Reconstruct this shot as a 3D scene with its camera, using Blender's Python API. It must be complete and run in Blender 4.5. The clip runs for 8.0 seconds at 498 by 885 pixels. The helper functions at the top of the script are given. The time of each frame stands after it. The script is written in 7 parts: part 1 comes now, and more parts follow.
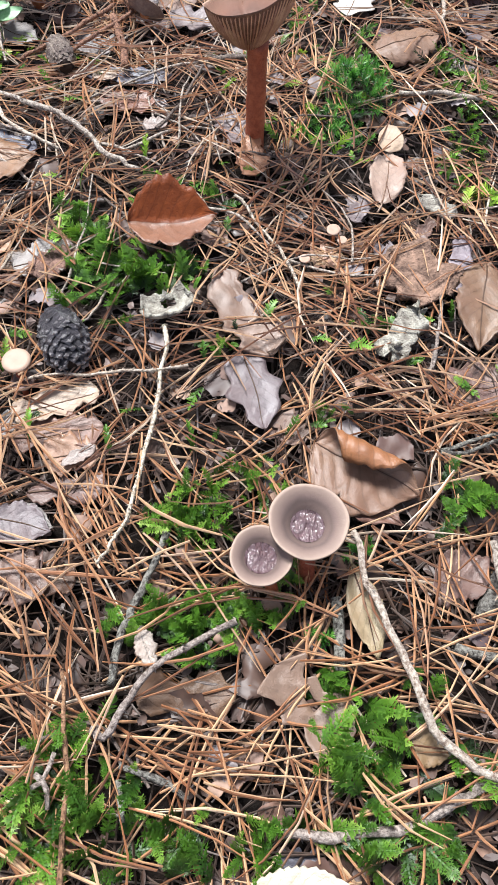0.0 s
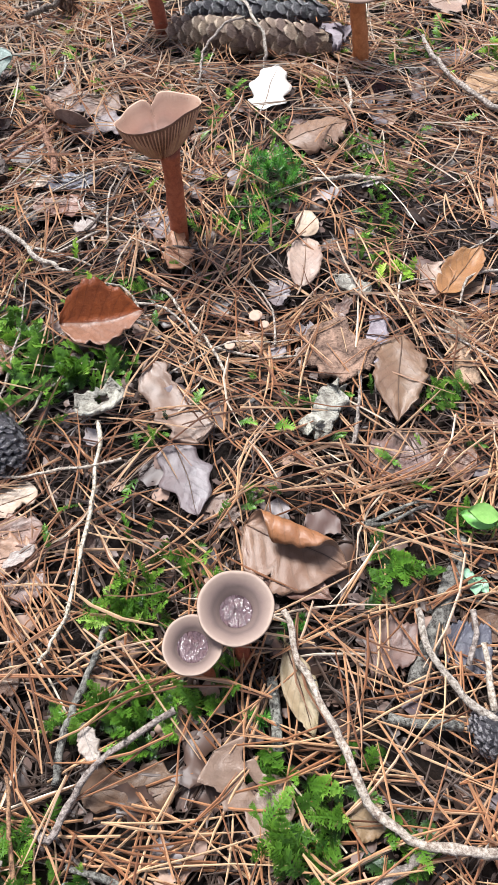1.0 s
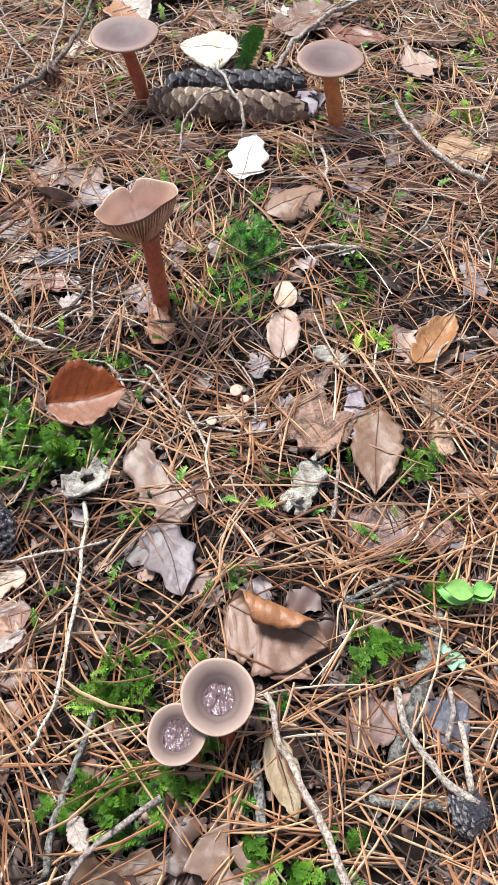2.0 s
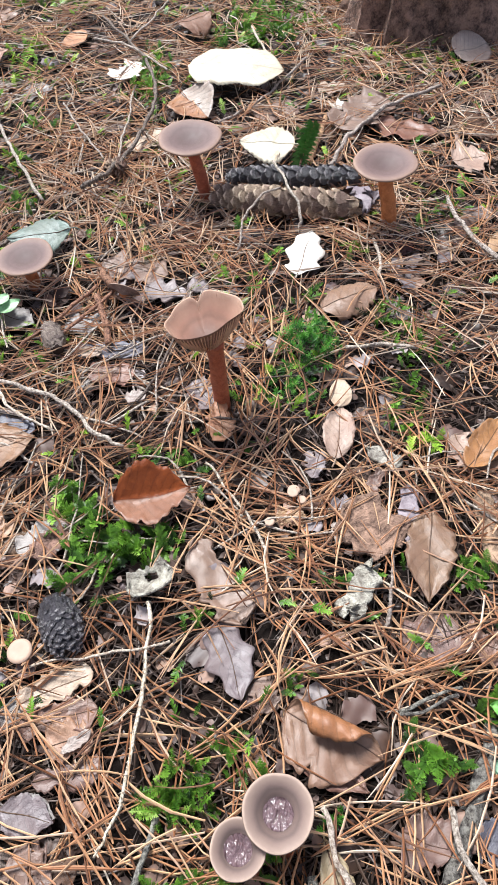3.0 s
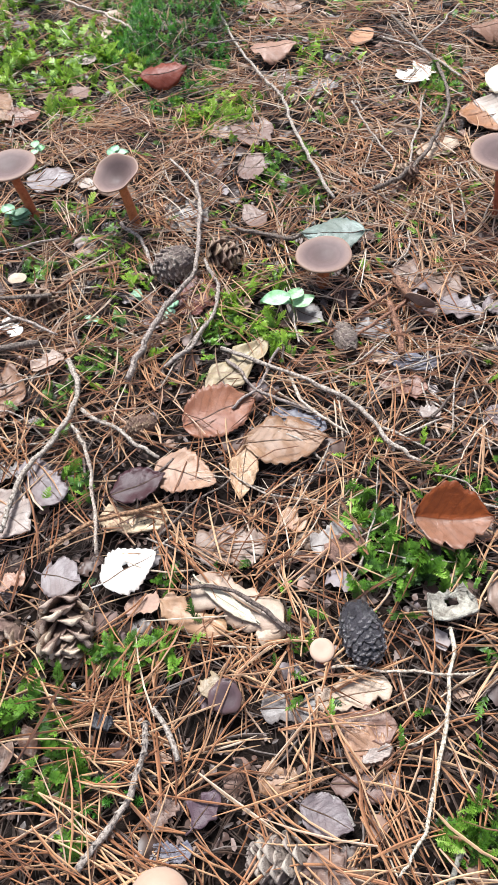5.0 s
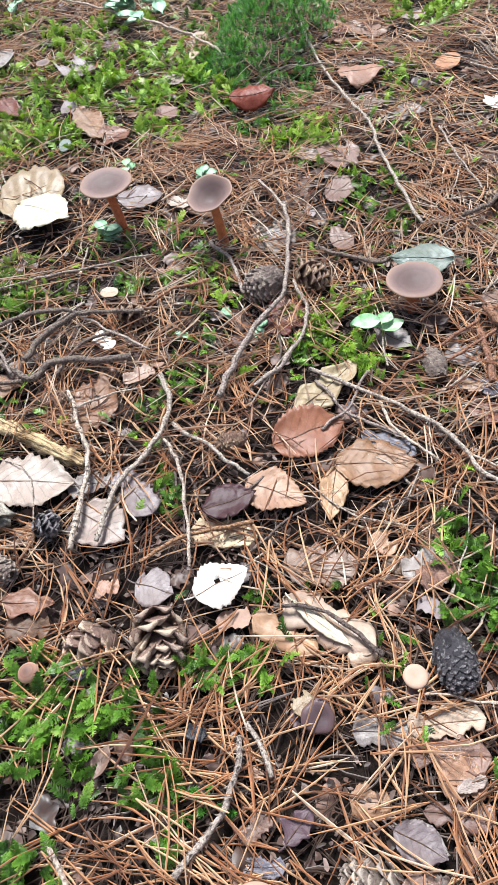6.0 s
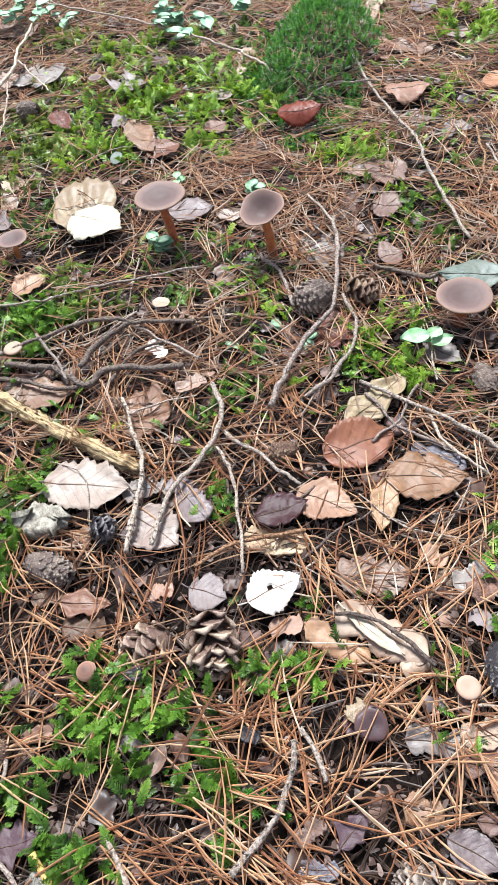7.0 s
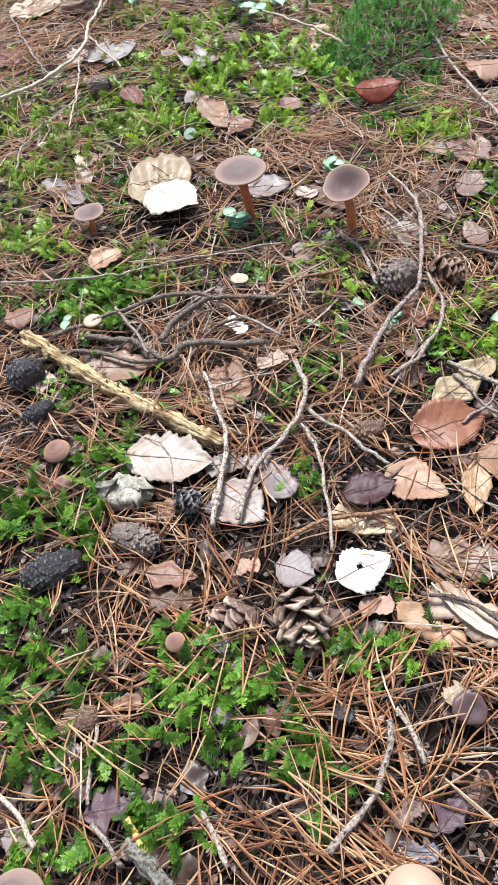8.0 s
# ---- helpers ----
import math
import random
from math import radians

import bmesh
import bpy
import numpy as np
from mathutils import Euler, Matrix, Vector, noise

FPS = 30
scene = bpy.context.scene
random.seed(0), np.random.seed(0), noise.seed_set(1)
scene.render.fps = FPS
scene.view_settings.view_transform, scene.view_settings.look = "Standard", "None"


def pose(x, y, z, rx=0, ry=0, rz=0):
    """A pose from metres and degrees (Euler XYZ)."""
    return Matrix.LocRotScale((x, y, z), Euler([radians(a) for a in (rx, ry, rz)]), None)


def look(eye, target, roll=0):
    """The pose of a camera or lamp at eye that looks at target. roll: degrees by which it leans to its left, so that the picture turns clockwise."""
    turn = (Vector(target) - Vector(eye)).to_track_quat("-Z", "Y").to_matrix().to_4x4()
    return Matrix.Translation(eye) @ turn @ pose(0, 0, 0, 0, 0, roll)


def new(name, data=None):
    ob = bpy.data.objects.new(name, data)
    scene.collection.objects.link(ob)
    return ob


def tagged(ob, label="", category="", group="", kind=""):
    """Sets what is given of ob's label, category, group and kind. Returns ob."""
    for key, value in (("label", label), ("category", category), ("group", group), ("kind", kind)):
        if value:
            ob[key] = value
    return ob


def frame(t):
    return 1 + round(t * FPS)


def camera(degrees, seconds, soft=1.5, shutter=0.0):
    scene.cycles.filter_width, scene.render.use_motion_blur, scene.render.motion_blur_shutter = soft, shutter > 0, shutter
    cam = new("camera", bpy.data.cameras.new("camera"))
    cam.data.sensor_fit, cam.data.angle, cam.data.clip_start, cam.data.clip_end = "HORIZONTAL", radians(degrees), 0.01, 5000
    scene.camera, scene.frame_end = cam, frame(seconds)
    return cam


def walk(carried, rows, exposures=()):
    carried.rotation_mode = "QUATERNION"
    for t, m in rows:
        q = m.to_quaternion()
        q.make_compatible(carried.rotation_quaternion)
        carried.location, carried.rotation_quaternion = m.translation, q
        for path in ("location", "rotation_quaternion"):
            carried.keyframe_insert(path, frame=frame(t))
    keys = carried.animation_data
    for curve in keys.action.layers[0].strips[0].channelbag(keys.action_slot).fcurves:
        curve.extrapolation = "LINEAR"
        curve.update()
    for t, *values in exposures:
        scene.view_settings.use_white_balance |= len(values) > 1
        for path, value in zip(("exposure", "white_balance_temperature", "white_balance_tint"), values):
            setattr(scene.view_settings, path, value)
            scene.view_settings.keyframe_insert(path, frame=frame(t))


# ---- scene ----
cam = camera(40.4, 8.0, 1.15)
PATH = [
    (0, (0.01, -0.011, 0.399), (0.035, 0.898, -1.382), 2.1),
    (0.5, (0.026, 0.0, 0.42), (0.057, 0.96, -1.334), 0.1),
    (1, (0.052, 0.002, 0.432), (0.108, 1.023, -1.286), -1.2),
    (1.2, (0.064, 0.002, 0.433), (0.138, 1.053, -1.267), -1.5),
    (2.3, (0.069, 0.049, 0.491), (0.108, 1.12, -1.198), -3.7),
    (2.5, (0.069, 0.058, 0.505), (0.08, 1.159, -1.165), -4.8),
    (3, (0.055, 0.07, 0.523), (0.018, 1.215, -1.116), -5.6),
    (3.5, (0.021, 0.077, 0.525), (-0.07, 1.212, -1.119), -5.6),
    (4, (-0.021, 0.078, 0.531), (-0.189, 1.208, -1.111), -6.2),
    (4.5, (-0.074, 0.076, 0.533), (-0.325, 1.196, -1.105), -6.9),
    (5, (-0.12, 0.074, 0.542), (-0.476, 1.182, -1.085), -8.9),
    (5.2, (-0.132, 0.073, 0.548), (-0.525, 1.178, -1.072), -9.7),
    (6.5, (-0.185, 0.057, 0.569), (-0.677, 1.169, -1.019), -10.4),
    (7, (-0.197, 0.049, 0.577), (-0.726, 1.159, -1.0), -11.1),
    (7.5, (-0.22, 0.04, 0.573), (-0.79, 1.129, -1.004), -11.8),
    (8, (-0.252, 0.025, 0.569), (-0.857, 1.085, -1.015), -12.6),
]
walk(cam, [(t, look(eye, target, roll)) for t, eye, target, roll in PATH])

# ---- light ----
SUN_UP, SUN_WAY = 60.0, -28.0   # degrees above the horizon; degrees to the right of straight ahead
world = bpy.data.worlds.new("overcast_sky")
world.use_nodes = True
scene.world = world
wn = world.node_tree.nodes
sky = wn.new("ShaderNodeTexSky")
sky.sky_type = "NISHITA"
sky.sun_disc = False
sky.sun_elevation = radians(SUN_UP)
sky.sun_rotation = radians(SUN_WAY)
sky.dust_density = 4.0
sky.air_density = 1.0
soft_white = wn.new("ShaderNodeMix")
soft_white.data_type = "RGBA"
soft_white.inputs["Factor"].default_value = 0.55
soft_white.inputs["B"].default_value = (7.6, 8.5, 11.2, 1)
world.node_tree.links.new(sky.outputs["Color"], soft_white.inputs["A"])
world.node_tree.links.new(soft_white.outputs["Result"], wn["Background"].inputs["Color"])
wn["Background"].inputs["Strength"].default_value = 0.055

sun = new("sun", bpy.data.lights.new("sun", "SUN"))
sun.data.energy = 5.2
sun.data.angle = radians(20)
sun.data.color = (0.94, 0.974, 1.0)
sa, sb = radians(SUN_UP), radians(SUN_WAY)
sun_at = Vector((math.sin(sb) * math.cos(sa), math.cos(sb) * math.cos(sa), math.sin(sa))) * 30
sun.matrix_world = look(sun_at, (0, 0, 0))
scene.view_settings.exposure = 0.9


# ---- materials ----
def lin(r, g, b):
    return tuple((c / 255 / 12.92) if c < 10 else ((c / 255 + 0.055) / 1.055) ** 2.4 for c in (r, g, b)) + (1.0,)


def nodes_of(name, rough=0.6, spec=0.4):
    m = bpy.data.materials.new(name)
    m.use_nodes = True
    nt = m.node_tree
    b = nt.nodes["Principled BSDF"]
    b.inputs["Roughness"].default_value = rough
    b.inputs["Specular IOR Level"].default_value = spec
    return m, nt, b


def noise_node(nt, vec, scale, detail=5.0, rough=0.6):
    n = nt.nodes.new("ShaderNodeTexNoise")
    n.inputs["Scale"].default_value, n.inputs["Detail"].default_value, n.inputs["Roughness"].default_value = scale, detail, rough
    nt.links.new(vec, n.inputs["Vector"])
    return n.outputs["Fac"]


def ramp(nt, fac, stops):
    n = nt.nodes.new("ShaderNodeValToRGB")
    while len(n.color_ramp.elements) < len(stops):
        n.color_ramp.elements.new(0.5)
    for e, (p, c) in zip(n.color_ramp.elements, stops):
        e.position, e.color = p, c
    nt.links.new(fac, n.inputs["Fac"])
    return n.outputs["Color"]


def mix(nt, fac, a, b, mode="MIX"):
    n = nt.nodes.new("ShaderNodeMix")
    n.data_type, n.blend_type = "RGBA", mode
    for value, key in ((fac, "Factor"), (a, "A"), (b, "B")):
        if hasattr(value, "is_linked"):
            nt.links.new(value, n.inputs[key])
        else:
            n.inputs[key].default_value = value
    return n.outputs["Result"]


def maths(nt, op, a, b=0.0, c=0.0):
    n = nt.nodes.new("ShaderNodeMath")
    n.operation = op
    for i, value in enumerate((a, b, c)):
        if hasattr(value, "is_linked"):
            nt.links.new(value, n.inputs[i])
        else:
            n.inputs[i].default_value = value
    return n.outputs[0]


def bump(nt, bsdf, height, strength, distance):
    n = nt.nodes.new("ShaderNodeBump")
    n.inputs["Strength"].default_value, n.inputs["Distance"].default_value = strength, distance
    nt.links.new(height, n.inputs["Height"])
    nt.links.new(n.outputs["Normal"], bsdf.inputs["Normal"])


def coords(nt, which="Object"):
    return nt.nodes.new("ShaderNodeTexCoord").outputs[which]


def vary(nt, colour, source, amount=0.25, shift=0.02):
    """Brightness and a little hue that differ from piece to piece."""
    h = nt.nodes.new("ShaderNodeHueSaturation")
    nt.links.new(colour, h.inputs["Color"])
    nt.links.new(maths(nt, "MULTIPLY_ADD", source, 2 * amount, 1 - amount), h.inputs["Value"])
    nt.links.new(maths(nt, "MULTIPLY_ADD", source, 2 * shift, 0.5 - shift), h.inputs["Hue"])
    return h.outputs["Color"]


def shade(c, k):
    return tuple(v * k for v in c[:3]) + (1.0,)


LEAF_COLOURS = {
    "sienna": (140, 82, 52), "rust": (120, 58, 30), "pink": (150, 115, 93), "tan": (184, 142, 108), "pale": (196, 170, 148),
    "cream": (224, 214, 184), "white": (228, 224, 214), "lilac": (138, 124, 124), "purple": (106, 84, 92),
    "grey": (152, 144, 138), "brown": (148, 104, 76), "maroon": (80, 44, 46), "ochre": (156, 104, 70),
    "straw": (178, 158, 122), "orange": (214, 160, 110), "sage": (116, 134, 122), "slate": (108, 106, 118),
    "blush": (140, 111, 97), "buff": (206, 184, 158), "mint": (150, 176, 156), "bone": (212, 194, 180), "olive": (150, 120, 88), "umber": (112, 84, 66), "black": (44, 44, 52),
    "mahogany": (140, 58, 26), "salmon_lit": (146, 94, 74), "ivory": (246, 236, 206), "amber": (168, 110, 70),
}


def leaf_material(name):
    grey = sum(LEAF_COLOURS[name]) / 3
    base = shade(lin(*[c * 0.96 + grey * 0.04 for c in LEAF_COLOURS[name]]), {"white": 0.92, "cream": 0.84, "bone": 0.55, "ivory": 0.72}.get(name, 0.76))
    m, nt, b = nodes_of("leaf_" + name, 0.5, 0.22 if name in ("maroon", "purple", "umber", "black", "mahogany") else 0.45)
    ob = coords(nt)
    rnd = nt.nodes.new("ShaderNodeObjectInfo").outputs["Random"]
    uv = nt.nodes.new("ShaderNodeSeparateXYZ")
    nt.links.new(coords(nt, "UV"), uv.inputs[0])
    u, v = uv.outputs[0], uv.outputs[1]
    side = maths(nt, "ABSOLUTE", maths(nt, "MULTIPLY_ADD", v, 2.0, -1.0))
    wob = maths(nt, "MULTIPLY", noise_node(nt, ob, 60, 2), 0.12)
    saw = maths(nt, "FRACT", maths(nt, "ADD", maths(nt, "MULTIPLY_ADD", side, -2.2, maths(nt, "MULTIPLY", u, 8.0)), wob))
    vein = maths(nt, "LESS_THAN", maths(nt, "ABSOLUTE", maths(nt, "SUBTRACT", saw, 0.5)), 0.06)
    rib = maths(nt, "LESS_THAN", side, 0.035)
    veins = maths(nt, "MAXIMUM", maths(nt, "MULTIPLY", vein, 0.55), rib)
    grain = noise_node(nt, ob, 900, 4)
    blot = noise_node(nt, ob, 70, 6, 0.68)
    wide = noise_node(nt, ob, 24, 4)
    cells = nt.nodes.new("ShaderNodeTexVoronoi")
    cells.feature = "DISTANCE_TO_EDGE"
    cells.inputs["Scale"].default_value = 620
    nt.links.new(ob, cells.inputs["Vector"])
    net = maths(nt, "LESS_THAN", cells.outputs["Distance"], 0.09)
    c = ramp(nt, blot, [(0.27, shade(base, 0.4)), (0.42, shade(base, 0.82)), (0.58, base), (0.76, shade(base, 1.3))])
    c = mix(nt, maths(nt, "MULTIPLY", net, 0.16), c, shade(base, 0.45))
    rim = maths(nt, "MULTIPLY", maths(nt, "GREATER_THAN", maths(nt, "MULTIPLY_ADD", noise_node(nt, ob, 130, 4, 0.7), 0.55, side), 1.22), 0.5)
    c = mix(nt, rim, c, shade(base, 0.4))
    c = mix(nt, maths(nt, "MULTIPLY", maths(nt, "GREATER_THAN", noise_node(nt, ob, 190, 5, 0.7), 0.64), 0.45), c, shade(base, 0.35))
    c = mix(nt, ramp(nt, wide, [(0.36, (0, 0, 0, 1)), (0.62, (0.75, 0.75, 0.75, 1))]), c, (*[base[i] * k for i, k in enumerate((0.62, 0.52, 0.48))], 1))
    c = mix(nt, maths(nt, "MULTIPLY", veins, 0.85 if name == "bone" else 0.58), c, shade(base, 0.42))
    c = vary(nt, c, rnd, 0.14, 0.012)
    nt.links.new(c, b.inputs["Base Color"])
    nt.links.new(maths(nt, "MULTIPLY_ADD", wide, 0.7, 0.12), b.inputs["Roughness"])
    b.inputs["Coat Weight"].default_value = 0.08
    b.inputs["Coat Roughness"].default_value = 0.35
    bump(nt, b, maths(nt, "ADD", maths(nt, "MULTIPLY", veins, -0.5), maths(nt, "ADD", blot, maths(nt, "MULTIPLY_ADD", net, -0.12, maths(nt, "MULTIPLY", grain, 0.3)))), 0.7, 0.0016)
    return m


LEAF = {k: leaf_material(k) for k in LEAF_COLOURS}


def litter_material(name, stops, rough=0.55):
    m, nt, b = nodes_of(name, rough, 0.6 if rough < 0.5 else 0.35)
    geo = nt.nodes.new("ShaderNodeNewGeometry")
    rnd = geo.outputs["Random Per Island"]
    c = ramp(nt, rnd, [(p, lin(*k)) for p, k in stops])
    pos = geo.outputs["Position"]
    c = mix(nt, maths(nt, "MULTIPLY", noise_node(nt, pos, 420, 4, 0.7), 0.5), c, (0.06, 0.036, 0.024, 1))
    c = mix(nt, ramp(nt, noise_node(nt, pos, 75, 3), [(0.42, (0, 0, 0, 1)), (0.62, (0.3, 0.3, 0.3, 1))]), c, (0.11, 0.06, 0.04, 1))
    nt.links.new(c, b.inputs["Base Color"])
    nt.links.new(maths(nt, "MULTIPLY_ADD", rnd, 0.2, rough - 0.1), b.inputs["Roughness"])
    return m


NEEDLE = litter_material("needle_fresh_brown", [(0.0, (76, 46, 33)), (0.16, (156, 103, 71)), (0.38, (202, 150, 110)), (0.6, (228, 188, 148)), (0.78, (112, 70, 50)), (0.9, (184, 126, 88)), (1.0, (246, 228, 204))], 0.3)
# old weathered needles, coloured darker still for the shade under the top layer
NEEDLE_OLD = litter_material("needle_weathered_shaded", [(0.0, (20, 15, 13)), (0.3, (50, 39, 35)), (0.6, (90, 76, 69)), (0.85, (30, 23, 20)), (1.0, (156, 144, 138))], 0.45)
# paler needle colours that hold the haze and glare of the far ground
NEEDLE_FAR_PALE = litter_material("needle_far_haze", [(0.0, (138, 112, 92)), (0.3, (188, 160, 134)), (0.6, (218, 196, 172)), (0.8, (160, 126, 100)), (1.0, (238, 226, 208))], 0.4)
FLAKE = litter_material("litter_flakes", [(0.0, (24, 17, 15)), (0.3, (58, 42, 36)), (0.55, (94, 72, 64)), (0.8, (40, 31, 29)), (0.93, (120, 99, 92)), (1.0, (140, 124, 118))], 0.5)
SCRAP_PINK = litter_material("leaf_scrap_pinkish", [(0.0, (108, 82, 72)), (0.3, (138, 106, 92)), (0.6, (162, 130, 112)), (0.8, (100, 76, 72)), (1.0, (184, 152, 130))], 0.6)
SCRAP_GREY = litter_material("leaf_scrap_greyish", [(0.0, (96, 88, 92)), (0.3, (136, 126, 128)), (0.6, (164, 154, 152)), (0.8, (86, 74, 80)), (1.0, (192, 184, 178))], 0.6)
SCRAP_DARK = litter_material("leaf_scrap_wet_dark", [(0.0, (40, 32, 33)), (0.4, (68, 52, 50)), (0.7, (92, 68, 62)), (1.0, (62, 54, 64))], 0.5)


def moss_material(name, stops):
    """Thin moss leaves: some of the light comes through them."""
    m, nt, b = nodes_of(name, 0.42, 0.4)
    geo = nt.nodes.new("ShaderNodeNewGeometry")
    # per-point value: chance brightness, plus painted shade low down and at the roots
    shade_tone = nt.nodes.new("ShaderNodeAttribute")
    shade_tone.attribute_name = "shade_tone"
    c = ramp(nt, shade_tone.outputs["Fac"], [(p, lin(*k)) for p, k in stops])
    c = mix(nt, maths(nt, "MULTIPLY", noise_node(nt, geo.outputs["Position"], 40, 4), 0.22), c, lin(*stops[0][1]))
    c = mix(nt, 0.4, c, vary(nt, c, noise_node(nt, geo.outputs["Position"], 300, 3), 0.5, 0.03))
    nt.links.new(c, b.inputs["Base Color"])
    thin = nt.nodes.new("ShaderNodeBsdfTranslucent")
    nt.links.new(mix(nt, 1.0, c, (1.0, 0.98, 0.7, 1), "MULTIPLY"), thin.inputs["Color"])
    both = nt.nodes.new("ShaderNodeMixShader")
    both.inputs[0].default_value = 0.3
    nt.links.new(b.outputs[0], both.inputs[1])
    nt.links.new(thin.outputs[0], both.inputs[2])
    nt.links.new(both.outputs[0], nt.nodes["Material Output"].inputs["Surface"])
    return m


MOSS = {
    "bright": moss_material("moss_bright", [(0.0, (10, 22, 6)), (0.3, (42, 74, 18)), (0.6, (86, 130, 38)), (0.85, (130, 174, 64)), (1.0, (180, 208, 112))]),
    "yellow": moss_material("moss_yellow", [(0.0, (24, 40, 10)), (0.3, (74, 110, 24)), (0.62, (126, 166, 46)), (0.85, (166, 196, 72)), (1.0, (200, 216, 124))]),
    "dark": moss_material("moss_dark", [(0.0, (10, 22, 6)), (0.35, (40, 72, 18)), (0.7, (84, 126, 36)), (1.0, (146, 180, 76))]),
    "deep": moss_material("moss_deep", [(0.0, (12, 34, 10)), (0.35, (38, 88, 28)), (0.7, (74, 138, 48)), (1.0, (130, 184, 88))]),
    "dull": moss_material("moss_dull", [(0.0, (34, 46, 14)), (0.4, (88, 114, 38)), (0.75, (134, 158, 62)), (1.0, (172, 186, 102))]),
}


def solid_material(name, base, dark, scale=120, rough=0.6, rel=0.001, spec=0.35, spread=0.2, contrast=0.5):
    """Organic surface: two scales of mottling and relief."""
    m, nt, b = nodes_of(name, rough, spec)
    ob = coords(nt)
    rnd = nt.nodes.new("ShaderNodeObjectInfo").outputs["Random"]
    n1, n2 = noise_node(nt, ob, scale, 6, 0.65), noise_node(nt, ob, scale * 6, 4, 0.6)
    k = 0.5 - 0.16 / (0.6 + contrast)
    c = ramp(nt, maths(nt, "ADD", maths(nt, "MULTIPLY", n1, 0.7), maths(nt, "MULTIPLY", n2, 0.3)), [(k, lin(*dark)), (1 - k, lin(*base))])
    c = vary(nt, c, rnd, spread, 0.012)
    nt.links.new(c, b.inputs["Base Color"])
    bump(nt, b, maths(nt, "ADD", n1, maths(nt, "MULTIPLY", n2, 0.6)), 0.9, rel)
    return m


BARK = {
    "pink": solid_material("bark_pink", (178, 142, 130), (112, 82, 72), 45, 0.5, 0.004, contrast=0.9),
    "lilac": solid_material("bark_lilac", (158, 146, 150), (92, 78, 82), 60, 0.5, 0.002),
    "brown": solid_material("bark_brown", (146, 114, 98), (70, 50, 42), 70, 0.7, 0.006, contrast=1.0),
    "pale": solid_material("bark_pale", (236, 218, 196), (150, 116, 92), 80, 0.55, 0.003, contrast=0.9),
    "dark": solid_material("bark_dark", (156, 126, 106), (62, 46, 38), 60, 0.75, 0.006, contrast=0.9),
    "buff": solid_material("bark_inner_buff", (198, 176, 148), (124, 96, 74), 70, 0.6, 0.003, contrast=0.7),
    "lichen": solid_material("bark_lichen", (188, 182, 168), (92, 82, 74), 130, 0.85, 0.005, contrast=0.7),
}
TWIG = {
    "grey": solid_material("twig_grey", (188, 174, 162), (96, 82, 74), 420, 0.75, 0.002, contrast=1.1),
    "pale": solid_material("twig_pale", (222, 208, 190), (128, 108, 92), 420, 0.7, 0.002, contrast=1.1),
    "dark": solid_material("twig_dark", (132, 116, 106), (50, 41, 37), 420, 0.75, 0.002, contrast=1.1),
    "brown": solid_material("twig_brown", (176, 134, 102), (84, 54, 40), 420, 0.65, 0.002, contrast=1.1),
    "straw": solid_material("straw_yellow", (222, 188, 116), (170, 126, 68), 200, 0.5, 0.0006),
    "lichen": solid_material("twig_lichen", (150, 146, 136), (52, 45, 41), 320, 0.85, 0.003, contrast=1.2),
}


def split_wood(name, way):
    """Rotten wood: long fibres and dark cracks along the stick, blotched pale and brown."""
    m, nt, b = nodes_of(name, 0.75, 0.25)
    mp = nt.nodes.new("ShaderNodeMapping")
    mp.vector_type = "TEXTURE"
    mp.inputs["Rotation"].default_value = (0, 0, radians(way))
    mp.inputs["Scale"].default_value = (1 / 26, 1 / 420, 1 / 420)
    nt.links.new(coords(nt), mp.inputs["Vector"])
    fibre = noise_node(nt, mp.outputs["Vector"], 1.0, 6, 0.7)
    blotch = noise_node(nt, coords(nt), 55, 4)
    c = ramp(nt, fibre, [(0.34, lin(58, 42, 28)), (0.42, lin(128, 104, 76)), (0.55, lin(190, 168, 128)), (0.75, lin(220, 204, 172))])
    c = mix(nt, ramp(nt, blotch, [(0.45, (0, 0, 0, 1)), (0.65, (0.7, 0.7, 0.7, 1))]), c, lin(128, 100, 62), "MULTIPLY")
    nt.links.new(c, b.inputs["Base Color"])
    bump(nt, b, fibre, 1.0, 0.003)
    return m


TWIG["yellow"] = split_wood("wood_yellow", -17.8)


def cone_material(name, base, dark, tip, rough=0.6):
    """A cone scale: darker towards its root, a worn pale edge at the tip, and mottling."""
    m, nt, b = nodes_of(name, rough, 0.35 if rough > 0.5 else 0.6)
    ob = coords(nt)
    rnd = nt.nodes.new("ShaderNodeObjectInfo").outputs["Random"]
    x = nt.nodes.new("ShaderNodeSeparateXYZ")
    nt.links.new(ob, x.inputs[0])
    n1, n2 = noise_node(nt, ob, 4, 5, 0.7), noise_node(nt, ob, 18, 4, 0.7)
    c = ramp(nt, maths(nt, "ADD", maths(nt, "MULTIPLY", n1, 0.6), maths(nt, "MULTIPLY", n2, 0.4)), [(0.35, lin(*dark)), (0.65, lin(*base))])
    worn = maths(nt, "MULTIPLY", maths(nt, "GREATER_THAN", maths(nt, "MULTIPLY_ADD", n2, 0.5, x.outputs[0]), 1.12), 0.75)
    c = mix(nt, worn, c, lin(*tip))
    c = vary(nt, c, rnd, 0.3, 0.015)
    nt.links.new(c, b.inputs["Base Color"])
    bump(nt, b, maths(nt, "ADD", n1, n2), 0.5, 0.02)
    return m


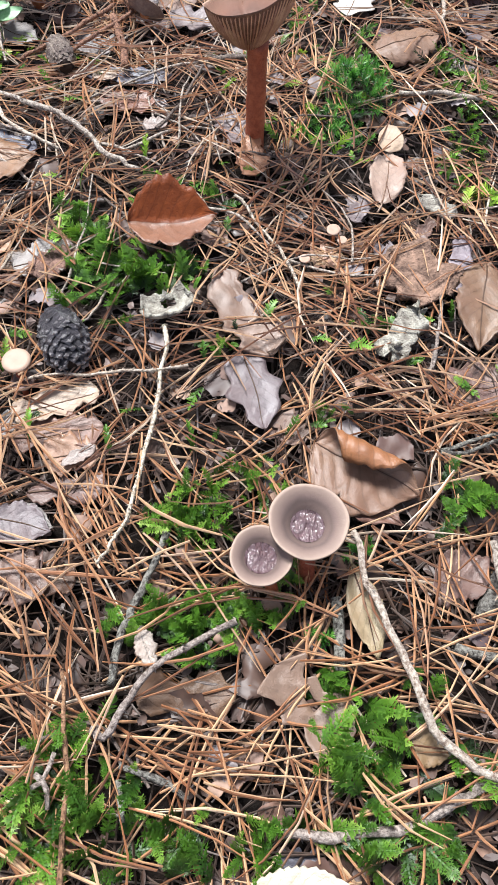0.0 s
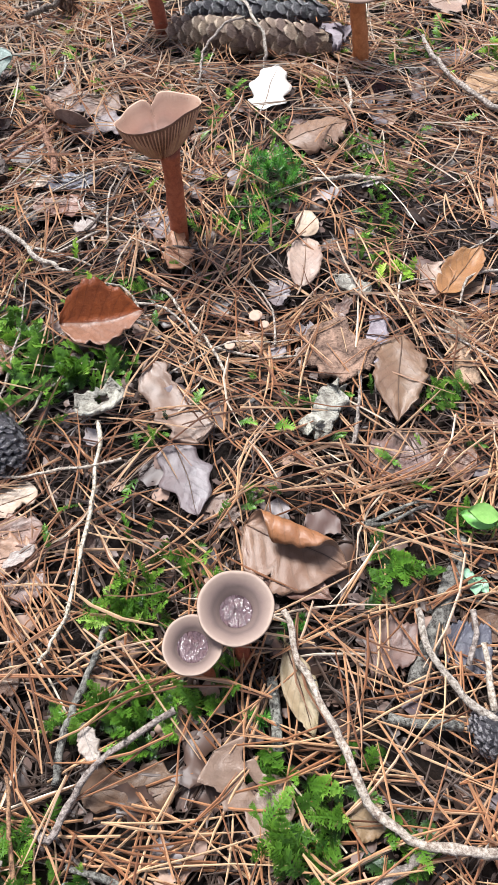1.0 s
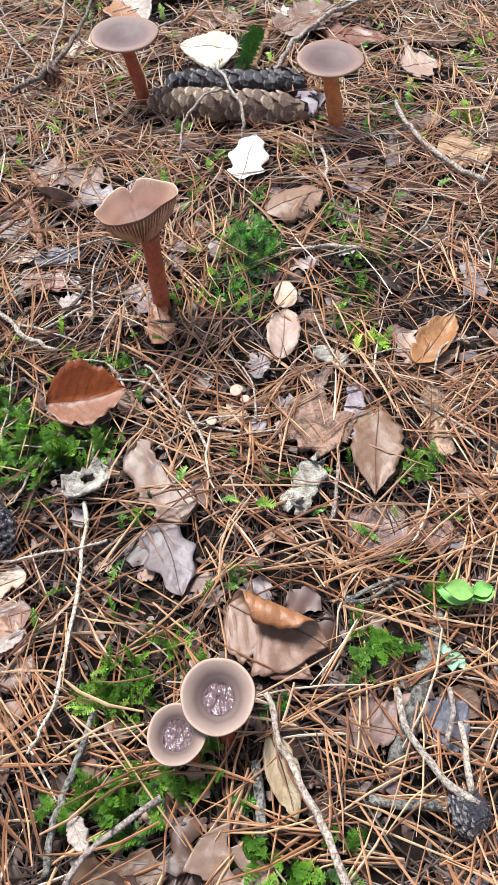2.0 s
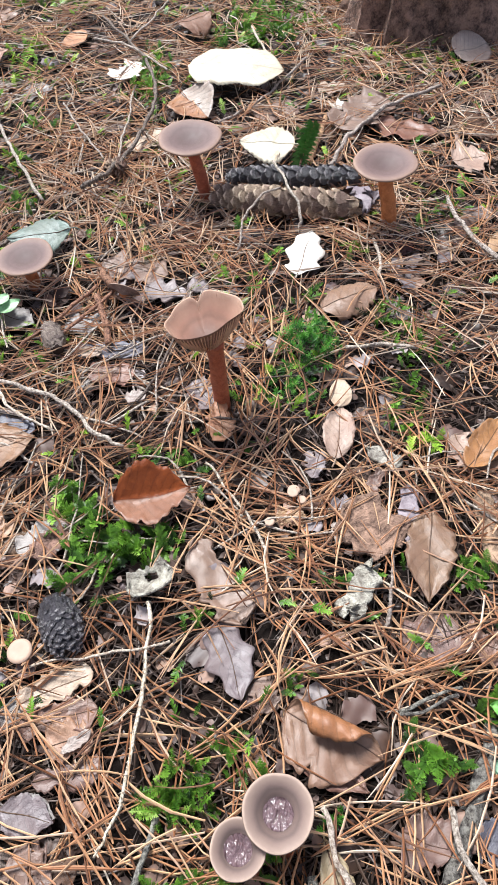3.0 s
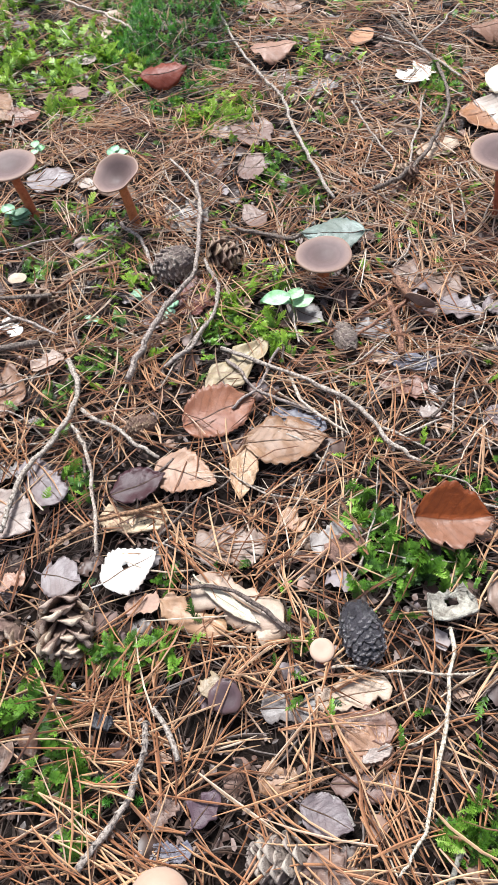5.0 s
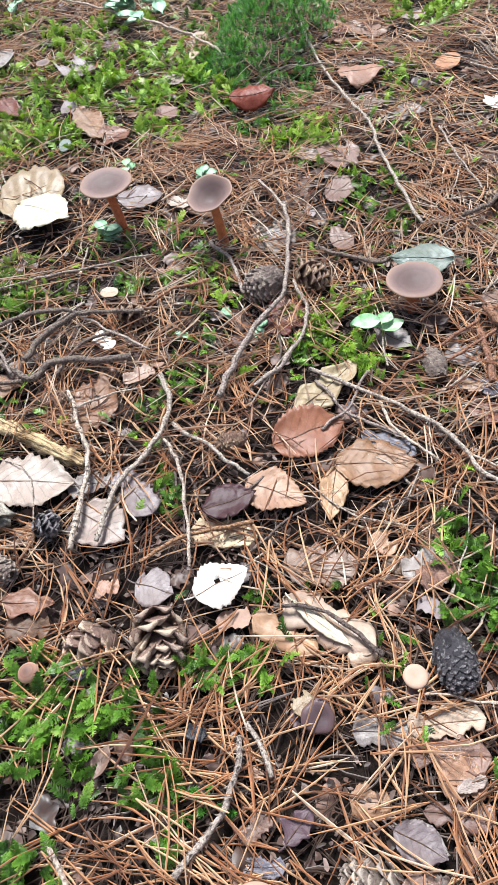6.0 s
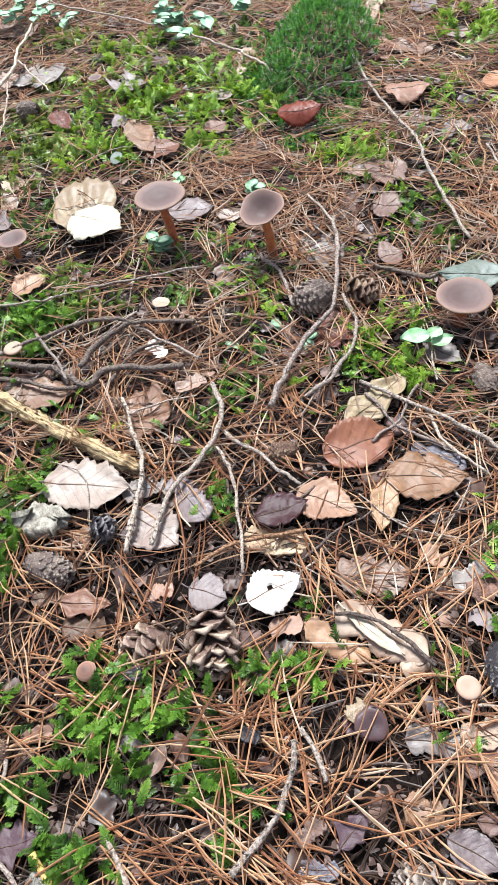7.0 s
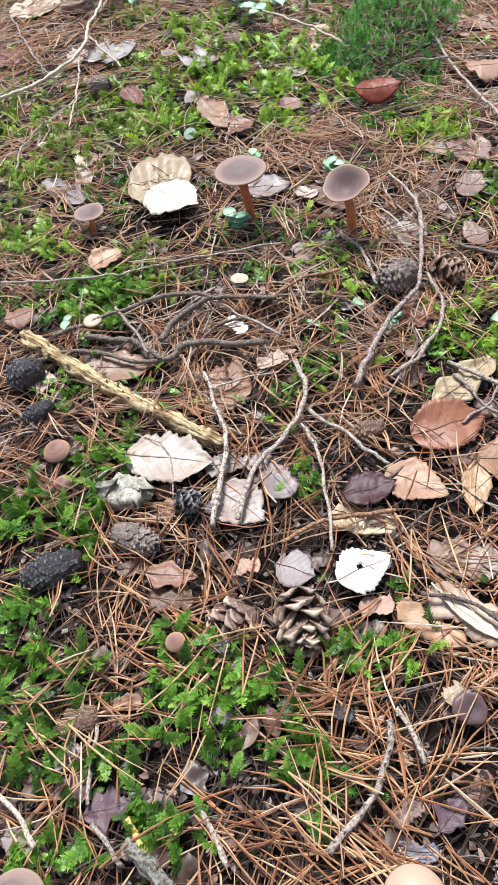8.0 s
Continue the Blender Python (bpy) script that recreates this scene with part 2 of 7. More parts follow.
CONE = {
    "brown": cone_material("cone_brown", (132, 104, 86), (66, 48, 40), (170, 144, 122)),
    "grey": cone_material("cone_grey", (142, 126, 116), (76, 63, 57), (176, 162, 150)),
    "dark": cone_material("cone_dark", (72, 68, 72), (22, 20, 22), (140, 134, 134), 0.32),
    "tan": cone_material("cone_tan", (152, 126, 110), (78, 58, 50), (200, 178, 158)),
    "umber": cone_material("cone_umber", (154, 130, 112), (76, 58, 48), (196, 174, 152)),
    "core": solid_material("cone_core", (60, 42, 32), (24, 18, 14), 260, 0.8, 0.001),
}
GREEN = {
    "fresh": solid_material("leaf_green_fresh", (126, 172, 92), (90, 136, 62), 90, 0.4, 0.0004, 0.45, 0.1),
    "blue": solid_material("leaf_green_bluish", (146, 176, 148), (98, 142, 106), 90, 0.45, 0.0004, 0.45, 0.12),
    "pale": solid_material("leaf_green_pale", (168, 198, 166), (96, 150, 88), 60, 0.45, 0.0004, 0.45, 0.1),
    "spruce": solid_material("spruce_needle_green", (96, 150, 76), (54, 104, 50), 90, 0.45, 0.0004),
    "stem": solid_material("stem_green", (120, 140, 70), (90, 92, 46), 200, 0.5, 0.0004),
}
FLESH = {
    "stem": solid_material("mushroom_stem_russet", (182, 108, 70), (130, 66, 40), 130, 0.55, 0.0008),
    "stem_pale": solid_material("mushroom_stem_pale", (206, 160, 134), (160, 104, 82), 130, 0.55, 0.0008),
    "gill": solid_material("mushroom_gill_tan", (204, 168, 142), (166, 124, 98), 160, 0.6, 0.0004),
    # darker gill flesh: the shade between gills, put into the colour
    "gap_shade": solid_material("mushroom_gill_gap_shade", (132, 96, 78), (92, 64, 50), 160, 0.7, 0.0004),
    "gill_brown": solid_material("mushroom_gill_brown", (158, 116, 100), (116, 80, 68), 160, 0.6, 0.0004),
    "gill_dark": solid_material("mushroom_gill_grey", (150, 132, 122), (104, 86, 78), 160, 0.6, 0.0004),
}


def cap_material(name, centre, middle, rim, rough=0.5, ring=0.9):
    """Colour zones run from the cap's centre to its rim, with a ring or two."""
    m, nt, b = nodes_of(name, rough, 0.28)
    ob = coords(nt)
    uv = nt.nodes.new("ShaderNodeSeparateXYZ")
    nt.links.new(coords(nt, "UV"), uv.inputs[0])
    r = maths(nt, "ADD", uv.outputs[0], maths(nt, "MULTIPLY_ADD", noise_node(nt, ob, 70, 4), 0.16, -0.08))
    c = ramp(nt, r, [(0.0, lin(*centre)), (0.35, lin(*[int(x * (1 - (1 - ring) * 1.5)) for x in middle])), (0.52, lin(*[int(x * (1 - (1 - ring) * 0.6)) for x in middle])), (0.6, lin(*[int(x * ring) for x in middle])),
                     (0.7, lin(*middle)), (0.9, lin(*[(x + y) // 2 for x, y in zip(middle, rim)])), (0.97, lin(*rim))])
    n1, n2 = noise_node(nt, ob, 160, 6, 0.7), noise_node(nt, ob, 1100, 3)
    c = mix(nt, maths(nt, "MULTIPLY", n1, 0.35), c, lin(*[int(x * 0.72) for x in middle]))
    nt.links.new(c, b.inputs["Base Color"])
    nt.links.new(maths(nt, "MULTIPLY_ADD", n1, 0.3, rough - 0.15), b.inputs["Roughness"])
    bump(nt, b, maths(nt, "ADD", n1, maths(nt, "MULTIPLY", n2, 0.5)), 0.35, 0.0008)
    return m


CAP = {
    "grey": cap_material("cap_greyish_brown", (64, 50, 49), (116, 97, 90), (162, 139, 123), 0.6, 0.8),
    "brown": cap_material("cap_dull_brown", (80, 62, 60), (106, 86, 82), (144, 117, 101), 0.62),
    # centre and ring colour darkened, standing for shade inside the tall goblet cap
    "rosy": cap_material("cap_rosy_tan", (78, 54, 46), (142, 106, 91), (182, 150, 130), 0.6, 0.84),
    "tan": cap_material("cap_pale_tan", (160, 131, 112), (166, 137, 118), (176, 149, 131), 0.5, 1.0),
    "russet": cap_material("cap_wet_russet", (64, 48, 50), (76, 58, 61), (96, 74, 72), 0.4),
}
water_m, wnt, wb = nodes_of("rain_water", 0.02, 0.9)
wb.inputs["IOR"].default_value = 1.45
wb.inputs["Base Color"].default_value = (0.1, 0.06, 0.064, 1)
wmap = wnt.nodes.new("ShaderNodeMapping")
wmap.inputs["Scale"].default_value = (120, 62, 62)
wmap.inputs["Rotation"].default_value = (0, 0, 0.5)
wnt.links.new(coords(wnt), wmap.inputs["Vector"])
ripple = maths(wnt, "ABSOLUTE", maths(wnt, "SUBTRACT", noise_node(wnt, wmap.outputs["Vector"], 1.0, 4, 0.55), 0.5))
bump(wnt, wb, ripple, 1.0, 0.011)
WATER = water_m

soil_m, snt, sbs = nodes_of("forest_soil", 0.9, 0.2)
spos = snt.nodes.new("ShaderNodeNewGeometry").outputs["Position"]
sc = ramp(snt, noise_node(snt, spos, 38, 8, 0.7), [(0.25, lin(14, 10, 8)), (0.5, lin(32, 23, 18)), (0.7, lin(54, 40, 32)), (0.9, lin(32, 29, 20))])
sc = mix(snt, maths(snt, "MULTIPLY", noise_node(snt, spos, 520, 5, 0.7), 0.6), sc, lin(30, 22, 18))
snt.links.new(sc, sbs.inputs["Base Color"])
bump(snt, sbs, noise_node(snt, spos, 160, 8, 0.75), 1.0, 0.008)
SOIL = soil_m


# ---- mesh helpers ----
def rise(x, y):
    """Height of the soil; it lies a little below the litter's top."""
    return -0.013 + 0.006 * noise.noise((x * 5.0, y * 5.0, 0.3)) + 0.003 * noise.noise((x * 19.0, y * 19.0, 4.0))


def mesh(name, verts, faces, mats, index=None, uv=None, smooth=True):
    me = bpy.data.meshes.new(name)
    me.from_pydata([tuple(map(float, v)) for v in verts], [], [tuple(map(int, f)) for f in faces])
    for m in mats:
        me.materials.append(m)
    if index is not None:
        me.polygons.foreach_set("material_index", np.asarray(index, dtype=np.int32))
    if uv is not None:
        layer = me.uv_layers.new(name="UVMap")
        loops = np.zeros(len(me.loops), dtype=np.int32)
        me.loops.foreach_get("vertex_index", loops)
        layer.data.foreach_set("uv", np.asarray(uv, dtype=np.float32)[loops].ravel())
    me.polygons.foreach_set("use_smooth", np.full(len(me.polygons), smooth))
    me.update()
    return me


def bulk(name, verts, tris_or_quads, mat, smooth=False):
    """Many small pieces in one mesh, straight from arrays."""
    me = bpy.data.meshes.new(name)
    f = np.asarray(tris_or_quads, dtype=np.int32)
    n, k = f.shape
    me.vertices.add(len(verts))
    me.vertices.foreach_set("co", np.asarray(verts, dtype=np.float32).ravel())
    me.loops.add(n * k)
    me.loops.foreach_set("vertex_index", f.ravel())
    me.polygons.add(n)
    me.polygons.foreach_set("loop_start", np.arange(0, n * k, k, dtype=np.int32))
    me.polygons.foreach_set("use_smooth", np.full(n, smooth))
    me.materials.append(mat)
    me.update(calc_edges=True)
    return new(name, me)


def child(name, me, parent, label=""):
    ob = new(name, me)
    ob.parent = parent
    return tagged(ob, label=label) if label else ob


def grid_faces(nu, nv, start=0, flip=False):
    f = []
    for i in range(nu - 1):
        for j in range(nv - 1):
            a = start + i * nv + j
            q = (a, a + nv, a + nv + 1, a + 1)
            f.append(q[::-1] if flip else q)
    return f


def tube(points, radii, sides=8, rough=0.0, seed=0.0):
    """Tapered tube along smooth points, both ends closed; rough: uneven radius."""
    p = np.asarray(points, float)
    t = np.gradient(p, axis=0)
    t /= np.linalg.norm(t, axis=1)[:, None] + 1e-12
    ref = np.array([0.0, 0.0, 1.0]) if abs(t[0][2]) < 0.8 else np.array([1.0, 0.0, 0.0])
    verts, faces = [], []
    for i in range(len(p)):
        s = np.cross(t[i], ref)
        s /= np.linalg.norm(s) + 1e-12
        w = np.cross(s, t[i])
        for k in range(sides):
            a = 2 * math.pi * k / sides
            r = radii[i] * (1 + rough * noise.noise((i * 0.55 + seed, math.cos(a) * 1.3, math.sin(a) * 1.3 + seed)))
            verts.append(p[i] + (s * math.cos(a) + w * math.sin(a)) * r)
    n = len(p)
    for i in range(n - 1):
        for k in range(sides):
            a, b = i * sides + k, i * sides + (k + 1) % sides
            faces.append((a, b, b + sides, a + sides))
    faces.append(tuple(range(sides))[::-1])
    faces.append(tuple((n - 1) * sides + k for k in range(sides)))
    return verts, faces


def smooth_line(points, n):
    """Catmull-Rom through a few points."""
    p = np.asarray(points, float)
    if len(p) == 2:
        return p[0] + (p[1] - p[0]) * np.linspace(0, 1, n)[:, None]
    q = np.vstack([2 * p[0] - p[1], p, 2 * p[-1] - p[-2]])
    out = []
    for s in np.linspace(0, len(p) - 1 - 1e-9, n):
        i = int(s)
        f = s - i
        a, b, c, d = q[i], q[i + 1], q[i + 2], q[i + 3]
        out.append(0.5 * (2 * b + (c - a) * f + (2 * a - 5 * b + 4 * c - d) * f * f + (3 * b - a - 3 * c + d) * f ** 3))
    return np.array(out)


# ---- kinds of things ----
leaf_count = [0]
TOP_LEAVES = []     # leaves that fell last and lie on the needles: x, y, turn, half length, half width


def jag(u, side, seed, n):
    """Uneven broken edge: straight runs between chance corners."""
    k = u * n
    a = noise.cell((math.floor(k), side * 7 + seed, 1.5))
    b = noise.cell((math.floor(k) + 1, side * 7 + seed, 1.5))
    return a + (b - a) * (k - math.floor(k))


def half_width(kind, u, side, seed):
    """Half width of a leaf, as a share of its full half width, u running from stalk to tip."""
    base = math.sin(math.pi * min(1, max(0, u)) ** 0.85) ** 0.75 if 0 < u < 1 else 0.0
    k = noise.noise((u * 4.0, side * 3.0 + seed, 7.0))
    nick = max(0.0, noise.noise((u * 9.0, side * 4.0 + seed * 1.7, 3.0)) - 0.32) * 0.9
    tip = 1 - 0.55 * max(0.0, (u - 0.72) / 0.28) ** 1.5
    if kind == "beech":
        return base * tip * (1 + 0.13 * k - nick) * (0.95 + 0.06 * abs(math.sin(u * 25 + side * 0.4 + seed)) + 0.05 * jag(u, side, seed, 17))
    if kind == "birch":
        b = math.sin(math.pi * min(1, max(0, u)) ** 0.86) ** 0.62 if 0 < u < 1 else 0.0
        return b * tip * (1 + 0.07 * k - nick * 0.5) * (0.92 + 0.14 * ((u * 13 + side * 0.3) % 1.0))
    if kind == "aspen":
        b = (min(max(u, 0) / 0.3, 1.0) ** 0.55) * (min((1 - u) / 0.55, 1.0) ** 0.72)
        return b * (1 + 0.10 * k - nick * 0.6) * (0.93 + 0.12 * ((u * 11 + side * 0.3) % 1.0))
    if kind == "oak":
        return max(0.0, base * (0.86 + 0.16 * math.cos(u * 17 + side * 0.9 + seed)) * (1 + 0.35 * k) * (0.9 + 0.2 * jag(u, side, seed, 9)))
    if kind == "round":
        return math.sqrt(max(0.0, 1 - (2 * u - 1) ** 2)) * (1 + 0.12 * k)
    if kind == "lance":
        return math.sin(math.pi * u) ** 0.9 * (1 + 0.08 * k - nick)
    if kind == "fan":
        return math.sqrt(max(0.0, 1 - (2 * u - 1) ** 2)) ** 0.8 * (1 + 0.05 * math.sin(u * 34 + seed) + 0.08 * k)
    if kind == "slab":
        e = min(1.0, u / 0.16) ** 0.55 * min(1.0, (1 - u) / 0.2) ** 0.8 if 0 < u < 1 else 0.0
        return e * (0.9 + 0.07 * ((u * 19 + side * 0.3) % 1.0) + 0.1 * k)
    a0, a1 = 0.06 + 0.1 * abs(noise.cell((seed, side * 2 + 5, 0.5))), 0.06 + 0.12 * abs(noise.cell((seed, side * 2 + 9, 2.5)))
    if kind == "bark":
        a0 = a1 = 0.1
    e = min(1.0, u / a0) ** 0.7 * min(1.0, (1 - u) / a1) ** 0.7 if 0 < u < 1 else 0.0
    if kind == "bark":
        return e * (0.84 + 0.14 * jag(u, side, seed, 5) + 0.12 * jag(u, side, seed + 40, 11) + 0.05 * jag(u, side, seed + 9, 24))
    return e * (0.78 + 0.24 * jag(u, side, seed, 5) + 0.2 * jag(u, side, seed + 40, 11) + 0.13 * jag(u, side, seed + 9, 24))      # torn


def leaf(label, kind, colour, x, y, turn, length, width, z=0.004, cup=0.15, bend=0.1, roll=0.0, pitch=0.0, under="", near="", hole=0.0, thick=0.00035, name="", category="leaf", stalk=0.0, fold=0.0, curl=0.0):
    leaf_count[0] += 1
    seed = leaf_count[0] * 3.71
    nu, nv = (43 if kind in ("birch", "aspen", "beech", "slab", "torn", "oak", "bark") else 31), (21 if curl else 11)
    u = np.linspace(0, 1, nu)
    vs = np.linspace(-1, 1, nv)
    hw = np.array([[half_width(kind, a, s, seed) for a in u] for s in (-1, 1)])
    top = np.zeros((nu, nv, 3))
    uv = np.zeros((nu, nv, 2))
    cup = cup if abs(cup) > 0.02 else 0.02
    plain = kind == "torn" and (category == "bark" or leaf_count[0] % 3 == 0)
    crease = 0.038 if kind in ("torn", "oak") else 0.03 if kind == "bark" else 0.016 if kind == "slab" else 0.028
    bend = bend if abs(bend) > 0.02 else 0.02
    for i in range(nu):
        for j in range(nv):
            v = vs[j]
            w = (hw[0][i] if v < 0 else hw[1][i]) * abs(v)
            s = math.copysign(w, v) + 0.04 * math.sin(u[i] * 7 + seed) * (1 - abs(v))
            a, b = s * cup, (2 * u[i] - 1) * bend
            fx, fz = math.sin(b) / bend * length / 2, (1 - math.cos(b)) / bend * length / 2
            fy, gz = math.sin(a) / cup * width / 2, (1 - math.cos(a)) / cup * width / 2
            ruff = crease * length * (noise.noise((u[i] * 3.0 + seed, v * 1.5, 1.0)) + 0.5 * abs(noise.noise((u[i] * 5 + v, v * 2.5 - u[i] * 2, seed))) + 0.3 * noise.noise((u[i] * 11, v * 4, seed)) + 0.45 * abs(noise.noise((u[i] * 4 - v * 2, v * 3 + u[i], seed + 4))))
            ruff += crease * 0.8 * length * noise.noise((u[i] * 6, seed, 5.0)) * abs(v) ** 3
            ruff += 0.008 * length * math.cos((u[i] * 8 - abs(v) * 2.2) * 2 * math.pi) * min(1, abs(v) * 3) if kind in ("beech", "birch", "aspen", "lance") else 0.0
            ruff += 0.016 * length * math.sin(u[i] * 23 + seed + math.copysign(0.8, v)) * abs(v) ** 4 if kind in ("beech", "birch") else 0.0
            ruff += 0.018 * length * math.sin(math.atan2(2 * u[i] - 1, s + 1.6) * 24) if kind == "fan" else 0.0
            if curl and fy > 0:
                fy, gz = curl * math.sin(fy / curl), curl * (1 - math.cos(fy / curl))
            crest = abs(fy) * min(1.0, abs(v) * 4)
            top[i, j] = (fx, fy * math.cos(radians(fold)), fz + gz + ruff + crest * math.sin(radians(fold)))
            uv[i, j] = (0.165, 0.8) if plain else (u[i], (v + 1) / 2)
    du, dv = np.gradient(top, axis=0), np.gradient(top, axis=1)
    n = np.cross(du, dv)
    n /= np.linalg.norm(n, axis=2)[..., None] + 1e-9
    low = top - n * thick
    verts = np.vstack([top.reshape(-1, 3), low.reshape(-1, 3)])
    size = nu * nv
    keep = []
    hx, hy = (0.55 + 0.1 * math.sin(seed), 0.4 * math.cos(seed))
    for i in range(nu - 1):
        for j in range(nv - 1):
            cu, cv = (u[i] + u[i + 1]) / 2, (vs[j] + vs[j + 1]) / 2
            gap = hole > 0 and ((cu - hx) * 1.5) ** 2 + ((cv - hy) * 0.8) ** 2 < (hole * (1 + 0.5 * noise.noise((cu * 9, cv * 5, seed)))) ** 2
            if not gap:
                keep.append((i, j))
    kept = set(keep)
    faces, index = [], []
    for i, j in keep:
        a = i * nv + j
        half = 2 if (near and vs[j] < 0) else 0
        faces.append((a, a + nv, a + nv + 1, a + 1))
        index.append(half)
        faces.append((size + a, size + a + 1, size + a + nv + 1, size + a + nv))
        index.append(1)
        for di, dj, p, q in ((-1, 0, a, a + 1), (1, 0, a + nv + 1, a + nv), (0, -1, a + nv, a), (0, 1, a + 1, a + nv + 1)):
            if (i + di, j + dj) not in kept:
                faces.append((p, q, q + size, p + size)), index.append(half)
    pool = BARK if kind == "bark" else LEAF
    mats = [pool[colour], pool[under or colour], pool[near or colour]]
    turnm = pose(0, 0, 0, roll, pitch, 0).to_3x3()
    spun = Matrix.Rotation(radians(turn), 3, "Z") @ turnm
    low_z = min((spun @ Vector(v)).z for v in verts[::3])
    ob = new(name or ("bark_piece" if kind == "bark" else "fallen_leaf"), mesh("leaf", verts, faces, mats, index, np.vstack([uv.reshape(-1, 2)] * 2)))
    ob.matrix_world = Matrix.Translation((x, y, z - low_z - 0.005)) @ spun.to_4x4()
    tagged(ob, label, "bark" if kind == "bark" else category)
    if kind not in ("torn", "bark") or colour == "ivory":
        TOP_LEAVES.append((x, y, radians(turn), length / 2, width / 2))
    if (kind in ("beech", "birch", "aspen", "lance", "oak", "fan") or kind == "torn" and category == "leaf" and not hole) and length > 0.03 and not near:
        dark = "cream" if colour == "ivory" else "brown" if colour in ("bone", "white", "cream", "pale") else "umber"
        ridge = [top[i, nv // 2] + n[i, nv // 2] * 0.0001 for i in range(1, nu - 3, 2)]
        child("midrib", mesh("midrib", *tube(ridge, np.linspace(0.00055, 0.0002, len(ridge)), 5), [LEAF[dark]]), ob)
        stalk = stalk or 0.0 if kind in ("torn", "fan") else stalk or (0.006 + 0.004 * abs(math.sin(seed)))
    if stalk:
        pts = smooth_line([top[0, nv // 2], top[0, nv // 2] + np.array((-stalk * 0.5, stalk * 0.06, 0.0004)), top[0, nv // 2] + np.array((-stalk, stalk * 0.25, -0.001))], 7)
        child("leaf_stalk", mesh("leaf_stalk", *tube(pts, np.linspace(0.0007, 0.0009, 7), 5), [pool[colour]]), ob)
    return ob


twig_count = [0]


def twig(label, colour, points, r0, r1, pegs=0, name="twig", rough=0.35):
    """A fallen twig; pegs: little leaf scars of a spruce twig per metre."""
    twig_count[0] += 1
    seed = twig_count[0] * 5.3
    rng = random.Random(twig_count[0])
    length = sum((Vector(b) - Vector(a)).length for a, b in zip(points, points[1:]))
    n = max(6, min(60, int(length / 0.006)))
    line = smooth_line(points, n)
    for i in range(n):
        s = i * length / n
        line[i] += np.array((noise.noise((s * 40, seed, 0)), noise.noise((s * 40, seed, 9)), noise.noise((s * 40, seed, 4)) * 0.7)) * (0.0012 if r0 > 0.006 else 0.0042)
        line[i] += np.array((noise.noise((s * 150, seed, 3)), noise.noise((s * 150, seed, 6)), 0.0)) * 0.0013
    radii = np.linspace(r0, r1, n) * 0.88 * np.array([1 + 0.3 * noise.noise((i * 0.8, seed, 2)) for i in range(n)])
    old = name == "stick" and r0 > 0.006
    verts, faces = tube(line, radii, 26 if old else 8, rough, seed)
    if old:
        for i in range(n):
            for k in range(26):
                split = noise.noise((k * 1.9 + seed, i * 0.11, 0.5)) + 0.5 * noise.noise((k * 0.7, i * 0.5, seed))
                verts[i * 26 + k] = line[i] + (verts[i * 26 + k] - line[i]) * (1 + 0.3 * split)
    pegs = pegs or 160
    wide = 0.55 if pegs > 590 else 0.35
    for k in range(int(pegs * length)):
        i = rng.randrange(0, n - 1)
        p, d = Vector(line[i]), (Vector(line[i + 1]) - Vector(line[i])).normalized()
        side = d.orthogonal().normalized()
        side.rotate(Matrix.Rotation(rng.uniform(0, 6.28), 3, d))
        out = (side + d * 0.6).normalized()
        b = len(verts)
        e = d.cross(side)
        r = radii[i]
        for q in (p + side * r * 0.7 + d * r * 0.5, p + side * r * 0.7 - d * r * 0.4 + e * r * wide, p + side * r * 0.7 - d * r * 0.4 - e * r * wide, p + side * r * 0.7 + out * r * (rng.uniform(1.4, 2.6) if pegs > 590 else rng.uniform(0.8, 1.5))):
            verts.append(tuple(q))
        faces += [(b, b + 1, b + 3), (b + 1, b + 2, b + 3), (b + 2, b, b + 3)]
    ob = new(name, mesh("twig", verts, faces, [TWIG[colour] if colour in TWIG else BARK[colour]]))
    return tagged(ob, label, "twig")


def revolve(profile, seg, wave=0.0, waves=3, phase=0.0, lift=0.0, notch=0.0):
    """Rings of (radius, height); wave: the rim's unevenness, growing outwards."""
    verts, uv = [], []
    big = max(r for r, _ in profile)
    for k, (r, z) in enumerate(profile):
        for s in range(seg):
            a = 2 * math.pi * s / seg
            g = (r / big) ** 2
            d = 1 + g * wave * (math.sin(a * waves + phase) + 0.5 * math.sin(a * (waves * 2 + 1) + 2 * phase))
            zz = z + g * big * (wave * 1.1 * math.sin(a * waves + phase + 1.2) + lift * math.sin(a + phase))
            cut = notch * g * math.exp(-((a - 1.75) / 0.11) ** 2)
            d, zz = d - cut * 0.5, zz - cut * big * 0.8
            verts.append((r * d * math.cos(a), r * d * math.sin(a), zz))
            uv.append((r / big, s / seg))
    faces = []
    for k in range(len(profile) - 1):
        for s in range(seg):
            a, b = k * seg + s, k * seg + (s + 1) % seg
            faces.append((a, b, b + seg, a + seg))
    return verts, faces, uv


